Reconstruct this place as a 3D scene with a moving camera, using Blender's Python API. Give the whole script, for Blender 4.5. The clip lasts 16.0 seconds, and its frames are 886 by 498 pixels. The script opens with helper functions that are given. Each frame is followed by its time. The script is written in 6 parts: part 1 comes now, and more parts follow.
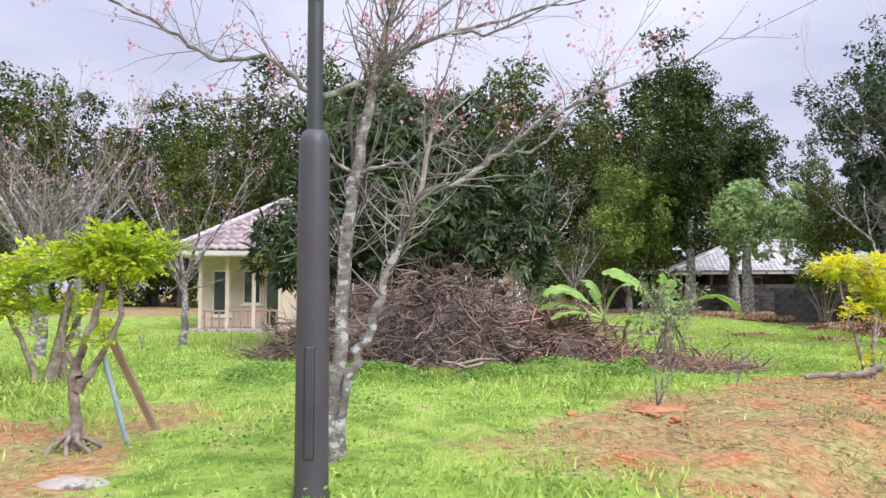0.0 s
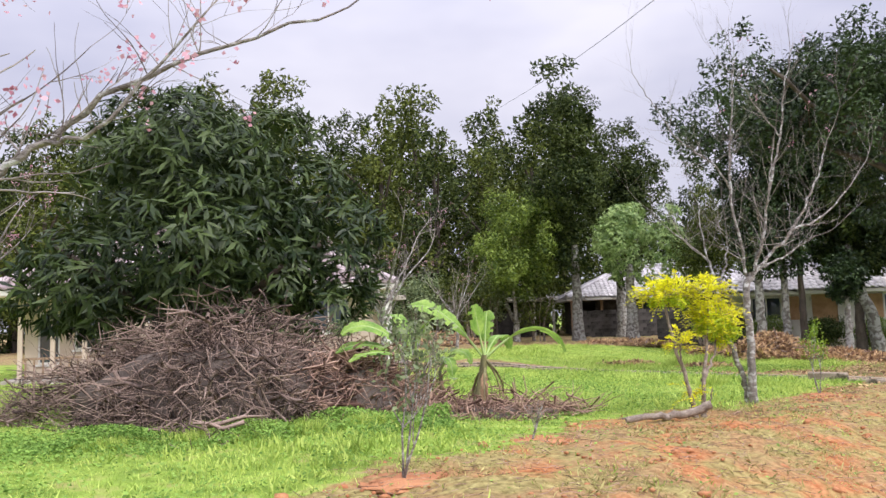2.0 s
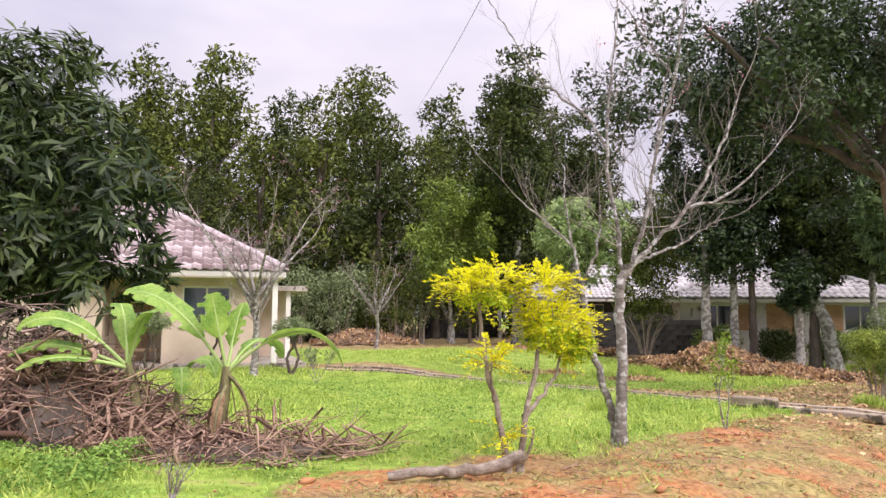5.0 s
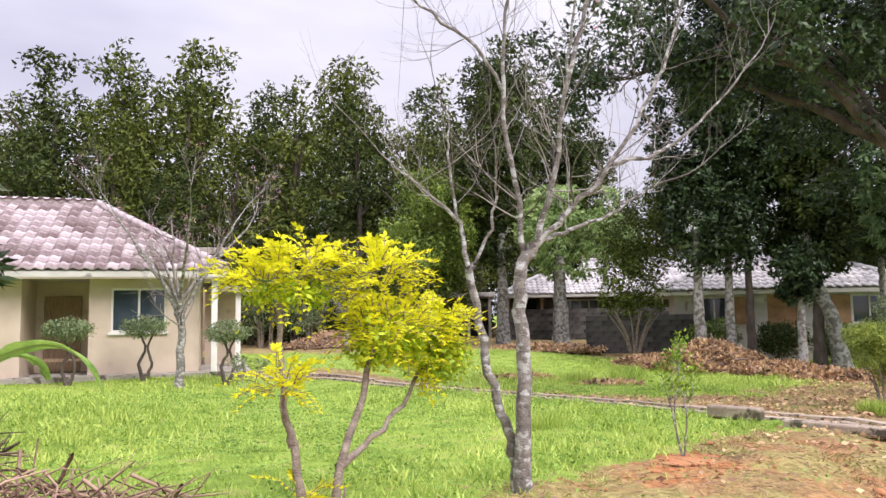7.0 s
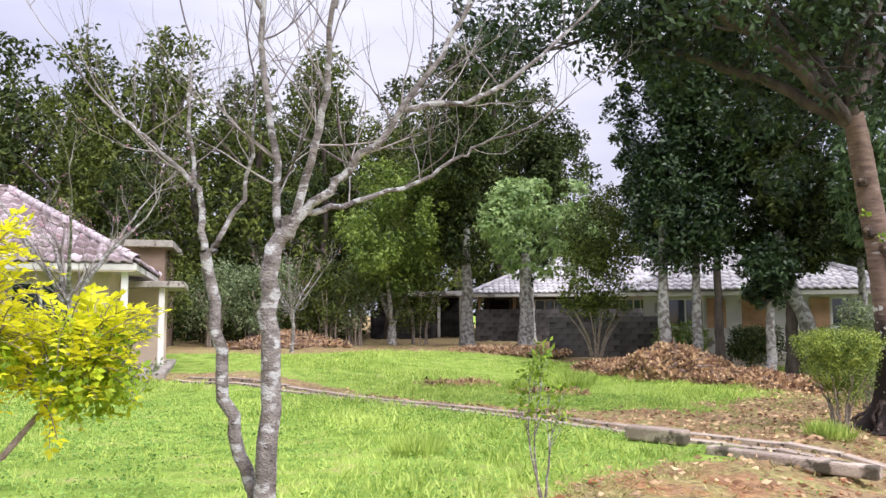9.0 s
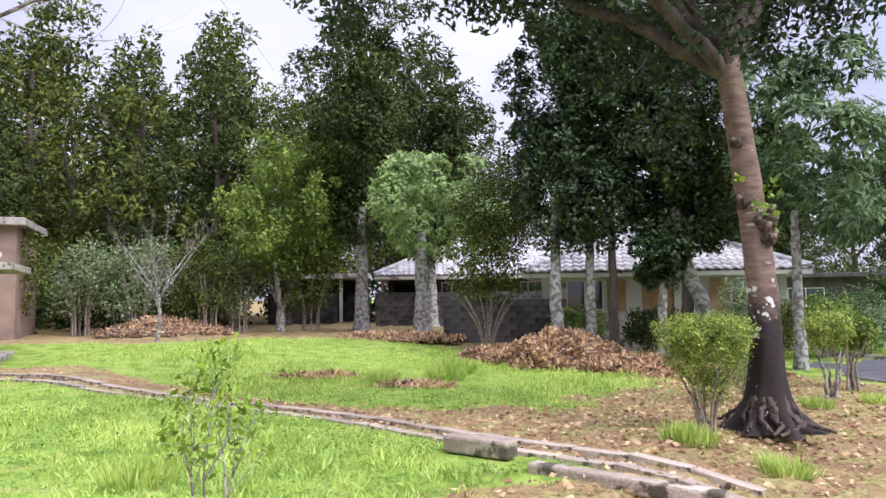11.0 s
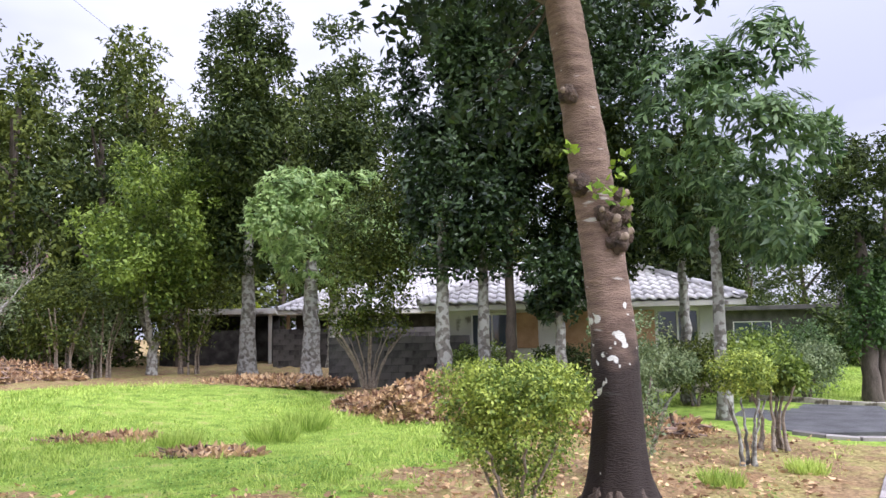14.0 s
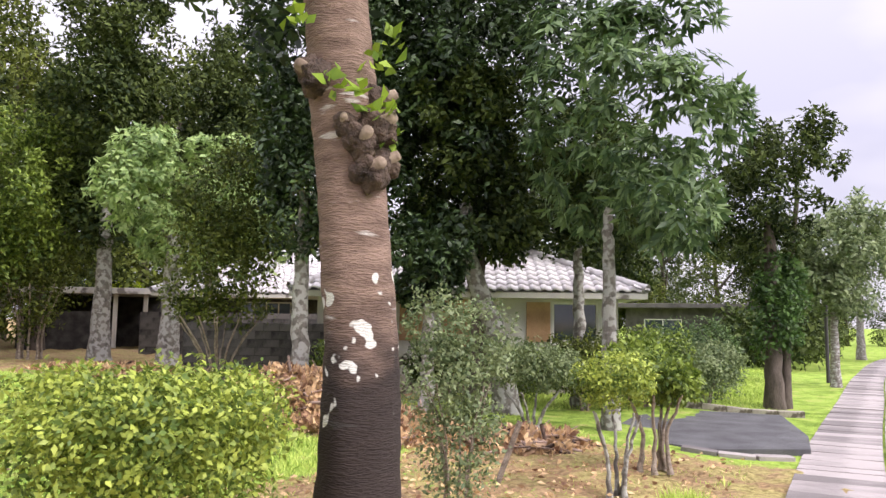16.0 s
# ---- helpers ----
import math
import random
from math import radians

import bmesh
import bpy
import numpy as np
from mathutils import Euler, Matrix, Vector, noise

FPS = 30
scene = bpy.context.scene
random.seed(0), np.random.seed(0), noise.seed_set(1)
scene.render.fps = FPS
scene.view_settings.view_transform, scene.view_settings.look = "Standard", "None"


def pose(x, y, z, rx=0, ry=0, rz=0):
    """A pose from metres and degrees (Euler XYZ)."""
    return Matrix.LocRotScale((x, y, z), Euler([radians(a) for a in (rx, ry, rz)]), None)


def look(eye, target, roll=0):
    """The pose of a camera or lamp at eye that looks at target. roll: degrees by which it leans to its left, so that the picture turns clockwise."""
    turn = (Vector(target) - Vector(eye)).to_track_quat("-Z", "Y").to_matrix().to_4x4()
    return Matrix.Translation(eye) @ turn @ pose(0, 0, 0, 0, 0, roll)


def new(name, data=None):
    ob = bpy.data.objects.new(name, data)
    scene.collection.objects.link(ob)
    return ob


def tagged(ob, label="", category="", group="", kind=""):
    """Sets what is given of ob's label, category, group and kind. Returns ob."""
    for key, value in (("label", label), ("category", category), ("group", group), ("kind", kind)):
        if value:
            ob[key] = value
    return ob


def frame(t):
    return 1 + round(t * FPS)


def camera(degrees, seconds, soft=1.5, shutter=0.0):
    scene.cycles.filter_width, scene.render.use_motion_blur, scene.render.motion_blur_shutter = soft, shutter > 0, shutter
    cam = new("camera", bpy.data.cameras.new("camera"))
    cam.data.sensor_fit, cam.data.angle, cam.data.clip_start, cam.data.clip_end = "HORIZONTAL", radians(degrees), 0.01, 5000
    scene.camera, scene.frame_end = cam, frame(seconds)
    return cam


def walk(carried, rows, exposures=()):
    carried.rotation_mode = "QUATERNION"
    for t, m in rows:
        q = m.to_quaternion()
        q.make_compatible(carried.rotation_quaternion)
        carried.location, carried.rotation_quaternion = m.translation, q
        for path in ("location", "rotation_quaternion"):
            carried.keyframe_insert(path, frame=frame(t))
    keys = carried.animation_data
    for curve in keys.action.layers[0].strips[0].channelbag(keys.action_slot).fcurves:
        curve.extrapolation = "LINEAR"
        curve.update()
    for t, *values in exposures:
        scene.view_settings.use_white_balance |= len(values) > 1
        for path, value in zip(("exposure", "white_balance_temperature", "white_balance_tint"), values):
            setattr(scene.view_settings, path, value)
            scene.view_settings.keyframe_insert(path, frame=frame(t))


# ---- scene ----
cam = camera(61.5, 16.0)
METRES, EYE, TILT, LEAN, TURN = 20.0, 1.65, 3.1, 0.0, 0.0
ROWS = [
    (0.0, 0.0, 0.0, 0.0, 0.0, 0.0, -0.0),
    (0.5, 0.0206, 0.0164, -0.0022, -1.09, 0.95, 0.04),
    (1.0, 0.0462, 0.033, -0.0015, -3.03, 1.55, 0.35),
    (1.5, 0.0704, 0.0551, -0.0016, -5.14, 1.92, 1.01),
    (2.0, 0.092, 0.0782, -0.0012, -6.35, 2.3, 1.51),
    (2.5, 0.1148, 0.1026, -0.0017, -7.1, 2.72, 1.73),
    (3.0, 0.1347, 0.1282, -0.0028, -7.46, 3.08, 1.49),
    (3.5, 0.1584, 0.1499, -0.004, -7.73, 3.15, 0.93),
    (4.0, 0.1798, 0.1721, -0.0061, -7.95, 2.85, 0.2),
    (4.5, 0.2045, 0.1933, -0.0079, -7.91, 2.45, -0.47),
    (5.0, 0.2261, 0.2163, -0.01, -7.77, 2.11, -0.68),
    (7.5, 0.3302, 0.3318, -0.0158, -6.61, 2.02, 0.91),
    (8.0, 0.3526, 0.3499, -0.0167, -6.14, 2.07, 0.85),
    (8.5, 0.3733, 0.3685, -0.0178, -6.13, 2.07, 0.42),
    (9.0, 0.3958, 0.3853, -0.0183, -6.98, 1.93, -0.07),
    (11.5, 0.5065, 0.4877, -0.0242, -12.94, 0.54, 0.09),
    (12.0, 0.5291, 0.5102, -0.0263, -13.9, 1.03, 0.07),
    (12.5, 0.5548, 0.5311, -0.0276, -15.37, 2.25, 0.21),
    (13.0, 0.578, 0.553, -0.0287, -15.04, 3.16, 0.82),
    (13.5, 0.6017, 0.575, -0.0302, -14.65, 3.5, 0.94),
    (14.0, 0.6271, 0.5971, -0.0314, -14.76, 3.43, 0.26),
    (14.5, 0.651, 0.6199, -0.0335, -16.34, 2.93, -1.34),
    (15.0, 0.6766, 0.6433, -0.0345, -18.51, 2.95, -2.17),
    (15.5, 0.6974, 0.6661, -0.0354, -19.69, 3.01, -2.0),
    (16.0, 0.7213, 0.6875, -0.0372, -20.19, 2.76, -1.74),
]
walk(cam, [(t, pose(0, 0, EYE, TILT, LEAN, TURN) @ pose(METRES * x, METRES * y, METRES * z, 90 + pitch, roll, yaw)) for t, x, y, z, yaw, pitch, roll in ROWS],
     [(0.0, 0.12, 6000, 17), (2.0, 0.08, 6250, 17), (4.5, 0.14, 6600, 22), (8.0, 0.2, 6250, 18), (12.0, 0.33, 5850, 20), (14.0, 0.4, 5900, 18), (16.0, 0.5, 6500, 20)])

# ---- world, sun, exposure ----
SUN_EL, SUN_AZ = 44.0, 142.0            # degrees; azimuth clockwise from +y
world = bpy.data.worlds.new("world")
scene.world = world
world.use_nodes = True
wn, wl = world.node_tree.nodes, world.node_tree.links
wn.clear()
w_out, w_bg = wn.new("ShaderNodeOutputWorld"), wn.new("ShaderNodeBackground")
w_sky = wn.new("ShaderNodeTexSky")
w_sky.sky_type, w_sky.sun_disc = "NISHITA", False
w_sky.sun_elevation, w_sky.sun_rotation = radians(SUN_EL), radians(SUN_AZ)
w_gain = wn.new("ShaderNodeMix")
w_gain.data_type, w_gain.blend_type = "RGBA", "MULTIPLY"
w_gain.inputs[0].default_value = 1.0
w_gain.inputs[7].default_value = (0.085, 0.085, 0.085, 1)
w_co, w_map = wn.new("ShaderNodeTexCoord"), wn.new("ShaderNodeMapping")
w_map.inputs["Scale"].default_value = (1.0, 1.0, 2.6)
w_noise = wn.new("ShaderNodeTexNoise")
w_noise.inputs["Scale"].default_value, w_noise.inputs["Detail"].default_value = 2.2, 4.0
w_ramp = wn.new("ShaderNodeValToRGB")
w_ramp.color_ramp.elements[0].position, w_ramp.color_ramp.elements[0].color = 0.35, (0.66, 0.67, 0.79, 1)
w_ramp.color_ramp.elements[1].position, w_ramp.color_ramp.elements[1].color = 0.62, (0.95, 0.94, 1.0, 1)
w_mix = wn.new("ShaderNodeMix")
w_mix.data_type = "RGBA"
w_mix.inputs[0].default_value = 0.88     # cloud cover
wl.new(w_sky.outputs[0], w_gain.inputs[6])
wl.new(w_co.outputs["Generated"], w_map.inputs[0])
wl.new(w_map.outputs[0], w_noise.inputs["Vector"])
wl.new(w_noise.outputs[0], w_ramp.inputs[0])
wl.new(w_gain.outputs[2], w_mix.inputs[6])
wl.new(w_ramp.outputs[0], w_mix.inputs[7])
# an overcast sky is brighter overhead than at the horizon
w_sep, w_up, w_sq, w_zen = wn.new("ShaderNodeSeparateXYZ"), wn.new("ShaderNodeMath"), wn.new("ShaderNodeMath"), wn.new("ShaderNodeMath")
w_up.operation, w_sq.operation, w_zen.operation = "MAXIMUM", "POWER", "MULTIPLY_ADD"
w_up.inputs[1].default_value, w_sq.inputs[1].default_value = 0.0, 2.6
w_zen.inputs[1].default_value, w_zen.inputs[2].default_value = 2.6, 0.84
wl.new(w_co.outputs["Generated"], w_sep.inputs[0])
wl.new(w_sep.outputs[2], w_up.inputs[0])
wl.new(w_up.outputs[0], w_sq.inputs[0])
wl.new(w_sq.outputs[0], w_zen.inputs[0])
wl.new(w_zen.outputs[0], w_bg.inputs[1])
wl.new(w_mix.outputs[2], w_bg.inputs[0])
wl.new(w_bg.outputs[0], w_out.inputs[0])
sun = new("sun", bpy.data.lights.new("sun", "SUN"))
sun.data.energy, sun.data.angle, sun.data.color = 3.2, radians(35), (1.0, 0.965, 0.91)
_a, _e = radians(SUN_AZ), radians(SUN_EL)
sun.matrix_world = look((0, 0, 30), (-30 * math.sin(_a) * math.cos(_e), -30 * math.cos(_a) * math.cos(_e), 30 - 30 * math.sin(_e)))

# ---- materials ----
MATS = {}


def mat(name, a, b, scale=6.0, rough=0.8, bump=0.3, bump_scale=60.0, spot=None, spot_scale=9.0, spot_at=0.6,
        leaf=0.0, stretch=(1, 1, 1), metal=0.0, island=False, gloss=0.3, vary=0.0):
    """Two colours mixed by a broad and a fine noise, an optional third in patches, relief, and light through leaves."""
    if name in MATS:
        return MATS[name]
    m = bpy.data.materials.new(name)
    MATS[name] = m
    m.use_nodes = True
    n, l = m.node_tree.nodes, m.node_tree.links
    p = n["Principled BSDF"]
    out = n["Material Output"]
    co, mp = n.new("ShaderNodeTexCoord"), n.new("ShaderNodeMapping")
    mp.inputs["Scale"].default_value = stretch
    l.new(co.outputs["Object"], mp.inputs[0])
    big, fine = n.new("ShaderNodeTexNoise"), n.new("ShaderNodeTexNoise")
    big.inputs["Scale"].default_value, big.inputs["Detail"].default_value = scale, 5
    fine.inputs["Scale"].default_value, fine.inputs["Detail"].default_value = bump_scale, 3
    l.new(mp.outputs[0], big.inputs["Vector"])
    l.new(mp.outputs[0], fine.inputs["Vector"])
    addn = n.new("ShaderNodeMath")
    addn.operation = "MULTIPLY_ADD"
    l.new(fine.outputs[0], addn.inputs[0])
    addn.inputs[1].default_value = 0.45
    l.new(big.outputs[0], addn.inputs[2])
    last = addn.outputs[0]
    if island:
        geo, add2 = n.new("ShaderNodeNewGeometry"), n.new("ShaderNodeMath")
        add2.operation = "MULTIPLY_ADD"
        l.new(geo.outputs["Random Per Island"], add2.inputs[0])
        add2.inputs[1].default_value = 0.55
        l.new(last, add2.inputs[2])
        sub = n.new("ShaderNodeMath")
        sub.operation = "SUBTRACT"
        l.new(add2.outputs[0], sub.inputs[0])
        sub.inputs[1].default_value = 0.27
        last = sub.outputs[0]
    if vary:
        info, add3 = n.new("ShaderNodeObjectInfo"), n.new("ShaderNodeMath")
        add3.operation = "MULTIPLY_ADD"
        l.new(info.outputs["Random"], add3.inputs[0])
        add3.inputs[1].default_value = vary
        l.new(last, add3.inputs[2])
        sub3 = n.new("ShaderNodeMath")
        sub3.operation = "SUBTRACT"
        l.new(add3.outputs[0], sub3.inputs[0])
        sub3.inputs[1].default_value = vary / 2
        last = sub3.outputs[0]
    ramp = n.new("ShaderNodeValToRGB")
    e = ramp.color_ramp.elements
    e[0].position, e[0].color = 0.5, (*a, 1)
    e[1].position, e[1].color = 0.95, (*b, 1)
    l.new(last, ramp.inputs[0])
    col = ramp.outputs[0]
    if spot:
        sp = n.new("ShaderNodeTexNoise")
        sp.inputs["Scale"].default_value, sp.inputs["Detail"].default_value = spot_scale, 6
        l.new(mp.outputs[0], sp.inputs["Vector"])
        sr = n.new("ShaderNodeValToRGB")
        sr.color_ramp.elements[0].position, sr.color_ramp.elements[1].position = spot_at - 0.03, spot_at + 0.03
        l.new(sp.outputs[0], sr.inputs[0])
        mx = n.new("ShaderNodeMix")
        mx.data_type = "RGBA"
        mx.inputs[7].default_value = (*spot, 1)
        l.new(sr.outputs[0], mx.inputs[0])
        l.new(col, mx.inputs[6])
        col = mx.outputs[2]
    l.new(col, p.inputs["Base Color"])
    p.inputs["Roughness"].default_value, p.inputs["Metallic"].default_value = rough, metal
    p.inputs["Specular IOR Level"].default_value = gloss
    if bump:
        bp = n.new("ShaderNodeBump")
        bp.inputs["Strength"].default_value, bp.inputs["Distance"].default_value = bump, 0.02
        l.new(fine.outputs[0], bp.inputs["Height"])
        l.new(bp.outputs[0], p.inputs["Normal"])
    if leaf:
        tr, ms = n.new("ShaderNodeBsdfTranslucent"), n.new("ShaderNodeMixShader")
        l.new(col, tr.inputs[0])
        ms.inputs[0].default_value = leaf
        l.new(p.outputs[0], ms.inputs[1])
        l.new(tr.outputs[0], ms.inputs[2])
        l.new(ms.outputs[0], out.inputs[0])
    return m


def leafmat(name, a, b, scale=1.2, rough=0.5, leaf=0.3, gloss=0.35):
    return mat(name, a, b, scale=scale, rough=rough, bump=0, bump_scale=14, leaf=leaf, island=True, gloss=gloss)


M_FOREST = leafmat("forest_leaf", (0.018, 0.033, 0.01), (0.098, 0.13, 0.032), 0.35, 0.6, 0.16, 0.15)
M_FOREST_B = leafmat("forest_leaf_yellowish", (0.032, 0.05, 0.011), (0.155, 0.185, 0.034), 0.35, 0.6, 0.16, 0.15)
M_DARK = leafmat("dark_glossy_leaf", (0.014, 0.03, 0.013), (0.07, 0.115, 0.038), 0.6, 0.4, 0.12, 0.3)
M_MANGO = leafmat("mango_leaf", (0.018, 0.036, 0.013), (0.085, 0.125, 0.034), 0.5, 0.42, 0.2, 0.3)
M_PALE = leafmat("pale_leaf", (0.13, 0.22, 0.06), (0.4, 0.53, 0.19), 0.7)
M_LIME = leafmat("lime_leaf", (0.11, 0.2, 0.015), (0.33, 0.48, 0.045), 0.7)
M_YELLOW = leafmat("yellow_leaf", (0.6, 0.62, 0.012), (0.95, 0.92, 0.03), 2.0, leaf=0.45)
M_YGREEN = leafmat("yellow_green_leaf", (0.26, 0.42, 0.015), (0.66, 0.76, 0.035), 2.0, leaf=0.35)
M_TOPI = leafmat("box_leaf", (0.11, 0.18, 0.035), (0.46, 0.54, 0.1), 2.5)
M_GREYLEAF = leafmat("grey_green_leaf", (0.11, 0.16, 0.07), (0.28, 0.34, 0.16), 2.0)
M_BLOSSOM = leafmat("cherry_blossom", (0.5, 0.2, 0.28), (0.8, 0.5, 0.58), 3.0, 0.7, 0.3)
M_GRASS = leafmat("grass_blade", (0.25, 0.37, 0.06), (0.63, 0.74, 0.2), 0.9, 0.6, 0.35, 0.2)
M_WEED = leafmat("weed_leaf", (0.1, 0.2, 0.035), (0.3, 0.47, 0.1), 0.8, 0.7, 0.3, 0.15)
M_DRYGRASS = leafmat("dry_grass_blade", (0.2, 0.19, 0.06), (0.52, 0.47, 0.2), 1.4, 0.8, 0.25, 0.1)
M_LIMETREE = leafmat("light_green_leaf", (0.055, 0.1, 0.016), (0.27, 0.36, 0.06), 0.6)
M_PALEBLUE = leafmat("blue_green_leaf", (0.045, 0.09, 0.034), (0.18, 0.27, 0.1), 0.6)
M_BANANA = mat("banana_leaf", (0.11, 0.26, 0.035), (0.4, 0.58, 0.12), 5, 0.4, 0.5, 40, leaf=0.4, stretch=(1, 1, 1), gloss=0.3)
M_DRYLEAF = leafmat("dry_leaf", (0.24, 0.13, 0.08), (0.76, 0.54, 0.3), 3.0, 0.8, 0.15)
M_BARK = mat("grey_bark", (0.1, 0.085, 0.075), (0.34, 0.31, 0.28), 12, 0.9, 0.9, 60, spot=(0.47, 0.47, 0.45), spot_scale=11, spot_at=0.56, stretch=(1, 1, 1.6))
M_PLAINBARK = mat("brown_grey_bark", (0.15, 0.115, 0.09), (0.38, 0.32, 0.26), 12, 0.9, 0.8, 60, stretch=(1, 1, 1.6))
M_TWIGGREY = mat("grey_twig_bark", (0.13, 0.105, 0.1), (0.4, 0.36, 0.33), 3, 0.9, 0.4, 60, island=True)
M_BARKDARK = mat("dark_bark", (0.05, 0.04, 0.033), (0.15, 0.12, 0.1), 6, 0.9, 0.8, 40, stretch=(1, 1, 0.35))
M_LICHEN = mat("lichen_bark", (0.1, 0.09, 0.08), (0.26, 0.24, 0.21), 6, 0.9, 0.8, 45, spot=(0.38, 0.375, 0.345), spot_scale=8, spot_at=0.5)
M_TWIG = mat("cut_brush_wood", (0.05, 0.034, 0.028), (0.35, 0.255, 0.205), 2.5, 0.9, 0.4, 40, island=True)
M_STRAW = mat("dry_stalks", (0.11, 0.06, 0.045), (0.46, 0.31, 0.23), 2.5, 0.9, 0.4, 40, island=True)
M_WALL = mat("cream_render", (0.5, 0.4, 0.32), (0.66, 0.55, 0.44), 1.3, 0.9, 0.25, 60, spot=(0.45, 0.36, 0.27), spot_scale=1.6, spot_at=0.68)
M_WALLGREY = mat("pale_grey_render", (0.5, 0.48, 0.44), (0.7, 0.68, 0.63), 1.2, 0.9, 0.3, 60, spot=(0.2, 0.18, 0.16), spot_scale=1.5, spot_at=0.63)
M_BLOCK = mat("blackened_block", (0.025, 0.023, 0.023), (0.11, 0.102, 0.096), 2.5, 0.95, 0.6, 40, vary=0.4)
M_TILE = mat("weathered_roof_tile", (0.16, 0.11, 0.108), (0.52, 0.44, 0.45), 3.0, 0.75, 0.4, 45, vary=0.5)
M_TILEGREY = mat("pale_roof_tile", (0.42, 0.4, 0.405), (0.6, 0.58, 0.58), 1.5, 0.75, 0.4, 45, island=True)
M_WOOD = mat("weathered_wood", (0.22, 0.14, 0.09), (0.42, 0.3, 0.2), 4, 0.85, 0.5, 40, stretch=(6, 6, 1))
M_ORANGE = mat("orange_boards", (0.34, 0.19, 0.1), (0.52, 0.33, 0.19), 3, 0.8, 0.3, 40)
M_CONC = mat("weathered_concrete", (0.26, 0.23, 0.2), (0.48, 0.44, 0.38), 2.5, 0.95, 0.7, 35, spot=(0.12, 0.1, 0.08), spot_scale=4, spot_at=0.58)
M_KERB = mat("stained_kerb_concrete", (0.27, 0.21, 0.165), (0.56, 0.47, 0.37), 2.5, 0.95, 0.7, 35, spot=(0.1, 0.085, 0.06), spot_scale=4, spot_at=0.6, vary=0.3)
M_WHITE = mat("white_paint", (0.68, 0.66, 0.62), (0.82, 0.81, 0.78), 3, 0.6, 0.15, 50)
M_STEEL = mat("dark_grey_painted_steel", (0.048, 0.042, 0.05), (0.072, 0.065, 0.074), 3, 0.45, 0.1, 120, gloss=0.5)
M_STEELDK = mat("black_painted_steel", (0.035, 0.04, 0.04), (0.06, 0.065, 0.065), 3, 0.45, 0.1, 120, gloss=0.5)
M_BLUEPOLE = mat("blue_grey_pipe", (0.2, 0.27, 0.33), (0.35, 0.43, 0.5), 6, 0.5, 0.2, 80)
M_ASPH = mat("asphalt", (0.075, 0.075, 0.078), (0.14, 0.14, 0.145), 2, 0.9, 0.7, 120)
M_SLAB = mat("grey_paving_slab", (0.16, 0.145, 0.14), (0.37, 0.335, 0.32), 1.6, 0.9, 0.5, 70, vary=0.5)
M_DARKIN = mat("dark_room", (0.03, 0.03, 0.03), (0.06, 0.055, 0.05), 2, 0.9, 0)
M_GLASS = mat("window_glass", (0.03, 0.045, 0.06), (0.05, 0.07, 0.09), 1, 0.06, 0, gloss=0.9)
M_IVY = leafmat("ivy_leaf", (0.03, 0.07, 0.02), (0.1, 0.19, 0.04), 1.5)
M_CUT = mat("cut_wood", (0.17, 0.125, 0.09), (0.33, 0.26, 0.19), 20, 0.8, 0.2, 60)
M_CLAY = mat("red_soil", (0.34, 0.13, 0.055), (0.5, 0.25, 0.12), 1.5, 0.95, 0.8, 30)


# ---- mesh helpers ----
def mesh_of(name, v, f, material, smooth=False):
    """A mesh from arrays of vertices and of faces with three or four corners each."""
    me = bpy.data.meshes.new(name)
    v = np.asarray(v, dtype=np.float32)
    if isinstance(f, np.ndarray):
        k = f.shape[1]
        me.vertices.add(len(v))
        me.vertices.foreach_set("co", v.ravel())
        me.loops.add(f.size)
        me.loops.foreach_set("vertex_index", f.astype(np.int32).ravel())
        me.polygons.add(len(f))
        me.polygons.foreach_set("loop_start", np.arange(0, f.size, k, dtype=np.int32))
        me.update(calc_edges=True)
    else:
        me.from_pydata(v.tolist(), [], f)
    me.materials.append(material)
    if smooth:
        me.polygons.foreach_set("use_smooth", np.ones(len(me.polygons), dtype=bool))
    return me


def part(name, data, material, parent=None, label="", smooth=False):
    """Links a bmesh or mesh as one object under a thing or part."""
    if isinstance(data, bmesh.types.BMesh):
        me = bpy.data.meshes.new(name)
        data.to_mesh(me)
        data.free()
        me.materials.append(material)
        if smooth:
            me.polygons.foreach_set("use_smooth", np.ones(len(me.polygons), dtype=bool))
    else:
        me = data
    ob = new(name, me)
    if parent:
        ob.parent = parent
    if label:
        ob["label"] = label
    return ob


def thing(name, label, category, place=(0, 0, 0), turn=0.0, group="", kind=""):
    ob = new(name)
    ob.matrix_basis = pose(*place, 0, 0, turn)
    return tagged(ob, label, category, group, kind)


def box(x0, y0, z0, x1, y1, z1, bevel=0.0, bm=None):
    bm = bm or bmesh.new()
    r = bmesh.ops.create_cube(bm, size=1.0, matrix=Matrix.Translation(((x0 + x1) / 2, (y0 + y1) / 2, (z0 + z1) / 2)) @ Matrix.Diagonal((x1 - x0, y1 - y0, z1 - z0, 1)))
    if bevel:
        edges = list({e for v in r["verts"] for e in v.link_edges})
        bmesh.ops.bevel(bm, geom=edges, offset=bevel, segments=2, affect="EDGES", profile=0.5)
    return bm


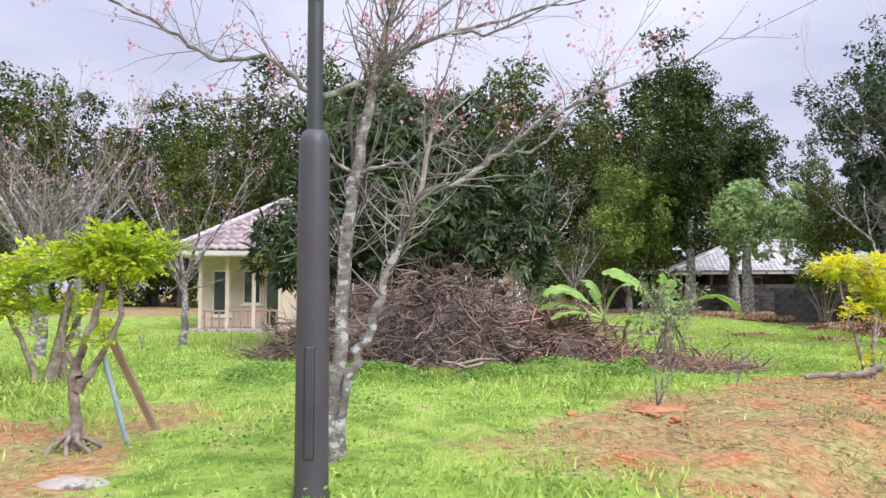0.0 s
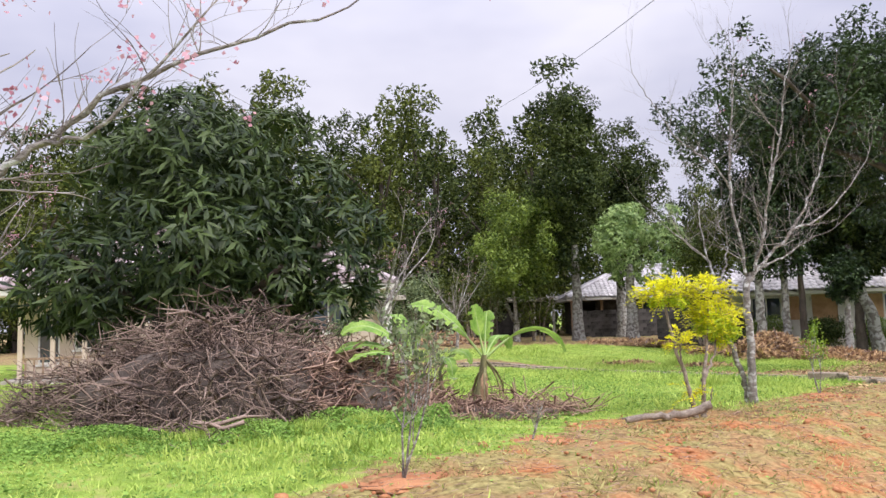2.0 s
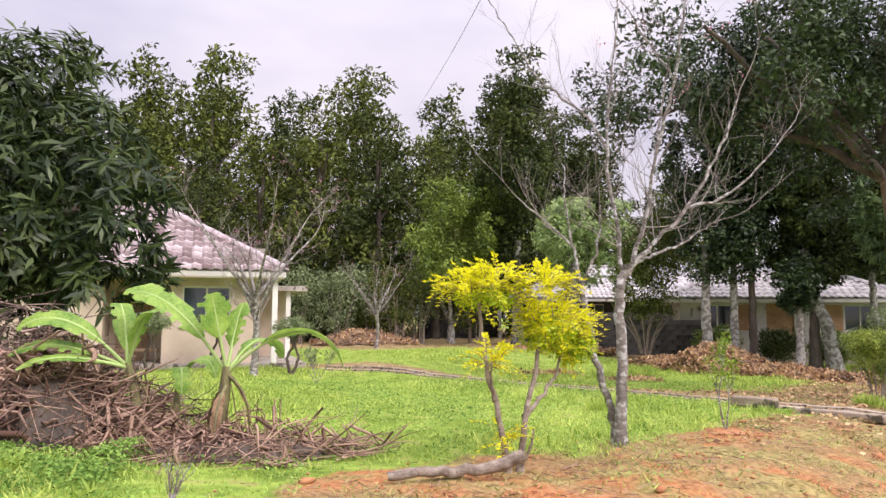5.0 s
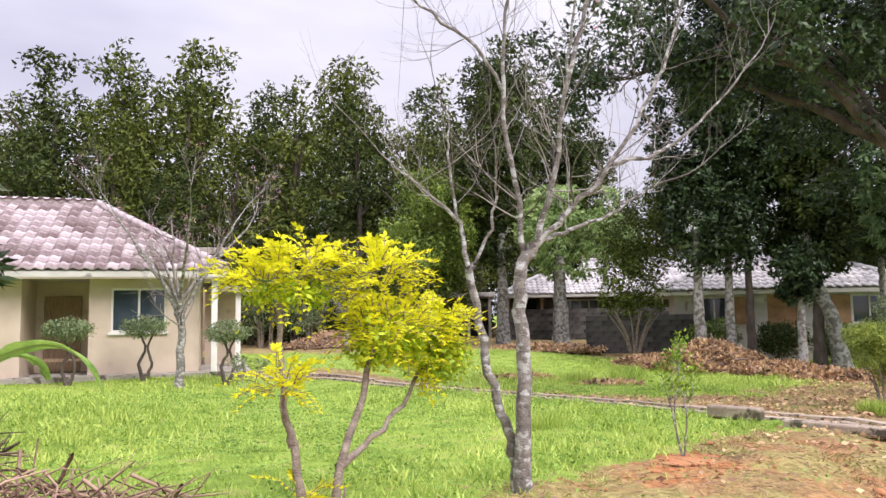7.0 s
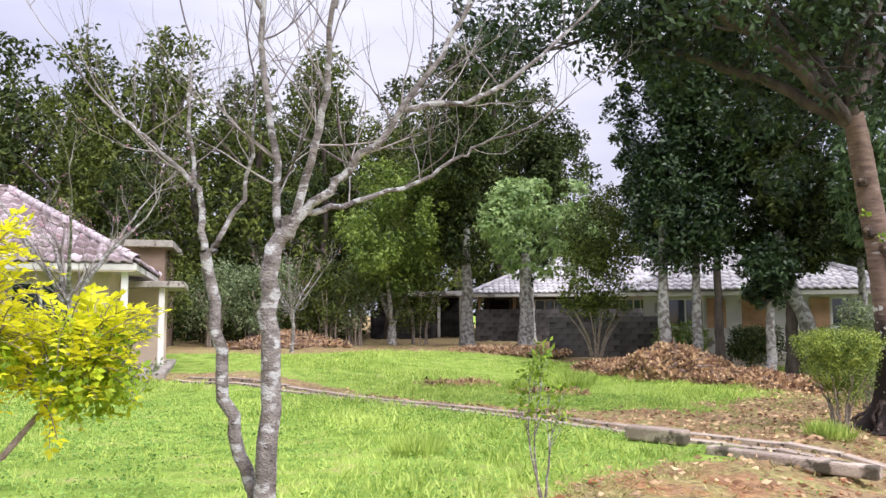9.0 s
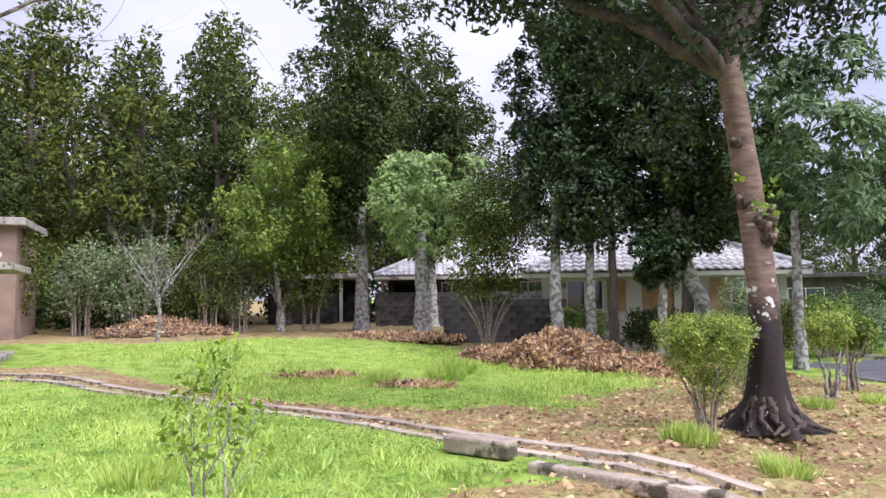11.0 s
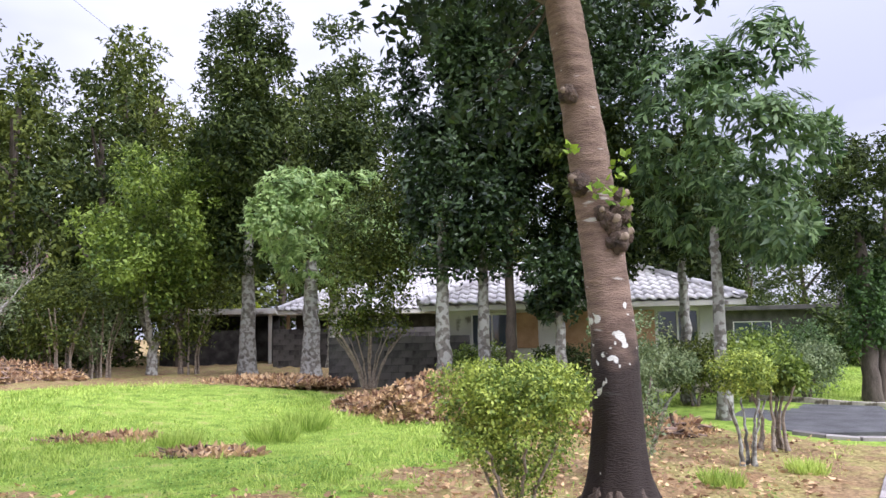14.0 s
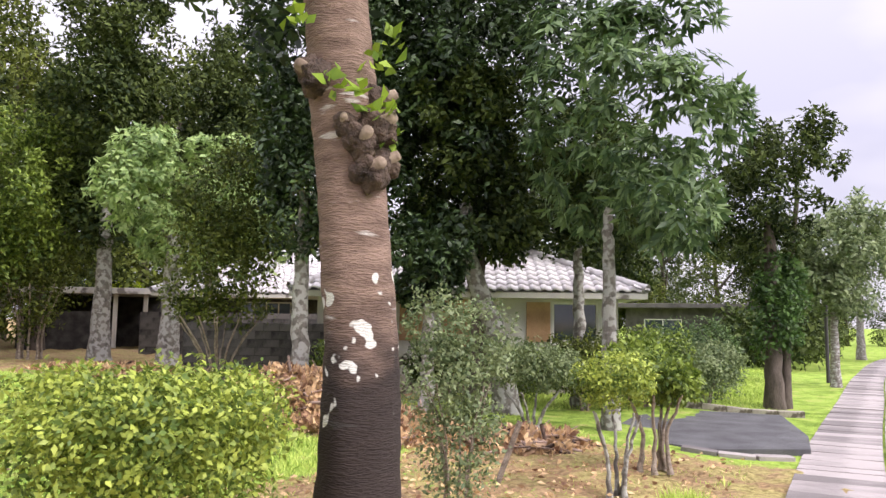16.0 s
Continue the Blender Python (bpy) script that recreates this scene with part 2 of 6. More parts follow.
def tubes(lines, sides=7):
    """Tapered tubes along lines: each a pair of points (n, 3) and radii (n)."""
    vs, fs, at = [], [], 0
    ring = np.linspace(0, 2 * np.pi, sides, endpoint=False)
    for pts, rad in lines:
        pts, rad = np.asarray(pts, float), np.asarray(rad, float)
        n = len(pts)
        d = np.gradient(pts, axis=0)
        d /= np.linalg.norm(d, axis=1)[:, None] + 1e-9
        ref = np.array([1.0, 0, 0]) if abs(d[:, 0]).mean() < 0.8 else np.array([0, 1.0, 0])
        a = np.cross(d, ref)
        a /= np.linalg.norm(a, axis=1)[:, None] + 1e-9
        b = np.cross(d, a)
        v = pts[:, None, :] + rad[:, None, None] * (np.cos(ring)[None, :, None] * a[:, None, :] + np.sin(ring)[None, :, None] * b[:, None, :])
        vs.append(v.reshape(-1, 3))
        i, j = np.meshgrid(np.arange(n - 1), np.arange(sides), indexing="ij")
        k = (j + 1) % sides
        fs.append(np.stack([at + i * sides + j, at + i * sides + k, at + (i + 1) * sides + k, at + (i + 1) * sides + j], -1).reshape(-1, 4))
        at += n * sides
    return np.concatenate(vs), np.concatenate(fs)


def bend(points, steps=6, wobble=0.0, rng=None):
    """A smooth line through a few control points."""
    p = np.asarray(points, float)
    q = np.vstack([2 * p[0] - p[1], p, 2 * p[-1] - p[-2]])
    out = []
    for i in range(1, len(q) - 2):
        for t in np.linspace(0, 1, steps, endpoint=False):
            out.append(0.5 * (2 * q[i] + (q[i + 1] - q[i - 1]) * t + (2 * q[i - 1] - 5 * q[i] + 4 * q[i + 1] - q[i + 2]) * t * t + (3 * q[i] - q[i - 1] - 3 * q[i + 1] + q[i + 2]) * t ** 3))
    out.append(p[-1])
    out = np.array(out)
    if wobble and rng is not None:
        out[1:] += rng.normal(0, wobble, (len(out) - 1, 3))
    return out


def taper(n, r0, r1, flare=0.0):
    t = np.linspace(0, 1, n)
    return r0 + (r1 - r0) * t + flare * np.exp(-t * 14)


def unit(v):
    return v / (np.linalg.norm(v, axis=-1, keepdims=True) + 1e-9)


def leaves(pos, way, size, width=0.45, fold=0.15, rng=None, face=None):
    """One folded leaf at each place, pointing its way, its upper side turned to face; sizes vary."""
    n = len(pos)
    way = unit(way)
    side = unit(np.cross(way, rng.normal(size=(n, 3)) if face is None else face))
    up = np.cross(side, way)
    s = (size * rng.uniform(0.65, 1.3, n))[:, None]
    mid = pos + way * s * 0.45 + up * s * fold
    v = np.stack([pos, mid + side * s * width * 0.5, pos + way * s, mid - side * s * width * 0.5], 1).reshape(-1, 3)
    f = np.arange(4 * n).reshape(n, 4)
    return v, f


def ball(rng, n, c, r, shell=0.75):
    """Points in the outer part of an ellipsoid, and their way outwards."""
    d = unit(rng.normal(size=(n, 3)))
    k = shell + (1 - shell) * rng.uniform(0, 1, n) ** 0.7
    return np.asarray(c) + d * np.asarray(r) * k[:, None], d


def crown(rng, lumps, count, size, width=0.45, droop=0.0, out=0.8, clump=0.28, sub=26):
    """Leaves gathered in small clumps over lumps (centre, radii); uneven outline with gaps."""
    vol = np.array([np.prod(np.asarray(r)) ** (2 / 3) for c, r in lumps])
    pos, way, face = [], [], []
    for (c, r), w in zip(lumps, vol / vol.sum()):
        k = int(count * w)
        m = max(6, int(k / sub))
        cc, cd = ball(rng, m, c, r, 0.55)
        keep = rng.uniform(size=m) < 0.93
        cc, cd = cc[keep], cd[keep]
        i = rng.integers(0, len(cc), k)
        q = unit(rng.normal(size=(k, 3)))
        rr = clump * np.mean(r) * rng.uniform(0.3, 1.0, k) ** 0.6
        pos.append(cc[i] + q * rr[:, None])
        up = unit(q * 0.7 + cd[i] * 0.5 + np.array([0, 0, 0.55]) + rng.normal(0, 0.4, (k, 3)))
        flat = np.cross(up, rng.normal(size=(k, 3)))
        way.append(unit(flat) + q * 0.25 + cd[i] * out * 0.4 + np.array([0, 0, 0.1 - droop]))
        face.append(up)
    return leaves(np.concatenate(pos), np.concatenate(way), size, width, rng=rng, face=np.concatenate(face))


def whorls(rng, lumps, density, centre, size, width, droop=0.5, least=0.75, fold=0.06):
    """Long leaves in drooping whorls at the shoot ends all over lumps."""
    pos, way, face = [], [], []
    for c, r in lumps:
        c, r = np.asarray(c, float), np.asarray(r, float)
        for _ in range(int(density * np.mean(r) ** 2) + 6):
            out = unit(rng.normal(size=3) + unit(c - np.asarray(centre)) * 0.7 + np.array([0, 0, 0.25]))
            p = c + out * r * rng.uniform(0.7, 1.1)
            if p[2] < least:
                continue
            m = rng.integers(9, 15)
            f = np.linspace(0, 6.28, m) + rng.normal(0, 0.3, m)
            s1 = unit(np.cross(out, [0.05, 0, 1.0]))
            s2 = np.cross(out, s1)
            pos.append(np.repeat(p[None], m, 0) + rng.normal(0, 0.04, (m, 3)))
            way.append(out[None] * rng.uniform(0.2, 0.8, (m, 1)) + np.cos(f)[:, None] * s1 + np.sin(f)[:, None] * s2 + np.array([0, 0, -droop]))
            face.append(np.repeat(out[None], m, 0) + np.array([0, 0, 0.6]) + rng.normal(0, 0.2, (m, 3)))
    return leaves(np.concatenate(pos), np.concatenate(way), size, width, fold, rng, np.concatenate(face))


def sprays(rng, lumps, count, length, size, width=0.5):
    """Arching shoots with leaves in two ranks, rising out of lumps; gives the leaves and the shoots."""
    vol = np.array([np.prod(np.asarray(r)) ** (2 / 3) for c, r in lumps])
    pos, way, face, shoots = [], [], [], []
    for (c, r), w in zip(lumps, vol / vol.sum()):
        for _ in range(int(count * w) + 2):
            d = unit(rng.normal(size=3) * [1, 1, 0.75] + [0, 0, 0.15])
            b = np.asarray(c) + d * np.asarray(r) * rng.uniform(0.35, 0.85)
            d = unit(d * [1, 1, 0.5] + rng.normal(0, 0.4, 3) + [0, 0, 0.35])
            ln = length * rng.uniform(0.5, 1.25)
            t = np.linspace(0, 1, 9)[:, None]
            p = b + d * ln * t + np.array([0, 0, -0.22 * ln]) * t * t + np.array([0, 0, 0.1 * ln]) * np.sin(3 * t)
            shoots.append((p[::2], np.linspace(0.004, 0.0015, 5)))
            s = unit(np.cross(d, [0.02, 0.01, 1.0]))
            for side in (-1, 1):
                pos.append(p[1:])
                way.append(s * side + d * 0.55 + rng.normal(0, 0.25, (8, 3)))
                face.append(np.cross(s, d) * np.sign(np.cross(s, d)[2] + 1e-6) + rng.normal(0, 0.3, (8, 3)))
            pos.append(p[-1:])
            way.append(d[None])
            face.append(np.array([[0.1, 0, 1.0]]))
    return leaves(np.concatenate(pos), np.concatenate(way), size, width, 0.1, rng, np.concatenate(face)), shoots


def twigs(rng, base, way, length, radius, depth, lines, tips, kids=(2, 4), spread=0.55, lift=0.1, short=0.68):
    """A branch that forks again and again; fills lines and tips."""
    way = unit(np.asarray(way, float))
    n = 5
    pts = [np.asarray(base, float)]
    d = way.copy()
    for _ in range(n):
        d = unit(d + rng.normal(0, 0.1, 3) + np.array([0, 0, lift * 0.3]))
        pts.append(pts[-1] + d * length / n)
    pts = np.array(pts)
    lines.append((pts, taper(n + 1, radius, radius * 0.5)))
    if depth <= 0:
        tips.append((pts[-1], d))
        return
    for _ in range(rng.integers(kids[0], kids[1] + 1)):
        at = rng.uniform(0.35, 1.0)
        i = min(n - 1, int(at * n))
        b = pts[i] + (pts[i + 1] - pts[i]) * (at * n - i)
        twigs(rng, b, d + rng.normal(0, spread, 3) + np.array([0, 0, lift]), length * short * rng.uniform(0.75, 1.2), radius * 0.55, depth - 1, lines, tips, kids, spread, lift, short)
    twigs(rng, pts[-1], d, length * short, radius * 0.5, depth - 1, lines, tips, kids, spread, lift, short)


# ---- ground ----
UX, UY = 0.724, 0.690


def uv(x, y):
    return x * UX + y * UY, -x * UY + y * UX


def smooth(a, b, t):
    t = np.clip((t - a) / (b - a), 0, 1)
    return t * t * (3 - 2 * t)


def height(x, y):
    """Ground level: a low pavement, a bank, the lawn above it."""
    x, y = np.asarray(x, float), np.asarray(y, float)
    u, v = uv(x, y)
    near = 0.47 - 0.028 * np.clip(u - 9, 0, 20)
    far = 0.45 + 0 * u
    lawn = near + (far - near) * smooth(10, 17, v)
    pave = -0.012 * np.clip(u - 14, 0, 16)
    h = pave + (lawn - pave) * smooth(0.7, 2.6, v)
    h = h + 0.02 * np.sin(x * 1.3 + 0.5 * y) * smooth(1.5, 3, v)
    house = smooth(3.0, 0.0, np.abs(y - 26.0) - 4.0) * smooth(2.0, 0.0, np.abs(x + 3.5) - 7.5)
    return h - house * 0.2


KERB = [(3.94, 25.5), (7.7, 21.5), (10.3, 19.0), (11.5, 17.1), (12.4, 15.9), (13.4, 14.6)]
KX, KY = np.array([p[0] for p in KERB]), np.array([p[1] for p in KERB])


def soil(x, y):
    """How bare the ground is: the bank, the strip behind the kerb, round the big tree, under the woods."""
    x, y = np.asarray(x, float), np.asarray(y, float)
    u, v = uv(x, y)
    wob = 0.35 * np.sin(1.7 * u + 0.6 * v) + 0.25 * np.sin(3.9 * u - 1.3) + 0.2 * np.sin(5.3 * v + u)
    edge = 4.3 - 0.9 * smooth(11, 14, u) - 0.9 * smooth(17, 20, u)
    bank = smooth(0.5, -0.5, v - edge - 0.5 * wob) * smooth(3.0, 5.5, u + 0.4 * wob) * smooth(24.0, 21.0, u) * 0.95 * smooth(-0.9, -0.3, v)
    ky = np.interp(x, KX, KY)
    off = (y - ky) * 0.72
    wide = 1.3 + 2.2 * smooth(10, 13.5, x)
    strip = smooth(-0.1, 0.15, off) * smooth(0.4, -0.4, off - wide - 0.5 * wob) * smooth(17.5, 15.5, x) * smooth(2, 4, x)
    tree = smooth(1.2, 0.0, np.hypot(x - 16.3, (y - 18.2)) - 2.2 - 0.5 * wob)
    right = smooth(0.8, -0.5, v - 5.0 - wob) * smooth(22.0, 24.0, u) * smooth(31.5, 30.5, u) * 0.7 * smooth(-0.9, -0.3, v)
    woods = smooth(31.5, 34.5, y + wob + 0.5 * np.clip(x - 14, 0, 12)) * smooth(23.0, 19.0, x)
    left = smooth(-1.6, -2.6, x + 0.3 * wob) * smooth(8.5, 6.5, y + wob) * 0.7
    return np.clip(np.maximum.reduce([bank, strip, tree, right, woods, left]), 0, 1)


def ground_material():
    m = bpy.data.materials.new("ground_mix")
    m.use_nodes = True
    n, l = m.node_tree.nodes, m.node_tree.links
    p = n["Principled BSDF"]
    co = n.new("ShaderNodeTexCoord")

    def noise_at(scale, detail=5):
        t = n.new("ShaderNodeTexNoise")
        t.inputs["Scale"].default_value, t.inputs["Detail"].default_value = scale, detail
        l.new(co.outputs["Object"], t.inputs["Vector"])
        return t.outputs[0]

    def ramp(fac, *stops):
        r = n.new("ShaderNodeValToRGB")
        while len(r.color_ramp.elements) < len(stops):
            r.color_ramp.elements.new(0.5)
        for e, (at, c) in zip(r.color_ramp.elements, stops):
            e.position, e.color = at, (*c, 1)
        l.new(fac, r.inputs[0])
        return r.outputs[0]

    def mixed(fac, a, b):
        x = n.new("ShaderNodeMix")
        x.data_type = "RGBA"
        l.new(fac, x.inputs[0]), l.new(a, x.inputs[6]), l.new(b, x.inputs[7])
        return x.outputs[2]

    turf = ramp(noise_at(2.6, 9), (0.3, (0.12, 0.2, 0.03)), (0.55, (0.28, 0.4, 0.07)), (0.7, (0.36, 0.36, 0.12)))
    clay = ramp(noise_at(1.3, 9), (0.36, (0.3, 0.2, 0.085)), (0.5, (0.42, 0.23, 0.1)), (0.62, (0.52, 0.17, 0.06)))
    crumbs = ramp(noise_at(17, 9), (0.38, (0.12, 0.08, 0.04)), (0.62, (0.46, 0.33, 0.17)))
    half = n.new("ShaderNodeValue")
    half.outputs[0].default_value = 0.42
    brown = ramp(noise_at(1.1), (0.35, (0.17, 0.11, 0.065)), (0.65, (0.36, 0.25, 0.15)))
    red = n.new("ShaderNodeAttribute")
    red.attribute_name = "red"
    earth = mixed(half.outputs[0], mixed(red.outputs["Fac"], brown, clay), crumbs)
    mossy = ramp(noise_at(1.9, 9), (0.44, (0, 0, 0)), (0.58, (0.85, 0.85, 0.85)))
    moss = ramp(noise_at(14), (0.35, (0.2, 0.17, 0.06)), (0.65, (0.42, 0.37, 0.15)))
    earth = mixed(mossy, earth, moss)
    bare = n.new("ShaderNodeAttribute")
    bare.attribute_name = "bare"
    rough_edge = n.new("ShaderNodeMath")
    rough_edge.operation = "MULTIPLY_ADD"
    l.new(noise_at(6), rough_edge.inputs[0])
    rough_edge.inputs[1].default_value = 0.9
    l.new(bare.outputs["Fac"], rough_edge.inputs[2])
    cut = ramp(rough_edge.outputs[0], (0.78, (0, 0, 0)), (1.0, (1, 1, 1)))
    l.new(mixed(cut, turf, earth), p.inputs["Base Color"])
    p.inputs["Roughness"].default_value = 0.95
    p.inputs["Specular IOR Level"].default_value = 0.1
    bp = n.new("ShaderNodeBump")
    bp.inputs["Strength"].default_value, bp.inputs["Distance"].default_value = 1.0, 0.12
    l.new(noise_at(9, 10), bp.inputs["Height"])
    l.new(bp.outputs[0], p.inputs["Normal"])
    return m


def build_ground():
    xs = np.concatenate([[-900, -300, -120, -60], np.arange(-30, -6, 1.0), np.arange(-6, 34, 0.2), np.arange(34, 60, 2.0), [90, 200, 900]])
    ys = np.concatenate([[-900, -200, -60, -20], np.arange(-10, 2, 1.0), np.arange(2, 34, 0.2), np.arange(34, 62, 1.5), [90, 200, 900]])
    X, Y = np.meshgrid(xs, ys)
    rng = np.random.default_rng(3)
    Z = height(X, Y)
    b = soil(X, Y)
    Z = Z + np.where((np.abs(X) < 60) & (np.abs(Y) < 60), rng.normal(0, 0.012, X.shape) * (0.3 + b) + 0.03 * b * np.sin(X * 4.1 + Y * 2.2) * np.sin(Y * 3.3 - X) + 0.02 * b * np.sin(X * 9.1 - Y * 5.2) * np.sin(Y * 8.3 + 2 * X), 0)
    pos = np.stack([X, Y, Z], -1).reshape(-1, 3)
    ny, nx = X.shape
    i, j = np.meshgrid(np.arange(ny - 1), np.arange(nx - 1), indexing="ij")
    f = np.stack([i * nx + j, i * nx + j + 1, (i + 1) * nx + j + 1, (i + 1) * nx + j], -1).reshape(-1, 4)
    me = mesh_of("ground", pos, f, ground_material(), True)
    a = me.attributes.new("bare", "FLOAT", "POINT")
    a.data.foreach_set("value", b.ravel().astype(np.float32))
    r = me.attributes.new("red", "FLOAT", "POINT")
    uu, vv = uv(X, Y)
    r.data.foreach_set("value", (0.15 + 0.85 * smooth(19.5, 15.5, uu) * smooth(9.0, 6.0, vv)).ravel().astype(np.float32))
    tagged(part("ground", me, None), "bright green lawn and a bare red clay bank", "ground", kind="structure")


build_ground()


# ---- houses ----
def tile_rows(o, along, up, nrm, w, length, cut0, cut1, tw=0.27, tl=0.36):
    """Corners and frames of the tiles of one roof slope: w wide at the eave, cut0 and cut1 the inset of its two sides per metre upslope."""
    out = []
    for r in range(int(length / tl) + 1):
        s = r * tl
        a, b = cut0 * (s + tl * 0.4), w - cut1 * (s + tl * 0.4)
        k0, k1 = math.ceil(a / tw - 0.5), math.floor(b / tw - 0.5)
        for k in range(k0, k1 + 1):
            out.append(o + along * (k * tw) + up * s + nrm * 0.0)
    return out


def tile_shape(along, up, nrm, tw=0.27, tl=0.36):
    """One curved roof tile: a rounded ridge and a flat pan, lifted at its lower edge."""
    prof = [(-0.02, 0.0), (0.03, 0.045), (0.085, 0.062), (0.14, 0.04), (0.18, 0.012), (0.275, 0.006)]
    v, f = [], []
    for s, lift in ((-0.03, 0.05), (tl + 0.02, 0.0)):
        for x, h in prof:
            v.append(along * x * tw / 0.27 + up * s + nrm * (h + lift))
    n = len(prof)
    for x, h in prof:
        v.append(along * x * tw / 0.27 - up * 0.03 + nrm * (h - 0.0))
    for k in range(n - 1):
        f.append((k, k + 1, n + k + 1, n + k))
        f.append((2 * n + k, 2 * n + k + 1, k + 1, k))
    return np.array(v), np.array(f)


def hip_roof(parent, w, d, eave, ridge, over, tilemat, single=None):
    """Four tiled slopes over a w by d plan with the front at y = 0; single: which tiles of the front slope are pieces of their own."""
    W, D = w + 2 * over, d + 2 * over
    run, rise = D / 2, ridge - eave
    L = math.hypot(run, rise)
    deck = bmesh.new()
    z0, z1 = eave - 0.03, ridge - 0.03
    cs = [(-over, -over, z0), (w + over, -over, z0), (w + over, d + over, z0), (-over, d + over, z0), (-over + run, d / 2, z1), (w + over - run, d / 2, z1)]
    low = [(x, y, z - 0.14) for x, y, z in cs[:4]]
    vs = [deck.verts.new(c) for c in cs + low]
    for q in ((0, 1, 5, 4), (1, 2, 5), (2, 3, 4, 5), (3, 0, 4), (0, 6, 7, 1), (1, 7, 8, 2), (2, 8, 9, 3), (3, 9, 6, 0), (9, 8, 7, 6)):
        deck.faces.new([vs[i] for i in q])
    roof = part("roof", deck, M_WALLGREY, parent, "weathered tiled hip roof")
    slopes = [((-over, -over), (1, 0), (0, 1), W, run), ((w + over, d + over), (-1, 0), (0, -1), W, run),
              ((w + over, -over), (0, 1), (-1, 0), D, run), ((-over, d + over), (0, -1), (1, 0), D, run)]
    for si, ((ox, oy), al, inn, ww, rn) in enumerate(slopes):
        along = np.array([*al, 0.0])
        up = np.array([inn[0] * rn, inn[1] * rn, rise]) / L
        nrm = np.cross(along, up)
        cut = rn / L
        o = np.array([ox, oy, eave])
        tv, tf = tile_shape(along, up, nrm)
        spots = tile_rows(o, along, up, nrm, ww, L, cut, cut)
        joined = []
        if si == 0 and single:
            own = sorted(spots, key=single)[:300]
            keys = {tuple(np.round(q, 3)) for q in own}
            joined = [q for q in spots if tuple(np.round(q, 3)) not in keys]
            me = mesh_of("roof_tile", tv, tf, tilemat)
            for q in own:
                t = part("roof_tile", me, None, roof)
                t.location = q
        else:
            joined = spots
        if joined:
            q = np.array(joined)
            v = (q[:, None, :] + tv[None]).reshape(-1, 3)
            f = (np.arange(len(q))[:, None, None] * len(tv) + tf[None]).reshape(-1, 4)
            tagged(part("roof_tiles", mesh_of("roof_tiles", v, f, tilemat), None, roof), kind="stuff")
    caps = []
    p = [np.array(c) + [0, 0, 0.1] for c in cs]
    for a, b in ((0, 4), (1, 5), (2, 5), (3, 4), (4, 5)):
        n = max(2, int(np.linalg.norm(p[b] - p[a]) / 0.33))
        for k in range(n):
            q0, q1 = p[a] + (p[b] - p[a]) * k / n, p[a] + (p[b] - p[a]) * (k + 1.08) / n
            caps.append((np.array([q0, q1]), np.array([0.125, 0.1])))
    tagged(part("ridge", mesh_of("ridge", *tubes(caps, 8), tilemat), None, roof, "rounded ridge tiling"), kind="stuff")
    return roof


def wall_run(parent, x0, x1, y, z0, z1, holes, material, thick=0.2, name="wall"):
    """A wall along x with rectangular holes (a, b, low, high) right through it."""
    xs = sorted({x0, x1, *[q for h in holes for q in h[:2]]})
    zs = sorted({z0, z1, *[q for h in holes for q in h[2:]]})
    nx, nz = len(xs) - 1, len(zs) - 1

    def solid(i, k):
        if not (0 <= i < nx and 0 <= k < nz):
            return False
        cx, cz = (xs[i] + xs[i + 1]) / 2, (zs[k] + zs[k + 1]) / 2
        return not any(h[0] < cx < h[1] and h[2] < cz < h[3] for h in holes)

    bm, made = bmesh.new(), {}

    def vert(i, s, k):
        if (i, s, k) not in made:
            made[i, s, k] = bm.verts.new((xs[i], y + s * thick, zs[k]))
        return made[i, s, k]

    for i in range(nx):
        for k in range(nz):
            if not solid(i, k):
                continue
            for s in (0, 1):
                bm.faces.new([vert(i, s, k), vert(i + 1, s, k), vert(i + 1, s, k + 1), vert(i, s, k + 1)])
            for di, dk, p, q in ((-1, 0, (i, k), (i, k + 1)), (1, 0, (i + 1, k), (i + 1, k + 1)), (0, -1, (i, k), (i + 1, k)), (0, 1, (i, k + 1), (i + 1, k + 1))):
                if not solid(i + di, k + dk):
                    bm.faces.new([vert(p[0], 0, p[1]), vert(q[0], 0, q[1]), vert(q[0], 1, q[1]), vert(p[0], 1, p[1])])
    bmesh.ops.recalc_face_normals(bm, faces=bm.faces)
    return part(name, bm, material, parent)


def window(parent, a, b, lo, hi, y, frame_mat, panes=2):
    win = part("window", box(a, y + 0.09, lo, b, y + 0.11, hi), M_GLASS, parent, "dark glass pane window")
    fr = bmesh.new()
    t = 0.05
    box(a, y + 0.04, lo, b, y + 0.13, lo + t, bm=fr), box(a, y + 0.04, hi - t, b, y + 0.13, hi, bm=fr)
    for k in range(panes + 1):
        x = a + (b - a - t) * k / panes
        box(x, y + 0.045, lo + t, x + t, y + 0.125, hi - t, bm=fr)
    part("window_frame", fr, frame_mat, win)
    part("window_sill", box(a - 0.06, y - 0.06, lo - 0.07, b + 0.06, y + 0.1, lo - 0.003, 0.01), frame_mat, win)
    return win


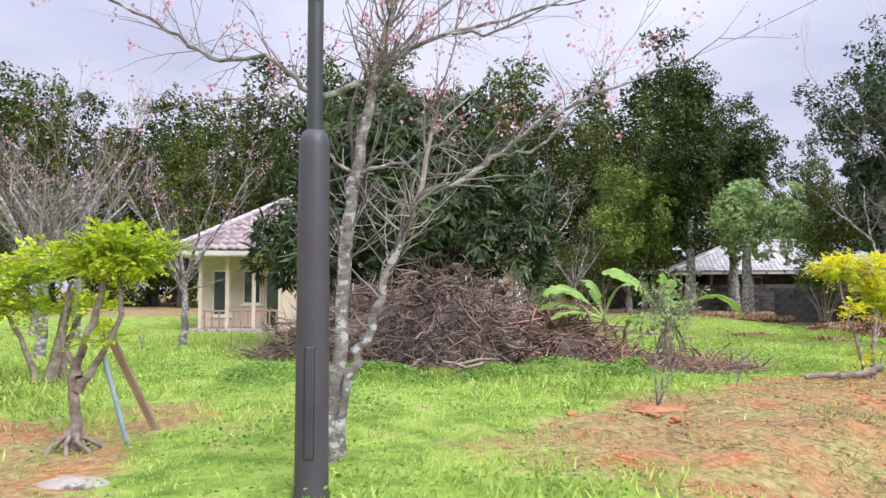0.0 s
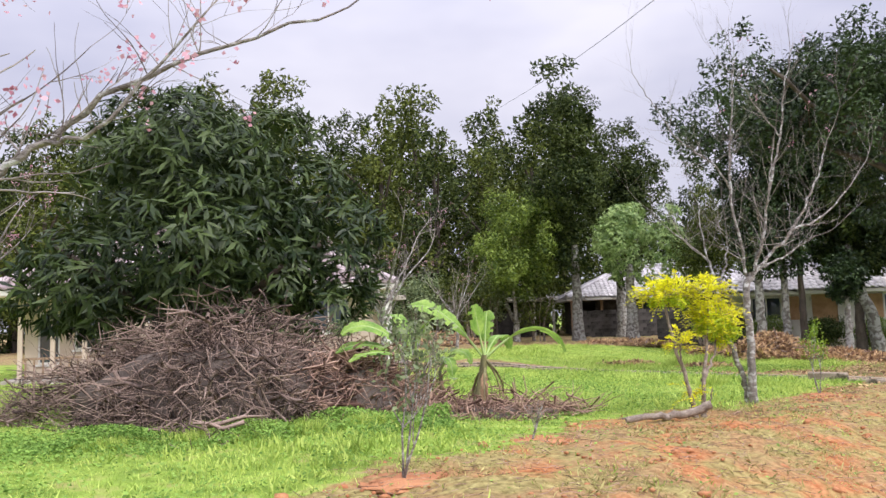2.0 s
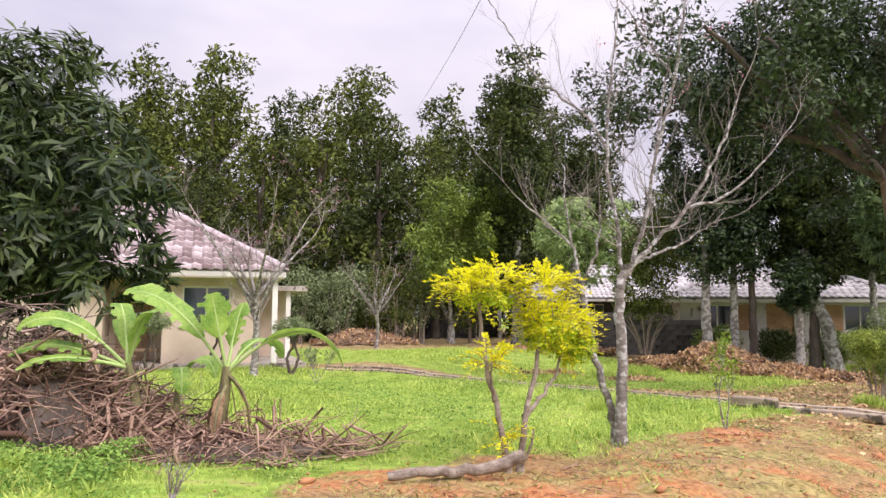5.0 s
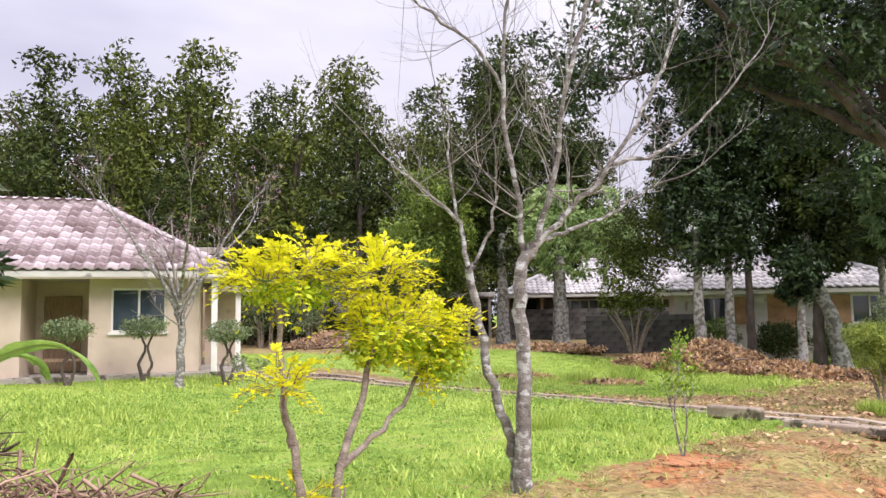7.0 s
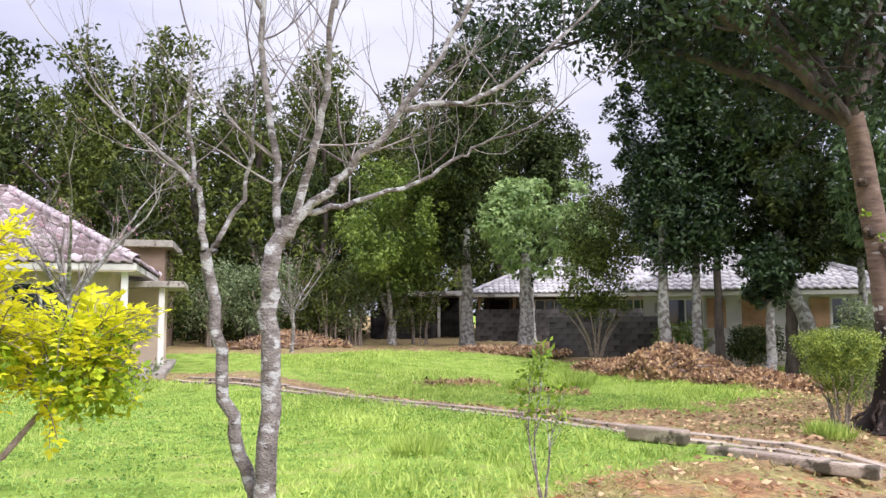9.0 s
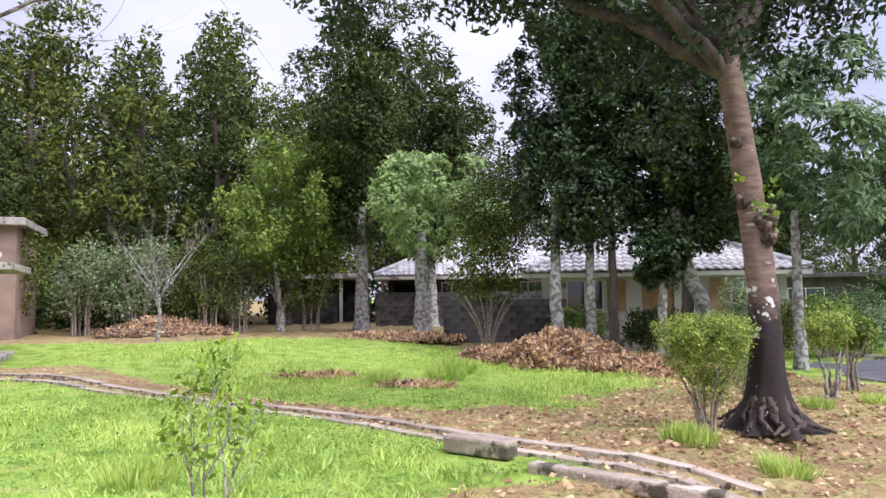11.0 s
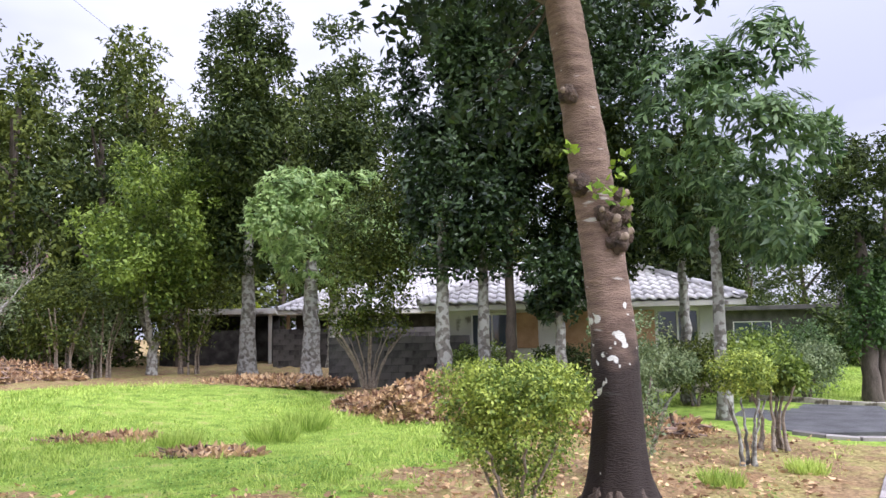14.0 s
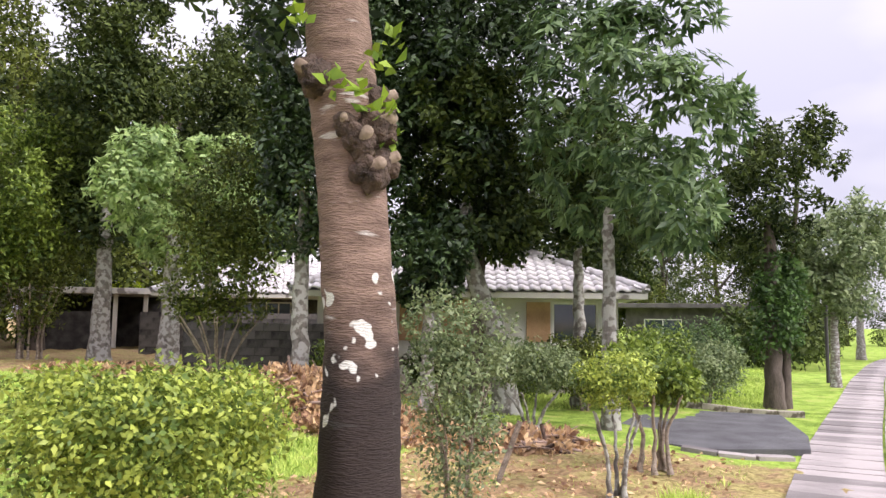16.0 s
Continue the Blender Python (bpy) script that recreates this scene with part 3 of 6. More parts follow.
def cream_house():
    h = thing("house", "cream rendered bungalow with a mauve-grey tiled hip roof", "house", (-8.0, 24.3, 0.25), 10.0)
    w, d, e = 10.4, 5.8, 2.62
    veranda = [(0.35, 0.95, 0.5, 2.05), (1.35, 1.95, 0.9, 2.05), (2.1, 2.6, 0.12, 2.0)]
    front = [(8.3, 9.6, 1.15, 2.25), (4.6, 5.5, 1.1, 2.0)]
    wall_run(h, 0, 2.7, 0.95, 0, e, veranda, M_WALL)
    wall_run(h, 2.7, 6.3, 0.0, 0, e, front[1:], M_WALL)
    wall_run(h, 7.8, w, 0.0, 0, e, front[:1], M_WALL)
    part("wall", box(6.3, 1.6, 0, 7.8, 1.8, e), M_WALL, h)
    part("wall", box(7.8, 0.2, 0, 8.0, 1.8, e), M_WALL, h)
    part("wall", box(6.1, 0.2, 0, 6.3, 1.8, e), M_WALL, h)
    part("wall", box(2.7, 0.2, 0, 2.9, 1.15, e), M_WALL, h)
    part("wall", box(w - 0.2, 0.2, 0, w, d, e), M_WALL, h)
    part("wall", box(0, d - 0.2, 0, w - 0.2, d, e), M_WALL, h)
    part("wall", box(0, 1.15, 0, 0.2, d - 0.2, e), M_WALL, h)
    part("floor_slab", box(-0.3, -0.4, -0.2, w + 1.3, d, 0.12, 0.02), M_CONC, h)
    part("inner_wall", box(0.4, 2.9, 0, w - 0.4, 3.0, e), M_DARKIN, h)
    for q in veranda:
        window(h, *q, 0.95, M_WHITE, 1)
    for q in front:
        window(h, *q, 0.0, M_WHITE)
    part("door", box(6.5, 1.54, 0.12, 7.4, 1.597, 2.1, 0.01), M_WOOD, h, "brown wooden entrance door")
    part("bench", box(6.4, 0.7, 0.42, 7.7, 1.1, 0.5, 0.01), M_WOOD, h, "low wooden porch bench")
    for k in range(4):
        part("veranda_post", box(0.02 + k * 0.85, 0.02, 0.12, 0.14 + k * 0.85, 0.14, e, 0.008), M_WALL, h)
    part("veranda_rail", box(0.02, 0.04, 0.66, 2.65, 0.11, 0.73, 0.008), M_WOOD, h)
    part("veranda_step", box(0.6, -1.0, -0.2, 2.2, -0.42, 0.03, 0.015), M_CONC, h)
    for k in range(11):
        part("baluster", box(0.2 + k * 0.23, 0.05, 0.12, 0.25 + k * 0.23, 0.1, 0.66), M_WOOD, h)
    part("eave_board", box(-0.6, -0.63, e - 0.16, w + 0.6, -0.59, e + 0.0, 0.006), M_WALL, h)
    part("pillar", box(w + 0.3, -0.45, 0.12, w + 0.45, -0.3, e - 0.12, 0.012), M_WHITE, h, "white painted porch pillar")
    part("pillar", box(w + 0.95, 2.2, 0.12, w + 1.1, 2.35, e - 0.42, 0.012), M_WHITE, h, "white painted porch pillar")
    part("flat_roof", box(w + 0.1, 2.0, e - 0.42, w + 1.6, 5.4, e - 0.25, 0.02), M_CONC, h)
    part("wall", box(w + 0.1, 3.2, 0.0, w + 1.1, 3.4, e - 0.42), M_WALL, h)
    hip_roof(h, w, d, e + 0.05, 4.75, 0.65, M_TILE, single=lambda q: -q[0] + 0.3 * q[2])


def block_wall(parent, name, x0, y, z0, x1, z1, label, bl=0.4, bh=0.2, t=0.18):
    """A hollow-block wall: a recessed mortar core and staggered blocks as pieces."""
    w = part(name, box(x0, y + 0.012, z0, x1, y + t - 0.012, z1 - 0.005), M_BLOCK, parent, label)
    bm = box(-bl / 2 + 0.006, -t / 2, -bh / 2 + 0.006, bl / 2 - 0.006, t / 2, bh / 2 - 0.006, 0.006)
    me = bpy.data.meshes.new("block")
    bm.to_mesh(me)
    bm.free()
    me.materials.append(M_BLOCK)
    rng = random.Random(4)
    for r in range(int(round((z1 - z0) / bh))):
        x = x0 + bl / 2 + (bl / 2 if r % 2 else 0)
        while x + bl / 2 <= x1 + 0.01:
            o = part("block", me, None, w)
            o.location = (x, y + t / 2 + rng.uniform(-0.006, 0.006), z0 + (r + 0.5) * bh)
            x += bl
    return w


def dark_house():
    h = thing("house", "dark weathered block house with a pale tiled hip roof", "house", (14.5, 44.6, 0.42), -10.0)
    w, d, e = 12.0, 7.0, 2.25
    holes = [(2.6, 4.6, 1.45, 2.0), (6.5, 8.0, 1.3, 2.0), (0.3, 1.3, 0.0, 2.0)]
    wall_run(h, 0, w, 1.0, 0, e, holes, M_BLOCK)
    for a, b, lo, hi in holes[:2]:
        window(h, a, b, lo, hi, 1.0, M_WALLGREY, 4)
    part("wall", box(0, 1.2, 0, 0.2, d, e), M_BLOCK, h)
    part("wall", box(w - 0.2, 1.2, 0, w, d, e), M_BLOCK, h)
    part("wall", box(0.2, d - 0.2, 0, w - 0.2, d, e), M_BLOCK, h)
    part("inner_wall", box(0.4, 3.0, 0, w - 0.4, 3.1, e), M_DARKIN, h)
    for x in (-0.3, 1.45):
        part("post", box(x, 0.1, 0, x + 0.14, 0.24, e, 0.01), M_WOOD, h)
    block_wall(h, "block_wall", -0.4, -3.2, -0.1, 8.0, 1.5, "soot-black hollow-block garden wall")
    hip_roof(h, w, d, e + 0.05, 4.2, 0.6, M_TILEGREY)


def grey_house():
    h = thing("house", "grey rendered bungalow with orange boards and a pale tiled roof", "house", (18.0, 32.7, 0.3), -22.0)
    w, d, e = 7.6, 6.0, 2.1
    holes = [(0.8, 2.0, 0.9, 1.9), (3.2, 4.2, 0.05, 1.95), (5.95, 7.1, 0.9, 1.9)]
    wall_run(h, 0, w, 0.0, 0, e, holes, M_WALLGREY)
    window(h, *holes[0], 0.0, M_WHITE), window(h, *holes[2], 0.0, M_WHITE)
    part("door", box(3.2, 0.06, 0.05, 4.2, 0.11, 1.95), M_ORANGE, h, "orange wooden boarded door")
    part("shutter", box(2.1, -0.04, 0.9, 2.7, -0.003, 1.9, 0.006), M_ORANGE, h, "orange wooden shutter board")
    part("shutter", box(5.3, -0.04, 0.9, 5.9, -0.003, 1.9, 0.006), M_ORANGE, h, "orange wooden shutter board")
    part("wall", box(0, 0.2, 0, 0.2, d, e), M_WALLGREY, h)
    part("wall", box(w - 0.2, 0.2, 0, w, d, e), M_WALLGREY, h)
    part("wall", box(0.2, d - 0.2, 0, w - 0.2, d, e), M_WALLGREY, h)
    part("inner_wall", box(0.4, 2.6, 0, w - 0.4, 2.7, e), M_DARKIN, h)
    block_wall(h, "garden_wall", -3.2, -0.6, -0.1, 0.8, 1.3, "soot-black hollow-block garden wall")
    part("plinth", box(-0.1, -0.1, -0.6, w + 0.1, d + 0.1, 0.05, 0.02), M_CONC, h)
    hip_roof(h, w, d, e + 0.05, 3.7, 0.6, M_TILEGREY)


cream_house()
dark_house()
grey_house()


# ---- woods ----
def spire_crown(seed, high, wide, low, count, size, material, lumps=30, narrow=0.6):
    """The crown of a tall evergreen as a mesh about the foot of its trunk."""
    rng = np.random.default_rng(seed)
    ls = []
    for k in range(lumps):
        t = rng.uniform(0, 1) if k > 3 else (0.95, 0.8, 0.3, 0.5)[k]
        z = low + (high - low) * t
        r = wide * (0.55 + 0.6 * math.sin(math.pi * min(1, 0.18 + t * 0.85)) ** 1.0) * (1 - narrow * t ** 2)
        a = rng.uniform(0, 6.28)
        off = r * rng.uniform(0.3, 0.9) * (1 - 0.7 * t ** 3)
        q = r * rng.uniform(0.26, 0.5)
        ls.append(((math.cos(a) * off, math.sin(a) * off, z - q * 0.5), (q, q, q * rng.uniform(0.9, 1.5))))
    for t in (0.35, 0.5, 0.64, 0.76, 0.87, 0.96):
        q = wide * 0.62 * (1 - narrow * t ** 2)
        ls.append(((rng.normal(0, 0.15), rng.normal(0, 0.15), low + (high - low) * t - q * 0.6), (q, q, q * 1.25)))
    return mesh_of("crown", *crown(rng, ls, count, size, clump=0.3, sub=60), material)


def trunk_mesh(seed, high, r, material, lean=0.0, fork=0):
    rng = np.random.default_rng(seed)
    pts = bend([(0, 0, -0.15), (lean * 0.3, 0.05, high * 0.3), (lean * 0.7 + rng.normal(0, 0.1), rng.normal(0, 0.1), high * 0.65), (lean, 0, high)], 6, 0.012, rng)
    lines = [(pts, taper(len(pts), r, r * 0.45, r * 0.5))]
    for _ in range(fork):
        i = rng.integers(len(pts) // 3, len(pts) - 2)
        a = rng.uniform(0, 6.28)
        e = pts[i] + np.array([math.cos(a), math.sin(a), 1.1]) * high * 0.22
        q = bend([pts[i], (pts[i] + e) / 2 + [0, 0, 0.1], e], 4)
        lines.append((q, taper(len(q), r * 0.5, r * 0.2)))
    return mesh_of("trunk", *tubes(lines, 9), material, True)


CROWNS = [spire_crown(11 + k, 1.0 * 14, 4.2, 1.2, 8000, 0.3, M_FOREST if k % 2 else M_FOREST_B, 34, 0.52 - 0.1 * (k % 3)) for k in range(5)]
F_TRUNK = trunk_mesh(5, 11, 0.24, M_BARKDARK, 0.2, 4)


def tree(name, label, x, y, crown_mesh, trunk, s=(1, 1, 1), turn=0.0, group="", crown_at=0.0):
    t = thing(name, label, "tree", (x, y, float(height(x, y))), turn, group)
    a = part("trunk", trunk, None, t)
    b = part("crown", crown_mesh, None, t)
    a.scale = b.scale = s
    b.location = (0, 0, crown_at)
    return t


def build_woods():
    rng = np.random.default_rng(21)
    k = 0
    for row, (y0, hi, step) in enumerate(((46.5, 12.8, 4.0), (54, 17.8, 4.6), (63, 21.0, 6.2))):
        x = (-33.0, -37.0, -42.0)[row]
        while x < (30, 44, 60)[row]:
            yy = y0 + rng.uniform(-2.5, 2.5) + (4 if x < -12 else 0)
            if not (row == 0 and 10 < x < 36):
                s = hi / 14 * rng.uniform(0.82, 1.12) * (0.64 if x > 19.0 else 1.0)
                tree("evergreen_tree", "tall dark evergreen tree at the edge of the woods", x, yy, CROWNS[k % 5], F_TRUNK,
                     (s * rng.uniform(0.85, 1.1), s * rng.uniform(0.85, 1.1), s), rng.uniform(0, 360), "trees of the woods")
            k += 1
            x += step * rng.uniform(0.75, 1.25)

    for k in range(14):
        x = 48 + 5.2 * k
        s = rng.uniform(0.5, 0.75)
        tree("evergreen_tree", "distant evergreen tree beyond the road bend", x, 82 - 2.2 * k + rng.uniform(-3, 3), CROWNS[k % 5], F_TRUNK, (s * 1.3, s * 1.3, s), rng.uniform(0, 360), "trees beyond the bend")


build_woods()


# ---- brush pile, plants and trees of the garden ----
def brush_pile(label, place, rx, ry, hh, count, seed, material, sizes, spikes):
    """A heap of cut branches lying every way over a solid dark core; spikes stick out of it."""
    rng = np.random.default_rng(seed)
    h = thing("brush_pile", label, "brush pile", place)
    lines = []
    ph = rng.uniform(0, 6.28, 3)
    for k in range(count + spikes):
        a, r = rng.uniform(0, 6.28), math.sqrt(rng.uniform(0, 1))
        bump = 1 + 0.2 * math.sin(3 * a + ph[0]) * (0.3 + r) + 0.16 * math.sin(7 * a + ph[1] + 5 * r) + 0.1 * math.sin(13 * a + ph[2] - 9 * r)
        top = hh * (1 - r ** 1.6) * bump
        p = np.array([math.cos(a) * r * rx * bump, math.sin(a) * r * ry * bump, max(0.02, top * rng.uniform(0.4, 1.0) ** 0.5)])
        if k < count:
            d = unit(np.array([math.cos(a) + rng.normal(0, 0.9), math.sin(a) + rng.normal(0, 0.9), rng.normal(-0.1, 0.5)]))
            n, w = rng.uniform(0.2, 0.9), rng.choice(sizes, p=[0.38, 0.3, 0.19, 0.1, 0.03])
        else:
            d = unit(np.array([math.cos(a) * 0.8 + rng.normal(0, 0.6), math.sin(a) * 0.8 + rng.normal(0, 0.6), abs(rng.normal(0.5, 0.5))]))
            n, w = rng.uniform(0.5, 1.2), rng.choice(sizes[:3])
        side = rng.normal(0, 0.07 * n, (4, 3))
        q = np.array([p + d * n * s for s in (-0.5, -0.17, 0.17, 0.5)]) + side
        q[:, 2] = np.maximum(q[:, 2], 0.012)
        lines.append((q, w * np.array([1.0, 0.9, 0.75, 0.4])))
        if w > sizes[1]:
            e = unit(d + rng.normal(0, 0.6, 3))
            q2 = np.array([q[2], q[2] + e * n * 0.25, q[2] + e * n * 0.45 + rng.normal(0, 0.03, 3)])
            q2[:, 2] = np.maximum(q2[:, 2], 0.012)
            lines.append((q2, w * np.array([0.6, 0.45, 0.2])))
    tagged(part("brushwood", mesh_of("brushwood", *tubes(lines, 4), material), None, h), kind="stuff")
    # one smooth solid in dark bark colour fills the heap below the branches
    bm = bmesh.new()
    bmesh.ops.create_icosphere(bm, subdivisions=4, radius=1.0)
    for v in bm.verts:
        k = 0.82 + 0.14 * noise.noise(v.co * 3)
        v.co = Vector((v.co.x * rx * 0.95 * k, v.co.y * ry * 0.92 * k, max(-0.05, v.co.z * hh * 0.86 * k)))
    part("packed_core", bm, M_BARKDARK, h, "smooth solid dark core under the branches", True)


brush_pile("big heap of cut dry brown branches on the grass", (-0.15, 12.45, 0.42), 2.5, 1.75, 1.45, 4200, 31, M_TWIG, [0.004, 0.007, 0.01, 0.016, 0.028], 700)
brush_pile("low heap of reddish dry stalks beside banana plants", (1.75, 11.95, 0.42), 1.1, 0.75, 0.92, 1000, 33, M_STRAW, [0.006, 0.009, 0.014, 0.022, 0.034], 90)
brush_pile("flat spread of dry stalks round banana plants", (3.5, 11.4, 0.42), 1.25, 0.5, 0.2, 480, 34, M_STRAW, [0.005, 0.007, 0.01, 0.014, 0.02], 10)


def mango():
    rng = np.random.default_rng(41)
    t = thing("mango_tree", "broad mango tree with long dark glossy leaves", "tree", (-1.0, 15.0, 0.45))
    lines, limbs = [], [(2.2, -0.8, 2.6), (-2.2, -0.6, 2.7), (0.3, -2.2, 3.0), (-0.6, 1.8, 3.2), (0.2, 0.1, 4.2), (1.6, -1.6, 2.2), (-1.5, -1.7, 2.4)]
    for e in limbs:
        q = bend([(0, 0, -0.1), (e[0] * 0.1, e[1] * 0.1, 0.8), (e[0] * 0.5, e[1] * 0.5, e[2] * 0.7), e], 5, 0.02, rng)
        lines.append((q, taper(len(q), 0.17, 0.04, 0.06)))
    part("trunk", mesh_of("trunk", *tubes(lines, 8), M_BARKDARK, True), None, t)
    lumps = [((0, 0, 3.0), (2.1, 1.9, 2.0))]
    for k in range(26):
        d = unit(rng.normal(size=3) * [1, 1, 0.8] + [0, -0.15, 0.1])
        lumps.append((np.array([0, 0, 3.0]) + d * np.array([2.1, 1.9, 2.0]) * rng.uniform(0.75, 1.0), np.array([0.95, 0.95, 0.75]) * rng.uniform(0.7, 1.2)))
    lumps += [((2.5, -0.3, 2.9), (0.7, 0.7, 0.6)), ((2.45, -0.5, 2.2), (0.65, 0.7, 0.5)), ((2.3, -0.6, 1.55), (0.55, 0.6, 0.45)), ((2.0, -0.2, 3.6), (0.7, 0.7, 0.6)), ((2.6, 0.2, 1.9), (0.5, 0.6, 0.4))]
    part("crown", mesh_of("crown", *whorls(rng, lumps, 62, (0, 0, 2.6), 0.27, 0.2, 0.65), M_MANGO), None, t)
    ins = crown(rng, [((0, 0, 2.6), (2.3, 2.0, 1.6)), ((0, 0.4, 3.4), (1.6, 1.5, 1.2))], 6000, 0.26, 0.24)
    part("inner_crown", mesh_of("inner_crown", *ins, M_MANGO), None, t)


mango()


def banana():
    rng = np.random.default_rng(51)
    t = thing("banana_plant", "clump of banana plants with broad torn green leaves", "banana plant", (3.28, 11.6, 0.44))

    def leaf(b, way, length, w, droop, turn=0.0, bare=4, dead=False):
        """A stalk, then a long blade on either side of the midrib, blunt-ended and torn along its veins."""
        n = 20
        d = unit(np.array([way[0], way[1], way[2]]))
        pts = [np.array(b, float)]
        for k in range(n):
            d = unit(d + np.array([0, 0, -droop * ((k + 1) / n) ** 1.5]))
            pts.append(pts[-1] + d * length / n)
        pts = np.array(pts)
        tang = unit(np.gradient(pts, axis=0))
        side = unit(np.cross(tang, [0, 0, 1.0]) + 1e-6)
        up = np.cross(side, tang)
        side, up = side * math.cos(turn) + up * math.sin(turn), up * math.cos(turn) - side * math.sin(turn)
        v, f = [], []
        for wing in (-1, 1):
            at = len(v)
            for k in range(bare, n + 1):
                q = (k - bare) / (n - bare)
                ww = w * min(1.0, 0.25 + 3.2 * q, 0.3 + 3.4 * (1 - q)) * rng.uniform(0.88, 1.06)
                for j in range(4):
                    a = j / 3
                    v.append(pts[k] + side[k] * ww * a * wing + up[k] * ww * (0.5 * a - 0.45 * a * a) + tang[k] * ww * a * 0.12)
            torn = set(rng.integers(2, n - bare - 1, 3))
            for k in range(n - bare):
                for j in range(3):
                    if k in torn and j == 2:
                        continue
                    i = at + k * 4 + j
                    f.append((i, i + 1, i + 5, i + 4))
        lf = part("leaf", mesh_of("leaf", v, f, M_DEADLEAF if dead else M_BANANA, True), None, t, "withered brown hanging leaf" if dead else "")
        part("midrib", mesh_of("midrib", *tubes([(pts, taper(n + 1, 0.02, 0.005))], 6), M_STEM if dead else M_LIMEWOOD, True), None, lf)

    stems = [((0.05, 0, 0), (0.2, -0.05, 0.78), 0.09), ((-0.65, 0.25, 0), (-0.75, 0.2, 0.8), 0.07), ((-0.4, 0.45, 0), (-0.35, 0.5, 0.55), 0.055)]
    for a, b, r in stems:
        q = bend([a, ((a[0] + b[0]) / 2 + 0.03, a[1], b[2] * 0.5), b], 5)
        part("stem", mesh_of("stem", *tubes([(q, taper(len(q), r, r * 0.45, 0.03))], 9), M_STEM, True), None, t)
    a, b, s = (0.2, -0.05, 0.72), (-0.75, 0.2, 0.75), (-0.35, 0.5, 0.55)
    leaf(a, (0.62, -0.1, 0.55), 1.35, 0.12, 0.3, 0.3, 6)
    leaf(a, (-0.16, -0.14, 0.8), 0.75, 0.19, -0.02, 1.45, 9)
    leaf(a, (0.12, 0.3, 1.0), 0.7, 0.13, 0.08, 0.3, 7)
    leaf(a, (-0.62, 0.1, 0.85), 1.3, 0.15, 0.14, 0.6, 6)
    leaf(a, (0.5, 0.6, 0.8), 0.9, 0.11, 0.3)
    leaf(b, (-0.75, -0.1, 0.8), 1.15, 0.13, 0.2, 0.6, 6)
    leaf(b, (-0.9, -0.05, 0.4), 1.1, 0.12, 0.12, 0.4, 6)
    leaf(b, (-0.75, -0.3, 0.22), 0.95, 0.1, 0.1, 0.3)
    leaf(b, (0.25, -0.3, 0.85), 0.8, 0.1, 0.2, -0.3)
    leaf(b, (-0.2, 0.4, 1.0), 0.9, 0.11, 0.2)
    leaf(s, (0.15, -0.5, 0.6), 0.65, 0.09, 0.5)
    leaf(s, (0.45, -0.3, 0.8), 0.7, 0.1, 0.4, -0.3)
    for k, (o, ln) in enumerate(((a, 0.75), (a, 0.8), (a, 0.7), (b, 0.75), (b, 0.7), (s, 0.55), (a, 0.8))):
        q = k * 2.2
        leaf((o[0], o[1], o[2] - 0.06 * (k % 3)), (math.cos(q) * 0.35, math.sin(q) * 0.35 - 0.1, -0.35), ln * 0.8, 0.05, 0.4, rng.uniform(-0.6, 0.6), 3, True)
    dead = []
    for k in range(70):
        a = rng.uniform(0, 6.28)
        p = np.array([rng.normal(0, 0.45) - 0.2, rng.normal(0, 0.3), 0.02])
        p[2] = rng.uniform(0.03, 0.35)
        e = p + np.array([math.cos(a), math.sin(a), 0]) * rng.uniform(0.3, 0.8)
        e[2] = rng.uniform(0.01, 0.1)
        dead.append((np.array([p, (p + e) / 2 + [0, 0, 0.08], e]), np.array([0.01, 0.009, 0.003])))
    tagged(part("dead_growth", mesh_of("dead_growth", *tubes(dead, 4), M_STRAW), None, t, "dry brown stalks round the foot"), kind="stuff")


M_DEADLEAF = mat("withered_leaf", (0.13, 0.075, 0.045), (0.42, 0.28, 0.16), 6, 0.9, 0.6, 40, leaf=0.15)
M_STEM = mat("banana_stem", (0.1, 0.09, 0.05), (0.3, 0.28, 0.13), 4, 0.7, 0.3, 40, stretch=(4, 4, 1))
M_LIMEWOOD = mat("leaf_midrib", (0.3, 0.42, 0.14), (0.42, 0.55, 0.2), 4, 0.6, 0)
banana()


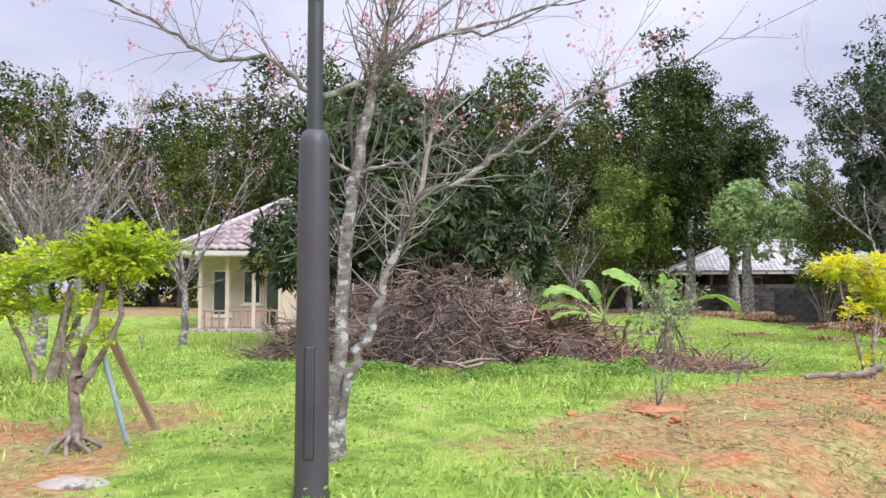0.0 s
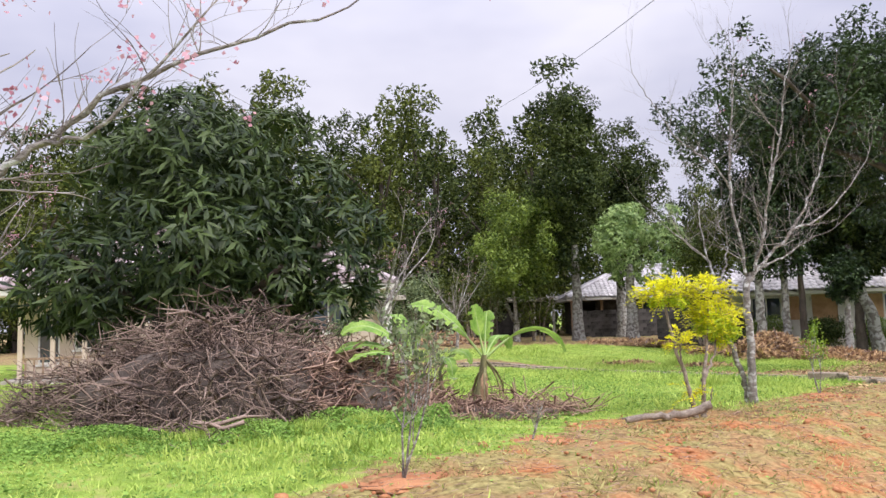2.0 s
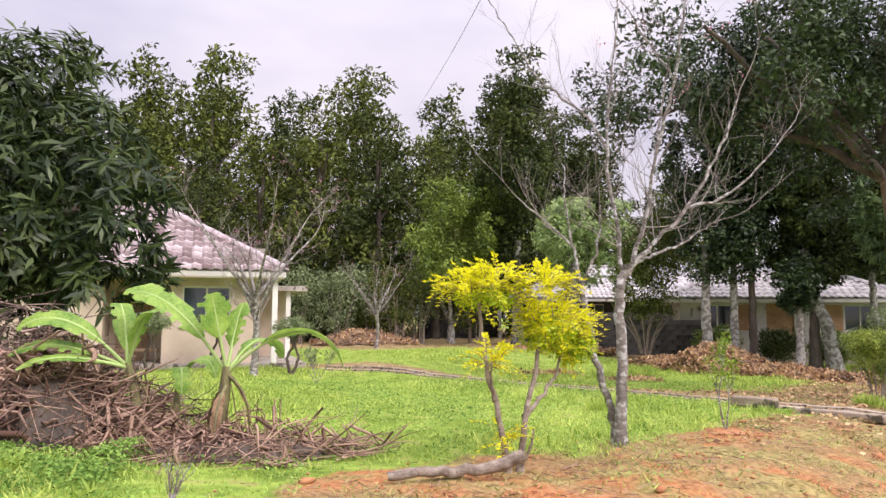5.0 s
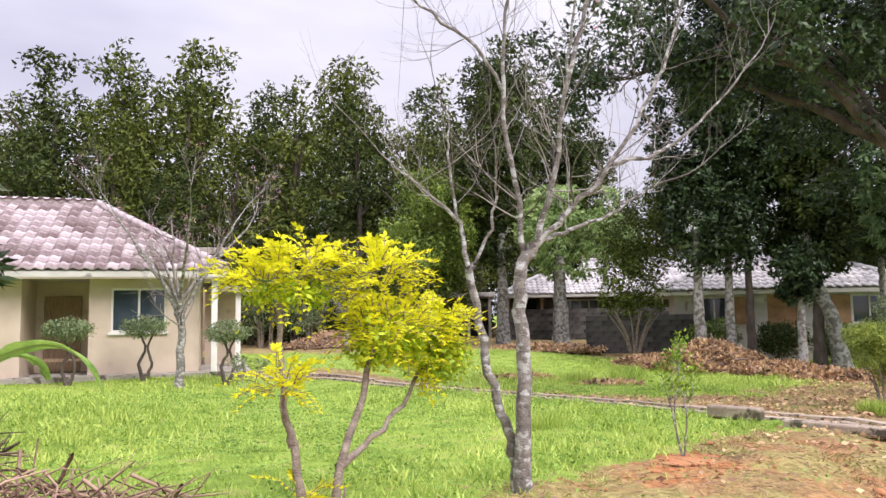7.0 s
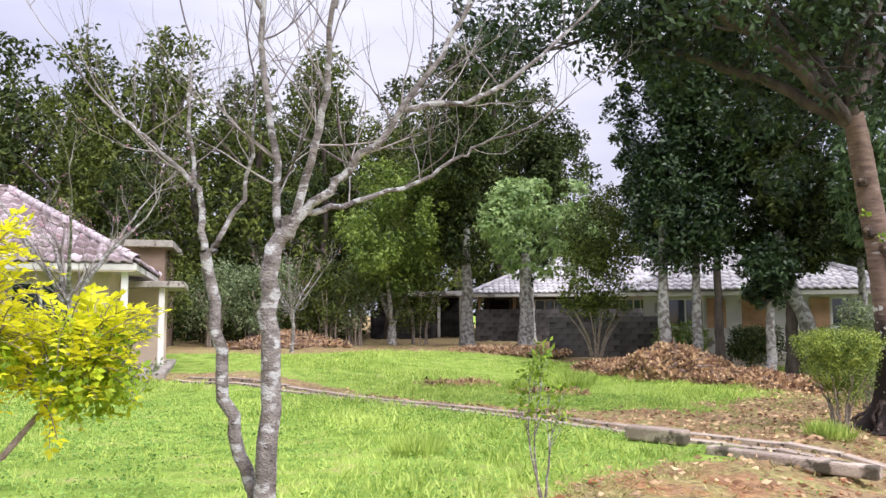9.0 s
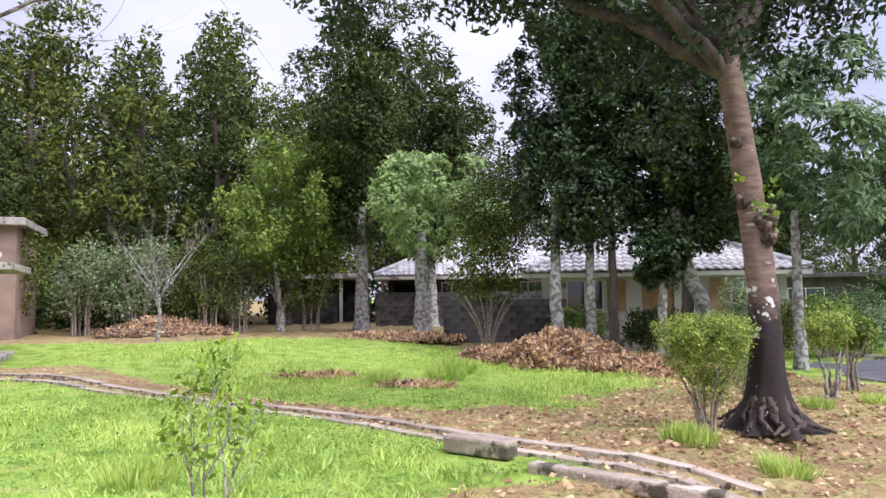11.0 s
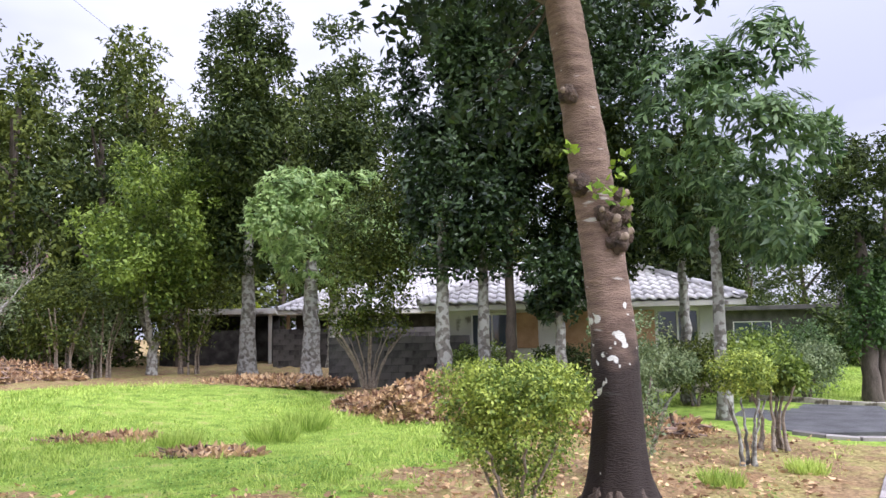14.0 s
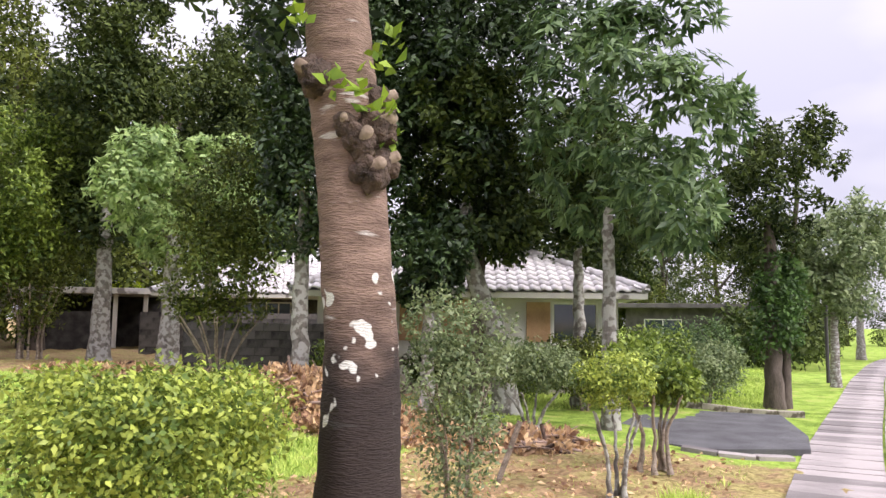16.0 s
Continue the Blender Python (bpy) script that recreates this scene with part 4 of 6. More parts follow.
def bare_tree(name, label, place, stems, seed, material=M_BARK, depth=3, kids=(2, 3), twig_len=0.9, blossom=0, every=0.0, lift=0.15, spread=0.5, sides=4, bunch=True):
    """A leafless tree: bent main stems (control points, two radii), forking twigs on their upper parts."""
    rng = np.random.default_rng(seed)
    t = thing(name, label, "tree", place)
    lines, tips = [], []
    for pts, r0, r1 in stems:
        q = bend(pts, 6, 0.012, rng)
        rad = taper(len(q), r0, r1, r0 * 0.4 if pts[0][2] < 0.1 else 0)
        part("trunk" if pts[0][2] < 0.1 else "limb", mesh_of("trunk", *tubes([(q, rad)], 10), material, True), None, t)
        tw = unit(q[-1] - q[-3])
        if not bunch and pts[0][2] < 0.1:
            continue
        twigs(rng, q[-1], tw, twig_len, r1 * 0.9, depth, lines, tips, kids, spread, lift)
        if every:
            total = np.linalg.norm(np.diff(q, axis=0), axis=1).sum()
            for _ in range(int(total / every)):
                i = rng.integers(int(len(q) * (0.62 if pts[0][2] < 0.1 else 0.2)), len(q) - 1)
                d = unit(rng.normal(0, 1, 3) * [1, 1, 0.6] + [0, 0, 0.5] + unit(q[i + 1] - q[i]) * 0.7)
                twigs(rng, q[i], d, twig_len * rng.uniform(0.5, 0.9), rad[i] * 0.3, depth - 1, lines, tips, kids, spread, lift)
    tagged(part("twig_spray", mesh_of("twig_spray", *tubes(lines, sides), M_TWIGGREY), None, t), kind="stuff")
    if blossom:
        pos = np.array([p for p, d in tips if p[2] > 0.55 * max(q[0][2] for q in tips)])
        pick = rng.choice(len(pos), min(len(pos), blossom), replace=False)
        pos = np.repeat(pos[pick], 7, 0) + rng.normal(0, 0.03, (len(pick) * 7, 3))
        part("blossom", mesh_of("blossom", *leaves(pos, rng.normal(size=pos.shape), 0.03, 0.8, 0.1, rng), M_BLOSSOM), None, t, "scattered pink cherry blossom")
    return t


def lamp_post():
    t = thing("street_lamp", "dark grey steel lamp post with a wider lower tube", "street lamp", (-0.74, 4.25, float(height(-0.74, 4.25))))

    def spun(profile, name, material, parent, label=""):
        bm = bmesh.new()
        vs = [bm.verts.new((r, 0, z)) for r, z in profile]
        es = [bm.edges.new((a, b)) for a, b in zip(vs, vs[1:])]
        bmesh.ops.spin(bm, geom=vs + es, axis=(0, 0, 1), cent=(0, 0, 0), steps=28, angle=2 * math.pi)
        bmesh.ops.remove_doubles(bm, verts=bm.verts, dist=1e-4)
        bmesh.ops.recalc_face_normals(bm, faces=bm.faces)
        return part(name, bm, material, parent, label, True)

    low = spun([(0.0, -0.1), (0.105, -0.1), (0.105, 0.0), (0.096, 0.05), (0.092, 1.2), (0.088, 1.98), (0.085, 2.02), (0.07, 2.06), (0.05, 2.075)], "lower_tube", M_STEEL, t)
    spun([(0.046, 2.05), (0.046, 3.2), (0.043, 4.2), (0.0, 4.2)], "upper_tube", M_STEELDK, t)
    part("door_panel", box(-0.028, -0.101, 0.22, 0.028, -0.085, 0.85, 0.012), M_STEEL, low, "oval hatch with a raised rim")
    part("label_plate", box(-0.035, -0.052, 2.83, 0.035, -0.044, 2.95, 0.003), M_WHITE, t, "small white notice plate")
    spun([(0.0, 4.2), (0.16, 4.2), (0.2, 4.25), (0.16, 4.55), (0.05, 4.6), (0.0, 4.6)], "lantern", M_STEELDK, t)


lamp_post()

# the cherry tree beside the lamp
bare_tree("cherry_tree", "grey cherry tree with bare twigs and a few pink blossoms", (-0.78, 5.15, 0.42),
          [([(0, 0, -0.1), (0.08, 0.02, 1.28), (0.21, 0.03, 2.26), (0.34, 0.0, 2.82), (0.42, 0.0, 3.3)], 0.05, 0.024),
           ([(0.0, -0.06, -0.1), (0.1, -0.03, 0.5), (0.27, 0.05, 0.95), (0.41, 0.05, 1.36), (0.61, 0.05, 1.89)], 0.038, 0.024),
           ([(0.61, 0.05, 1.89), (0.86, 0.0, 1.97), (1.12, 0.0, 2.14), (1.63, 0.0, 2.5), (2.43, 0.1, 2.82)], 0.027, 0.007),
           ([(0.61, 0.05, 1.89), (0.68, 0.08, 2.3), (0.78, 0.1, 2.75)], 0.016, 0.008),
           ([(0.05, 0.12, -0.1), (0.09, 0.15, 1.1), (0.15, 0.2, 2.15)], 0.035, 0.018),
           ([(0.34, 0.0, 2.82), (0.84, -0.1, 2.99), (1.64, -0.1, 3.2)], 0.02, 0.007),
           ([(0.3, 0.0, 2.7), (-0.1, -0.05, 2.58), (-0.39, -0.1, 2.8), (-0.82, -0.15, 2.82), (-1.14, -0.2, 3.03), (-1.7, -0.2, 3.3)], 0.022, 0.008),
           ([(0.21, 0.03, 2.0), (-0.05, 0.05, 2.2), (-0.3, 0.1, 2.55), (-0.7, 0.1, 2.6)], 0.014, 0.007),
           ([(0.21, 0.03, 2.05), (0.6, 0.2, 2.2), (0.95, 0.3, 2.45)], 0.014, 0.006),
           ([(1.12, 0.0, 2.14), (1.5, -0.1, 2.25), (1.95, -0.15, 2.75)], 0.013, 0.005),
           ([(0.34, 0.0, 2.82), (0.6, 0.1, 3.1), (1.1, 0.15, 3.5)], 0.016, 0.006),
           ([(0.84, -0.1, 2.99), (1.2, -0.2, 3.0), (1.9, -0.3, 3.35)], 0.012, 0.005)], 61, depth=2, kids=(1, 3), twig_len=0.44, blossom=260, every=0.09, lift=0.05, spread=0.6)
# bare tree on the bank
bare_tree("bare_tree", "leafless grey tree with lichen on a forked trunk", (7.45, 11.95, 0.4),
          [([(0, 0, -0.1), (0.02, 0, 0.94), (0.02, 0, 1.59), (0.14, 0, 1.85)], 0.06, 0.045),
           ([(0.03, 0, 1.62), (0.05, 0.05, 2.04), (-0.07, 0.1, 3.05), (-0.03, 0.1, 3.7), (0.05, 0.1, 4.3)], 0.027, 0.008),
           ([(0.14, 0, 1.8), (0.29, -0.1, 2.33), (0.36, -0.2, 3.0), (0.44, -0.3, 3.8)], 0.028, 0.008),
           ([(0.14, 0, 1.82), (0.42, 0, 2.1), (0.75, -0.1, 2.46), (1.17, -0.1, 3.16), (1.4, -0.1, 3.8)], 0.029, 0.008),
           ([(0.75, -0.1, 2.46), (1.2, 0.1, 2.6), (1.6, 0.1, 2.86), (2.19, 0.2, 3.49)], 0.02, 0.007),
           ([(0.2, 0, 1.88), (0.51, 0.2, 1.97), (1.02, 0.3, 2.2), (1.3, 0.3, 2.4)], 0.02, 0.007),
           ([(-0.03, 0.05, -0.1), (-0.07, 0.08, 0.31), (-0.22, 0.1, 0.83), (-0.37, 0.15, 1.67)], 0.044, 0.032),
           ([(-0.37, 0.15, 1.67), (-0.44, 0.2, 2.04), (-0.7, 0.25, 2.3), (-0.96, 0.3, 2.54)], 0.022, 0.008),
           ([(-0.35, 0.15, 1.65), (-0.28, 0.15, 1.75), (-0.15, 0.2, 2.12), (-0.12, 0.2, 2.5)], 0.02, 0.008),
           ([(-0.44, 0.2, 2.04), (-0.49, 0.25, 2.54), (-0.5, 0.3, 3.0)], 0.014, 0.006),
           ([(-0.06, 0.1, 3.08), (-0.29, 0.1, 3.47), (-0.8, 0.15, 3.88), (-1.09, 0.2, 4.36), (-1.38, 0.2, 4.81)], 0.016, 0.005),
           ([(0.05, 0.1, 4.3), (0.07, 0.1, 4.7), (0.1, 0.1, 5.1)], 0.009, 0.005),
           ([(0.36, -0.2, 3.0), (0.58, -0.25, 3.8), (0.66, -0.3, 4.5), (0.8, -0.3, 5.1)], 0.02, 0.006),
           ([(0.58, -0.25, 3.8), (0.3, -0.25, 4.2), (-0.05, -0.2, 4.75)], 0.013, 0.005)], 62, depth=3, kids=(1, 2), twig_len=0.6, every=0.15, bunch=False, blossom=12, lift=0.18, spread=0.45)


def shrub(name, label, place, stems, lumps, count, size, material, seed, bark=M_PLAINBARK, category="shrub", width=0.5, clump=0.35, group="", sub=14):
    """Bent stems (control points, radius) under leafy lumps."""
    rng = np.random.default_rng(seed)
    t = thing(name, label, category, place, 0, group)
    for pts, r in stems:
        q = bend(pts, 5, 0.008, rng)
        part("stem", mesh_of("stem", *tubes([(q, taper(len(q), r, r * 0.5, r * 0.5))], 8), bark, True), None, t)
    part("crown", mesh_of("crown", *crown(rng, lumps, count, size, width, clump=clump, sub=sub), material), None, t)
    return t


def spray_shrub(label, place, stems, tops, inner, count, length, size, seed, material, name="golden_shrub", bark=M_PLAINBARK, inner_count=1500):
    """Bare bent stems under flat tiers of feathery leaf sprays, with denser greener leaves inside."""
    rng = np.random.default_rng(seed)
    t = thing(name, label, "shrub", place)
    for pts, r in stems:
        q = bend(pts, 6, 0.008, rng)
        part("stem", mesh_of("stem", *tubes([(q, taper(len(q), r, r * 0.5, r * 0.4))], 9), bark, True), None, t)
    (v, f), shoots = sprays(rng, tops, count, length, size)
    part("foliage", mesh_of("foliage", v, f, material), None, t)
    tagged(part("twig_spray", mesh_of("twig_spray", *tubes(shoots, 3), M_PLAINBARK), None, t), kind="stuff")
    if inner:
        part("inner_foliage", mesh_of("inner_foliage", *crown(rng, inner, inner_count, size * 1.05, 0.5, clump=0.45), M_YGREEN), None, t, "greener inner leaves")
    return t


# yellow shrub on the bank
spray_shrub("bright yellow golden-leaved shrub on pale bare stems", (5.98, 10.5, 0.42),
            [([(-0.06, 0, -0.05), (-0.12, 0.05, 0.4), (-0.22, 0.15, 0.85), (-0.25, 0.3, 1.4)], 0.03), ([(0.04, 0, -0.05), (0.12, 0.1, 0.45), (0.25, 0.25, 0.85), (0.36, 0.33, 1.35)], 0.03),
             ([(0.1, 0.1, 0.42), (0.4, 0.45, 0.62), (0.68, 0.8, 0.95)], 0.022), ([(-0.16, 0.08, 0.55), (-0.2, 0.03, 0.75), (-0.2, 0, 0.9)], 0.014), ([(0.06, -0.02, 0.05), (0.12, -0.05, 0.22), (0.14, -0.06, 0.34)], 0.014)],
            [((-0.3, 0.3, 1.5), (0.34, 0.28, 0.1)), ((-0.1, 0.33, 1.58), (0.24, 0.24, 0.12)), ((0.34, 0.33, 1.5), (0.24, 0.24, 0.2)), ((0.38, 0.35, 1.2), (0.27, 0.26, 0.2)),
             ((0.7, 0.82, 1.2), (0.26, 0.26, 0.14)), ((0.62, 0.7, 1.02), (0.24, 0.24, 0.16)), ((-0.2, 0.0, 0.88), (0.14, 0.13, 0.1)), ((-0.1, 0.0, 0.26), (0.07, 0.07, 0.12))],
            [((0.72, 0.82, 1.02), (0.25, 0.25, 0.18)), ((0.38, 0.33, 1.15), (0.2, 0.2, 0.16)), ((-0.2, 0.3, 1.42), (0.22, 0.2, 0.06))], 620, 0.21, 0.042, 71, M_YELLOW, "yellow_shrub", inner_count=3200)

# shrubs by the lamp post
spray_shrub("lime-green shrub on a twisted trunk with bare roots", (-2.72, 5.55, 0.4),
            [([(0, 0, 0.0), (0.02, 0, 0.3), (-0.02, 0, 0.6), (0.1, 0, 0.95), (0.22, 0, 1.35)], 0.045), ([(0.02, 0, 0.5), (0.15, 0, 0.7), (0.3, 0, 1.0), (0.32, 0, 1.4)], 0.03),
             ([(0.02, 0, 0.6), (-0.1, 0.02, 0.9), (-0.05, 0, 1.3)], 0.025)] + [([(0, 0, 0.22), (0.14 * math.cos(k), 0.14 * math.sin(k), 0.12), (0.3 * math.cos(k + 0.3), 0.3 * math.sin(k + 0.3), -0.04)], 0.022) for k in (0.2, 1.4, 2.6, 3.3, 4.0, 4.8, 5.6)],
            [((0.3, 0, 1.55), (0.3, 0.28, 0.14)), ((0.45, 0.05, 1.5), (0.26, 0.25, 0.1)), ((0.15, 0, 1.42), (0.22, 0.24, 0.12)), ((0.2, 0, 0.85), (0.12, 0.12, 0.06)), ((-0.25, 0.1, 1.48), (0.26, 0.26, 0.06))],
            [((0.28, 0, 1.45), (0.26, 0.24, 0.12))], 300, 0.19, 0.045, 73, M_YGREEN)
for k, (x, y, s) in enumerate(((-4.95, 9.4, 1.0), (-6.1, 9.6, 0.9), (-5.9, 7.7, 0.8))):
    spray_shrub("lime-green shrub on leaning grey trunks", (x, y, 0.42),
                [([(0, 0, -0.05), (0.12 * s, 0, 0.5), (0.25, 0, 1.2 * s)], 0.09 * s), ([(0.1, 0.1, -0.05), (0.2, 0.1, 0.6), (0.5, 0.1, 1.2 * s)], 0.05), ([(-0.1, 0, 0), (-0.4, 0, 0.7), (-0.7, 0.1, 1.1)], 0.04)],
                [((0.35, 0, 1.5 * s), (0.6, 0.45, 0.1)), ((-0.45, 0, 1.45 * s), (0.55, 0.45, 0.1)), ((-0.2, 0.1, 0.95), (0.45, 0.4, 0.08)), ((0.6, 0, 1.0), (0.25, 0.25, 0.08))],
                [], 300, 0.26, 0.065, 74 + k, M_YGREEN)


def stick(name, label, a, b, r, material, category):
    t = thing(name, label, category, a)
    e = np.array(b) - np.array(a)
    part("shaft", mesh_of("shaft", *tubes([(np.array([[0, 0, 0], e * 0.5, e]), np.array([r, r, r]))], 10), material, True), None, t)


stick("support_pole", "blue-grey metal pipe propping up a shrub", (-2.35, 5.7, 0.36), (-2.55, 5.6, 1.2), 0.018, M_BLUEPOLE, "pole")
prop = thing("support_board", "weathered timber board propping up a shrub", "board", (-2.36, 6.3, 0.4))
pb = part("board", box(-0.03, -0.02, 0, 0.03, 0.02, 1.0, 0.004), M_WOOD, prop)
pb.matrix_basis = pose(0, 0, 0, 8, -24, 0)
rock = thing("stone", "rounded grey boulder half sunk in red soil", "stone", (-2.3, 4.7, 0.36))
rb = bmesh.new()
bmesh.ops.create_icosphere(rb, subdivisions=3, radius=1)
for v in rb.verts:
    v.co = Vector((v.co.x * 0.3, v.co.y * 0.18, v.co.z * 0.13)) * (1 + 0.15 * noise.noise(v.co * 1.7))
part("boulder", rb, M_CONC, rock, "", True)


# saplings on the bank
def sapling(x, y, high, wide, count, material, seed, label, leafsize=0.06):
    rng = np.random.default_rng(seed)
    t = thing("sapling", label, "sapling", (x, y, float(height(x, y))))
    lines, tips = [], []
    for k in range(3 if count else 2):
        twigs(rng, (0, 0, -0.03), (rng.normal(0, 0.18), rng.normal(0, 0.18), 1), high * 0.5, 0.012, 3, lines, tips, (1, 3), wide, 0.25, 0.6)
    tagged(part("twig_spray", mesh_of("twig_spray", *tubes(lines, 5), M_BARK), None, t, "thin grey twigs"), kind="stuff")
    if count:
        p = np.array([a for a, d in tips])
        i = rng.integers(0, len(p), count)
        w = rng.normal(size=(count, 3)) + [0, 0, 0.3]
        part("foliage", mesh_of("foliage", *leaves(p[i] + rng.normal(0, 0.04, (count, 3)) - [0, 0, 0.02], w, leafsize, 0.45, rng=rng), material), None, t)


sapling(2.14, 7.51, 1.3, 0.42, 420, M_GREYLEAF, 81, "sparse young shrub with small grey-green leaves")
sapling(3.5, 9.0, 0.42, 0.35, 0, None, 82, "bare twiggy sapling in the red soil")
sapling(9.35, 13.3, 1.1, 0.5, 380, M_LIME, 83, "young shrub with few yellow-green leaves", 0.055)
sapling(4.0, 22.0, 0.9, 0.5, 160, M_GREYLEAF, 84, "small garden shrub beside the house", 0.08)
sapling(-5.9, 14.7, 0.5, 0.4, 0, None, 85, "bare forked stump sprout on the lawn")
for k, (x, y) in enumerate(((2.14, 7.51), (3.5, 9.05), (9.35, 13.25))):
    mnd = thing("soil_mound", "loose red clay mound round a sapling", "soil", (x, y, float(height(x, y)) - 0.02))
    bm = bmesh.new()
    bmesh.ops.create_icosphere(bm, subdivisions=4, radius=1)
    for v in bm.verts:
        q = 1 + 0.22 * noise.noise(v.co * 2.3 + Vector((k, 0, 0)))
        v.co = Vector((v.co.x * 0.4 * q, v.co.y * 0.34 * q, v.co.z * 0.036 * q)) * (1 + 0.25 * noise.noise(v.co * 6.1))
    part("loose_soil", bm, M_CLAY, mnd, "", True)

# fallen branch by the yellow shrub
rngl = np.random.default_rng(90)
log = thing("fallen_branch", "grey weathered fallen branch lying on the bank", "branch", (5.35, 10.15, 0.44))
lq = bend([(-0.45, 0.0, 0.02), (-0.1, 0.0, 0.05), (0.3, 0.05, 0.06), (0.62, 0.05, 0.16)], 6, 0.01, rngl)
part("wood", mesh_of("wood", *tubes([(lq, np.linspace(0.03, 0.055, len(lq))), (bend([(0.1, 0, 0.05), (-0.2, 0.12, 0.05), (-0.45, 0.15, 0.02)], 5), np.linspace(0.03, 0.01, 11))], 8), M_PLAINBARK, True), None, log)


# ---- big tree, pruned bushes ----
def big_tree():
    rng = np.random.default_rng(101)
    t = thing("big_tree", "large tree with brown ringed bark, pruned burls and roots", "tree", (15.27, 17.2, 0.2))
    n, sides = 70, 28
    zs = np.linspace(-0.1, 4.4, n)
    ring = np.linspace(0, 2 * np.pi, sides, endpoint=False)
    cx = 0.02 - 0.058 * np.clip(zs - 1.1, 0, 9) ** 1.5
    v = []
    for i, z in enumerate(zs):
        r = 0.185 + 0.02 * math.exp(-z) + 0.2 * math.exp(-z / 0.24) - 0.01 * z
        for a in ring:
            flare = math.exp(-max(z, 0) / 0.2)
            rr = r * (1 + 0.3 * flare * math.sin(7 * a + 1.0) + 0.12 * flare * math.sin(16 * a + 5 * z) + 0.03 * math.sin(3 * a + z * 2))
            rr += 0.003 * math.sin(z * 37 + 3 * math.sin(a * 2 + z * 3) + 2 * math.sin(z * 5.3)) + 0.014 * noise.noise((math.cos(a) * 2, math.sin(a) * 2, z * 2.5))
            v.append((cx[i] + rr * math.cos(a), 0.02 * z + rr * math.sin(a), z))
    i, j = np.meshgrid(np.arange(n - 1), np.arange(sides), indexing="ij")
    k = (j + 1) % sides
    f = np.stack([i * sides + j, i * sides + k, (i + 1) * sides + k, (i + 1) * sides + j], -1).reshape(-1, 4)
    part("trunk", mesh_of("trunk", v, f, M_TRUNK, True), None, t, "brown ringed bark, dark with damp below and white lichen")
    top = np.array([cx[-1], 0.09, 4.3])
    lines, tips = [], []
    for e in ((-2.6, 0.6, 7.2), (-1.2, 1.8, 7.8), (0.6, 1.2, 8.0), (1.8, 0.4, 7.4), (-3.6, 2.0, 6.3), (0.2, -0.8, 7.6), (1.5, 2.2, 6.6), (-0.8, -0.9, 7.2), (-4.2, -0.3, 6.9)):
        q = bend([top - [0, 0, 0.15], top + (np.array(e) - top) * 0.3 + [0, 0, 0.05], top + (np.array(e) - top) * 0.65 + rng.normal(0, 0.15, 3), e], 6, 0.02, rng)
        part("limb", mesh_of("limb", *tubes([(q, taper(len(q), 0.1, 0.035))], 8), M_BARKDARK, True), None, t)
        for m in range(4):
            twigs(rng, q[int(len(q) * rng.uniform(0.4, 0.95))], unit(rng.normal(size=3) + [0, 0, 0.2]), 0.9, 0.03, 2, lines, tips, (1, 2), 0.5, 0.05)
    tagged(part("twig_spray", mesh_of("twig_spray", *tubes(lines, 6), M_BARKDARK, True), None, t), kind="stuff")
    lumps = [((p[0], p[1], p[2]), (0.7, 0.7, 0.5)) for p, d in tips]
    pick = rng.permutation(len(lumps))[:80]
    canopy = []
    for _ in range(46):
        q = unit(rng.normal(size=3)) * rng.uniform(0.4, 1.0)
        canopy.append((np.array([-1.9, 1.3, 6.9]) + q * np.array([4.3, 2.8, 1.5]), np.array([0.75, 0.75, 0.5]) * rng.uniform(0.7, 1.3)))
    part("crown", mesh_of("crown", *crown(rng, [lumps[q] for q in pick] + canopy, 36000, 0.13, 0.45, clump=0.4, sub=34), M_DARK), None, t)
    # cut burls
    for bx, bz, a, s in ((-0.27, 2.6, 3.6, 1.05), (0.0, 2.28, 4.8, 1.0), (0.13, 2.36, 5.3, 1.15), (0.02, 2.14, 5.0, 1.05), (-0.12, 2.36, 4.4, 0.65), (-0.3, 3.3, 3.7, 0.8), (0.15, 2.5, 5.6, 0.9), (0.1, 2.2, 5.5, 0.9)):
        x0 = 0.02 - 0.058 * max(bz - 1.1, 0) ** 1.5
        r = 0.175
        c = np.array([x0 + r * math.cos(a), 0.05 + r * math.sin(a), bz])
        d = unit(np.array([math.cos(a), math.sin(a), 0.35]))
        bm = bmesh.new()
        bmesh.ops.create_icosphere(bm, subdivisions=4, radius=0.085 * s)
        for w in bm.verts:
            w.co = w.co * (1 + 0.4 * noise.noise(w.co * 16 + Vector((bz, a, 0))) + 0.22 * noise.noise(w.co * 45) + 0.08 * noise.noise(w.co * 110)) + Vector(c)
        burl = part("burl", bm, M_BURL, t, "knobbly dark pruning burl", True)
        part("stub", mesh_of("stub", *tubes([(np.array([c, c + d * 0.105 * s, c + d * 0.107 * s]), np.array([0.042 * s, 0.026 * s, 0.0]))], 10), M_CUT), None, burl, "pale sawn branch stub")
    pos = np.array([[0.0, -0.2, 2.6], [0.1, -0.16, 2.75], [-0.14, -0.2, 2.62], [0.16, -0.15, 2.55], [0.06, -0.22, 2.5], [-0.28, -0.1, 2.95], [0.18, -0.1, 2.9], [0.2, -0.1, 2.4]])
    p = np.repeat(pos, 9, 0) + rng.normal(0, 0.025, (72, 3)) - [0.06, 0, 0.1]
    tagged(part("sprouting", mesh_of("sprouting", *leaves(p, rng.normal(size=(72, 3)) + [0, -0.4, 0.6], 0.08, 0.62, rng=rng), M_LIME), None, t, "fresh green leaf sprouts"), kind="stuff")
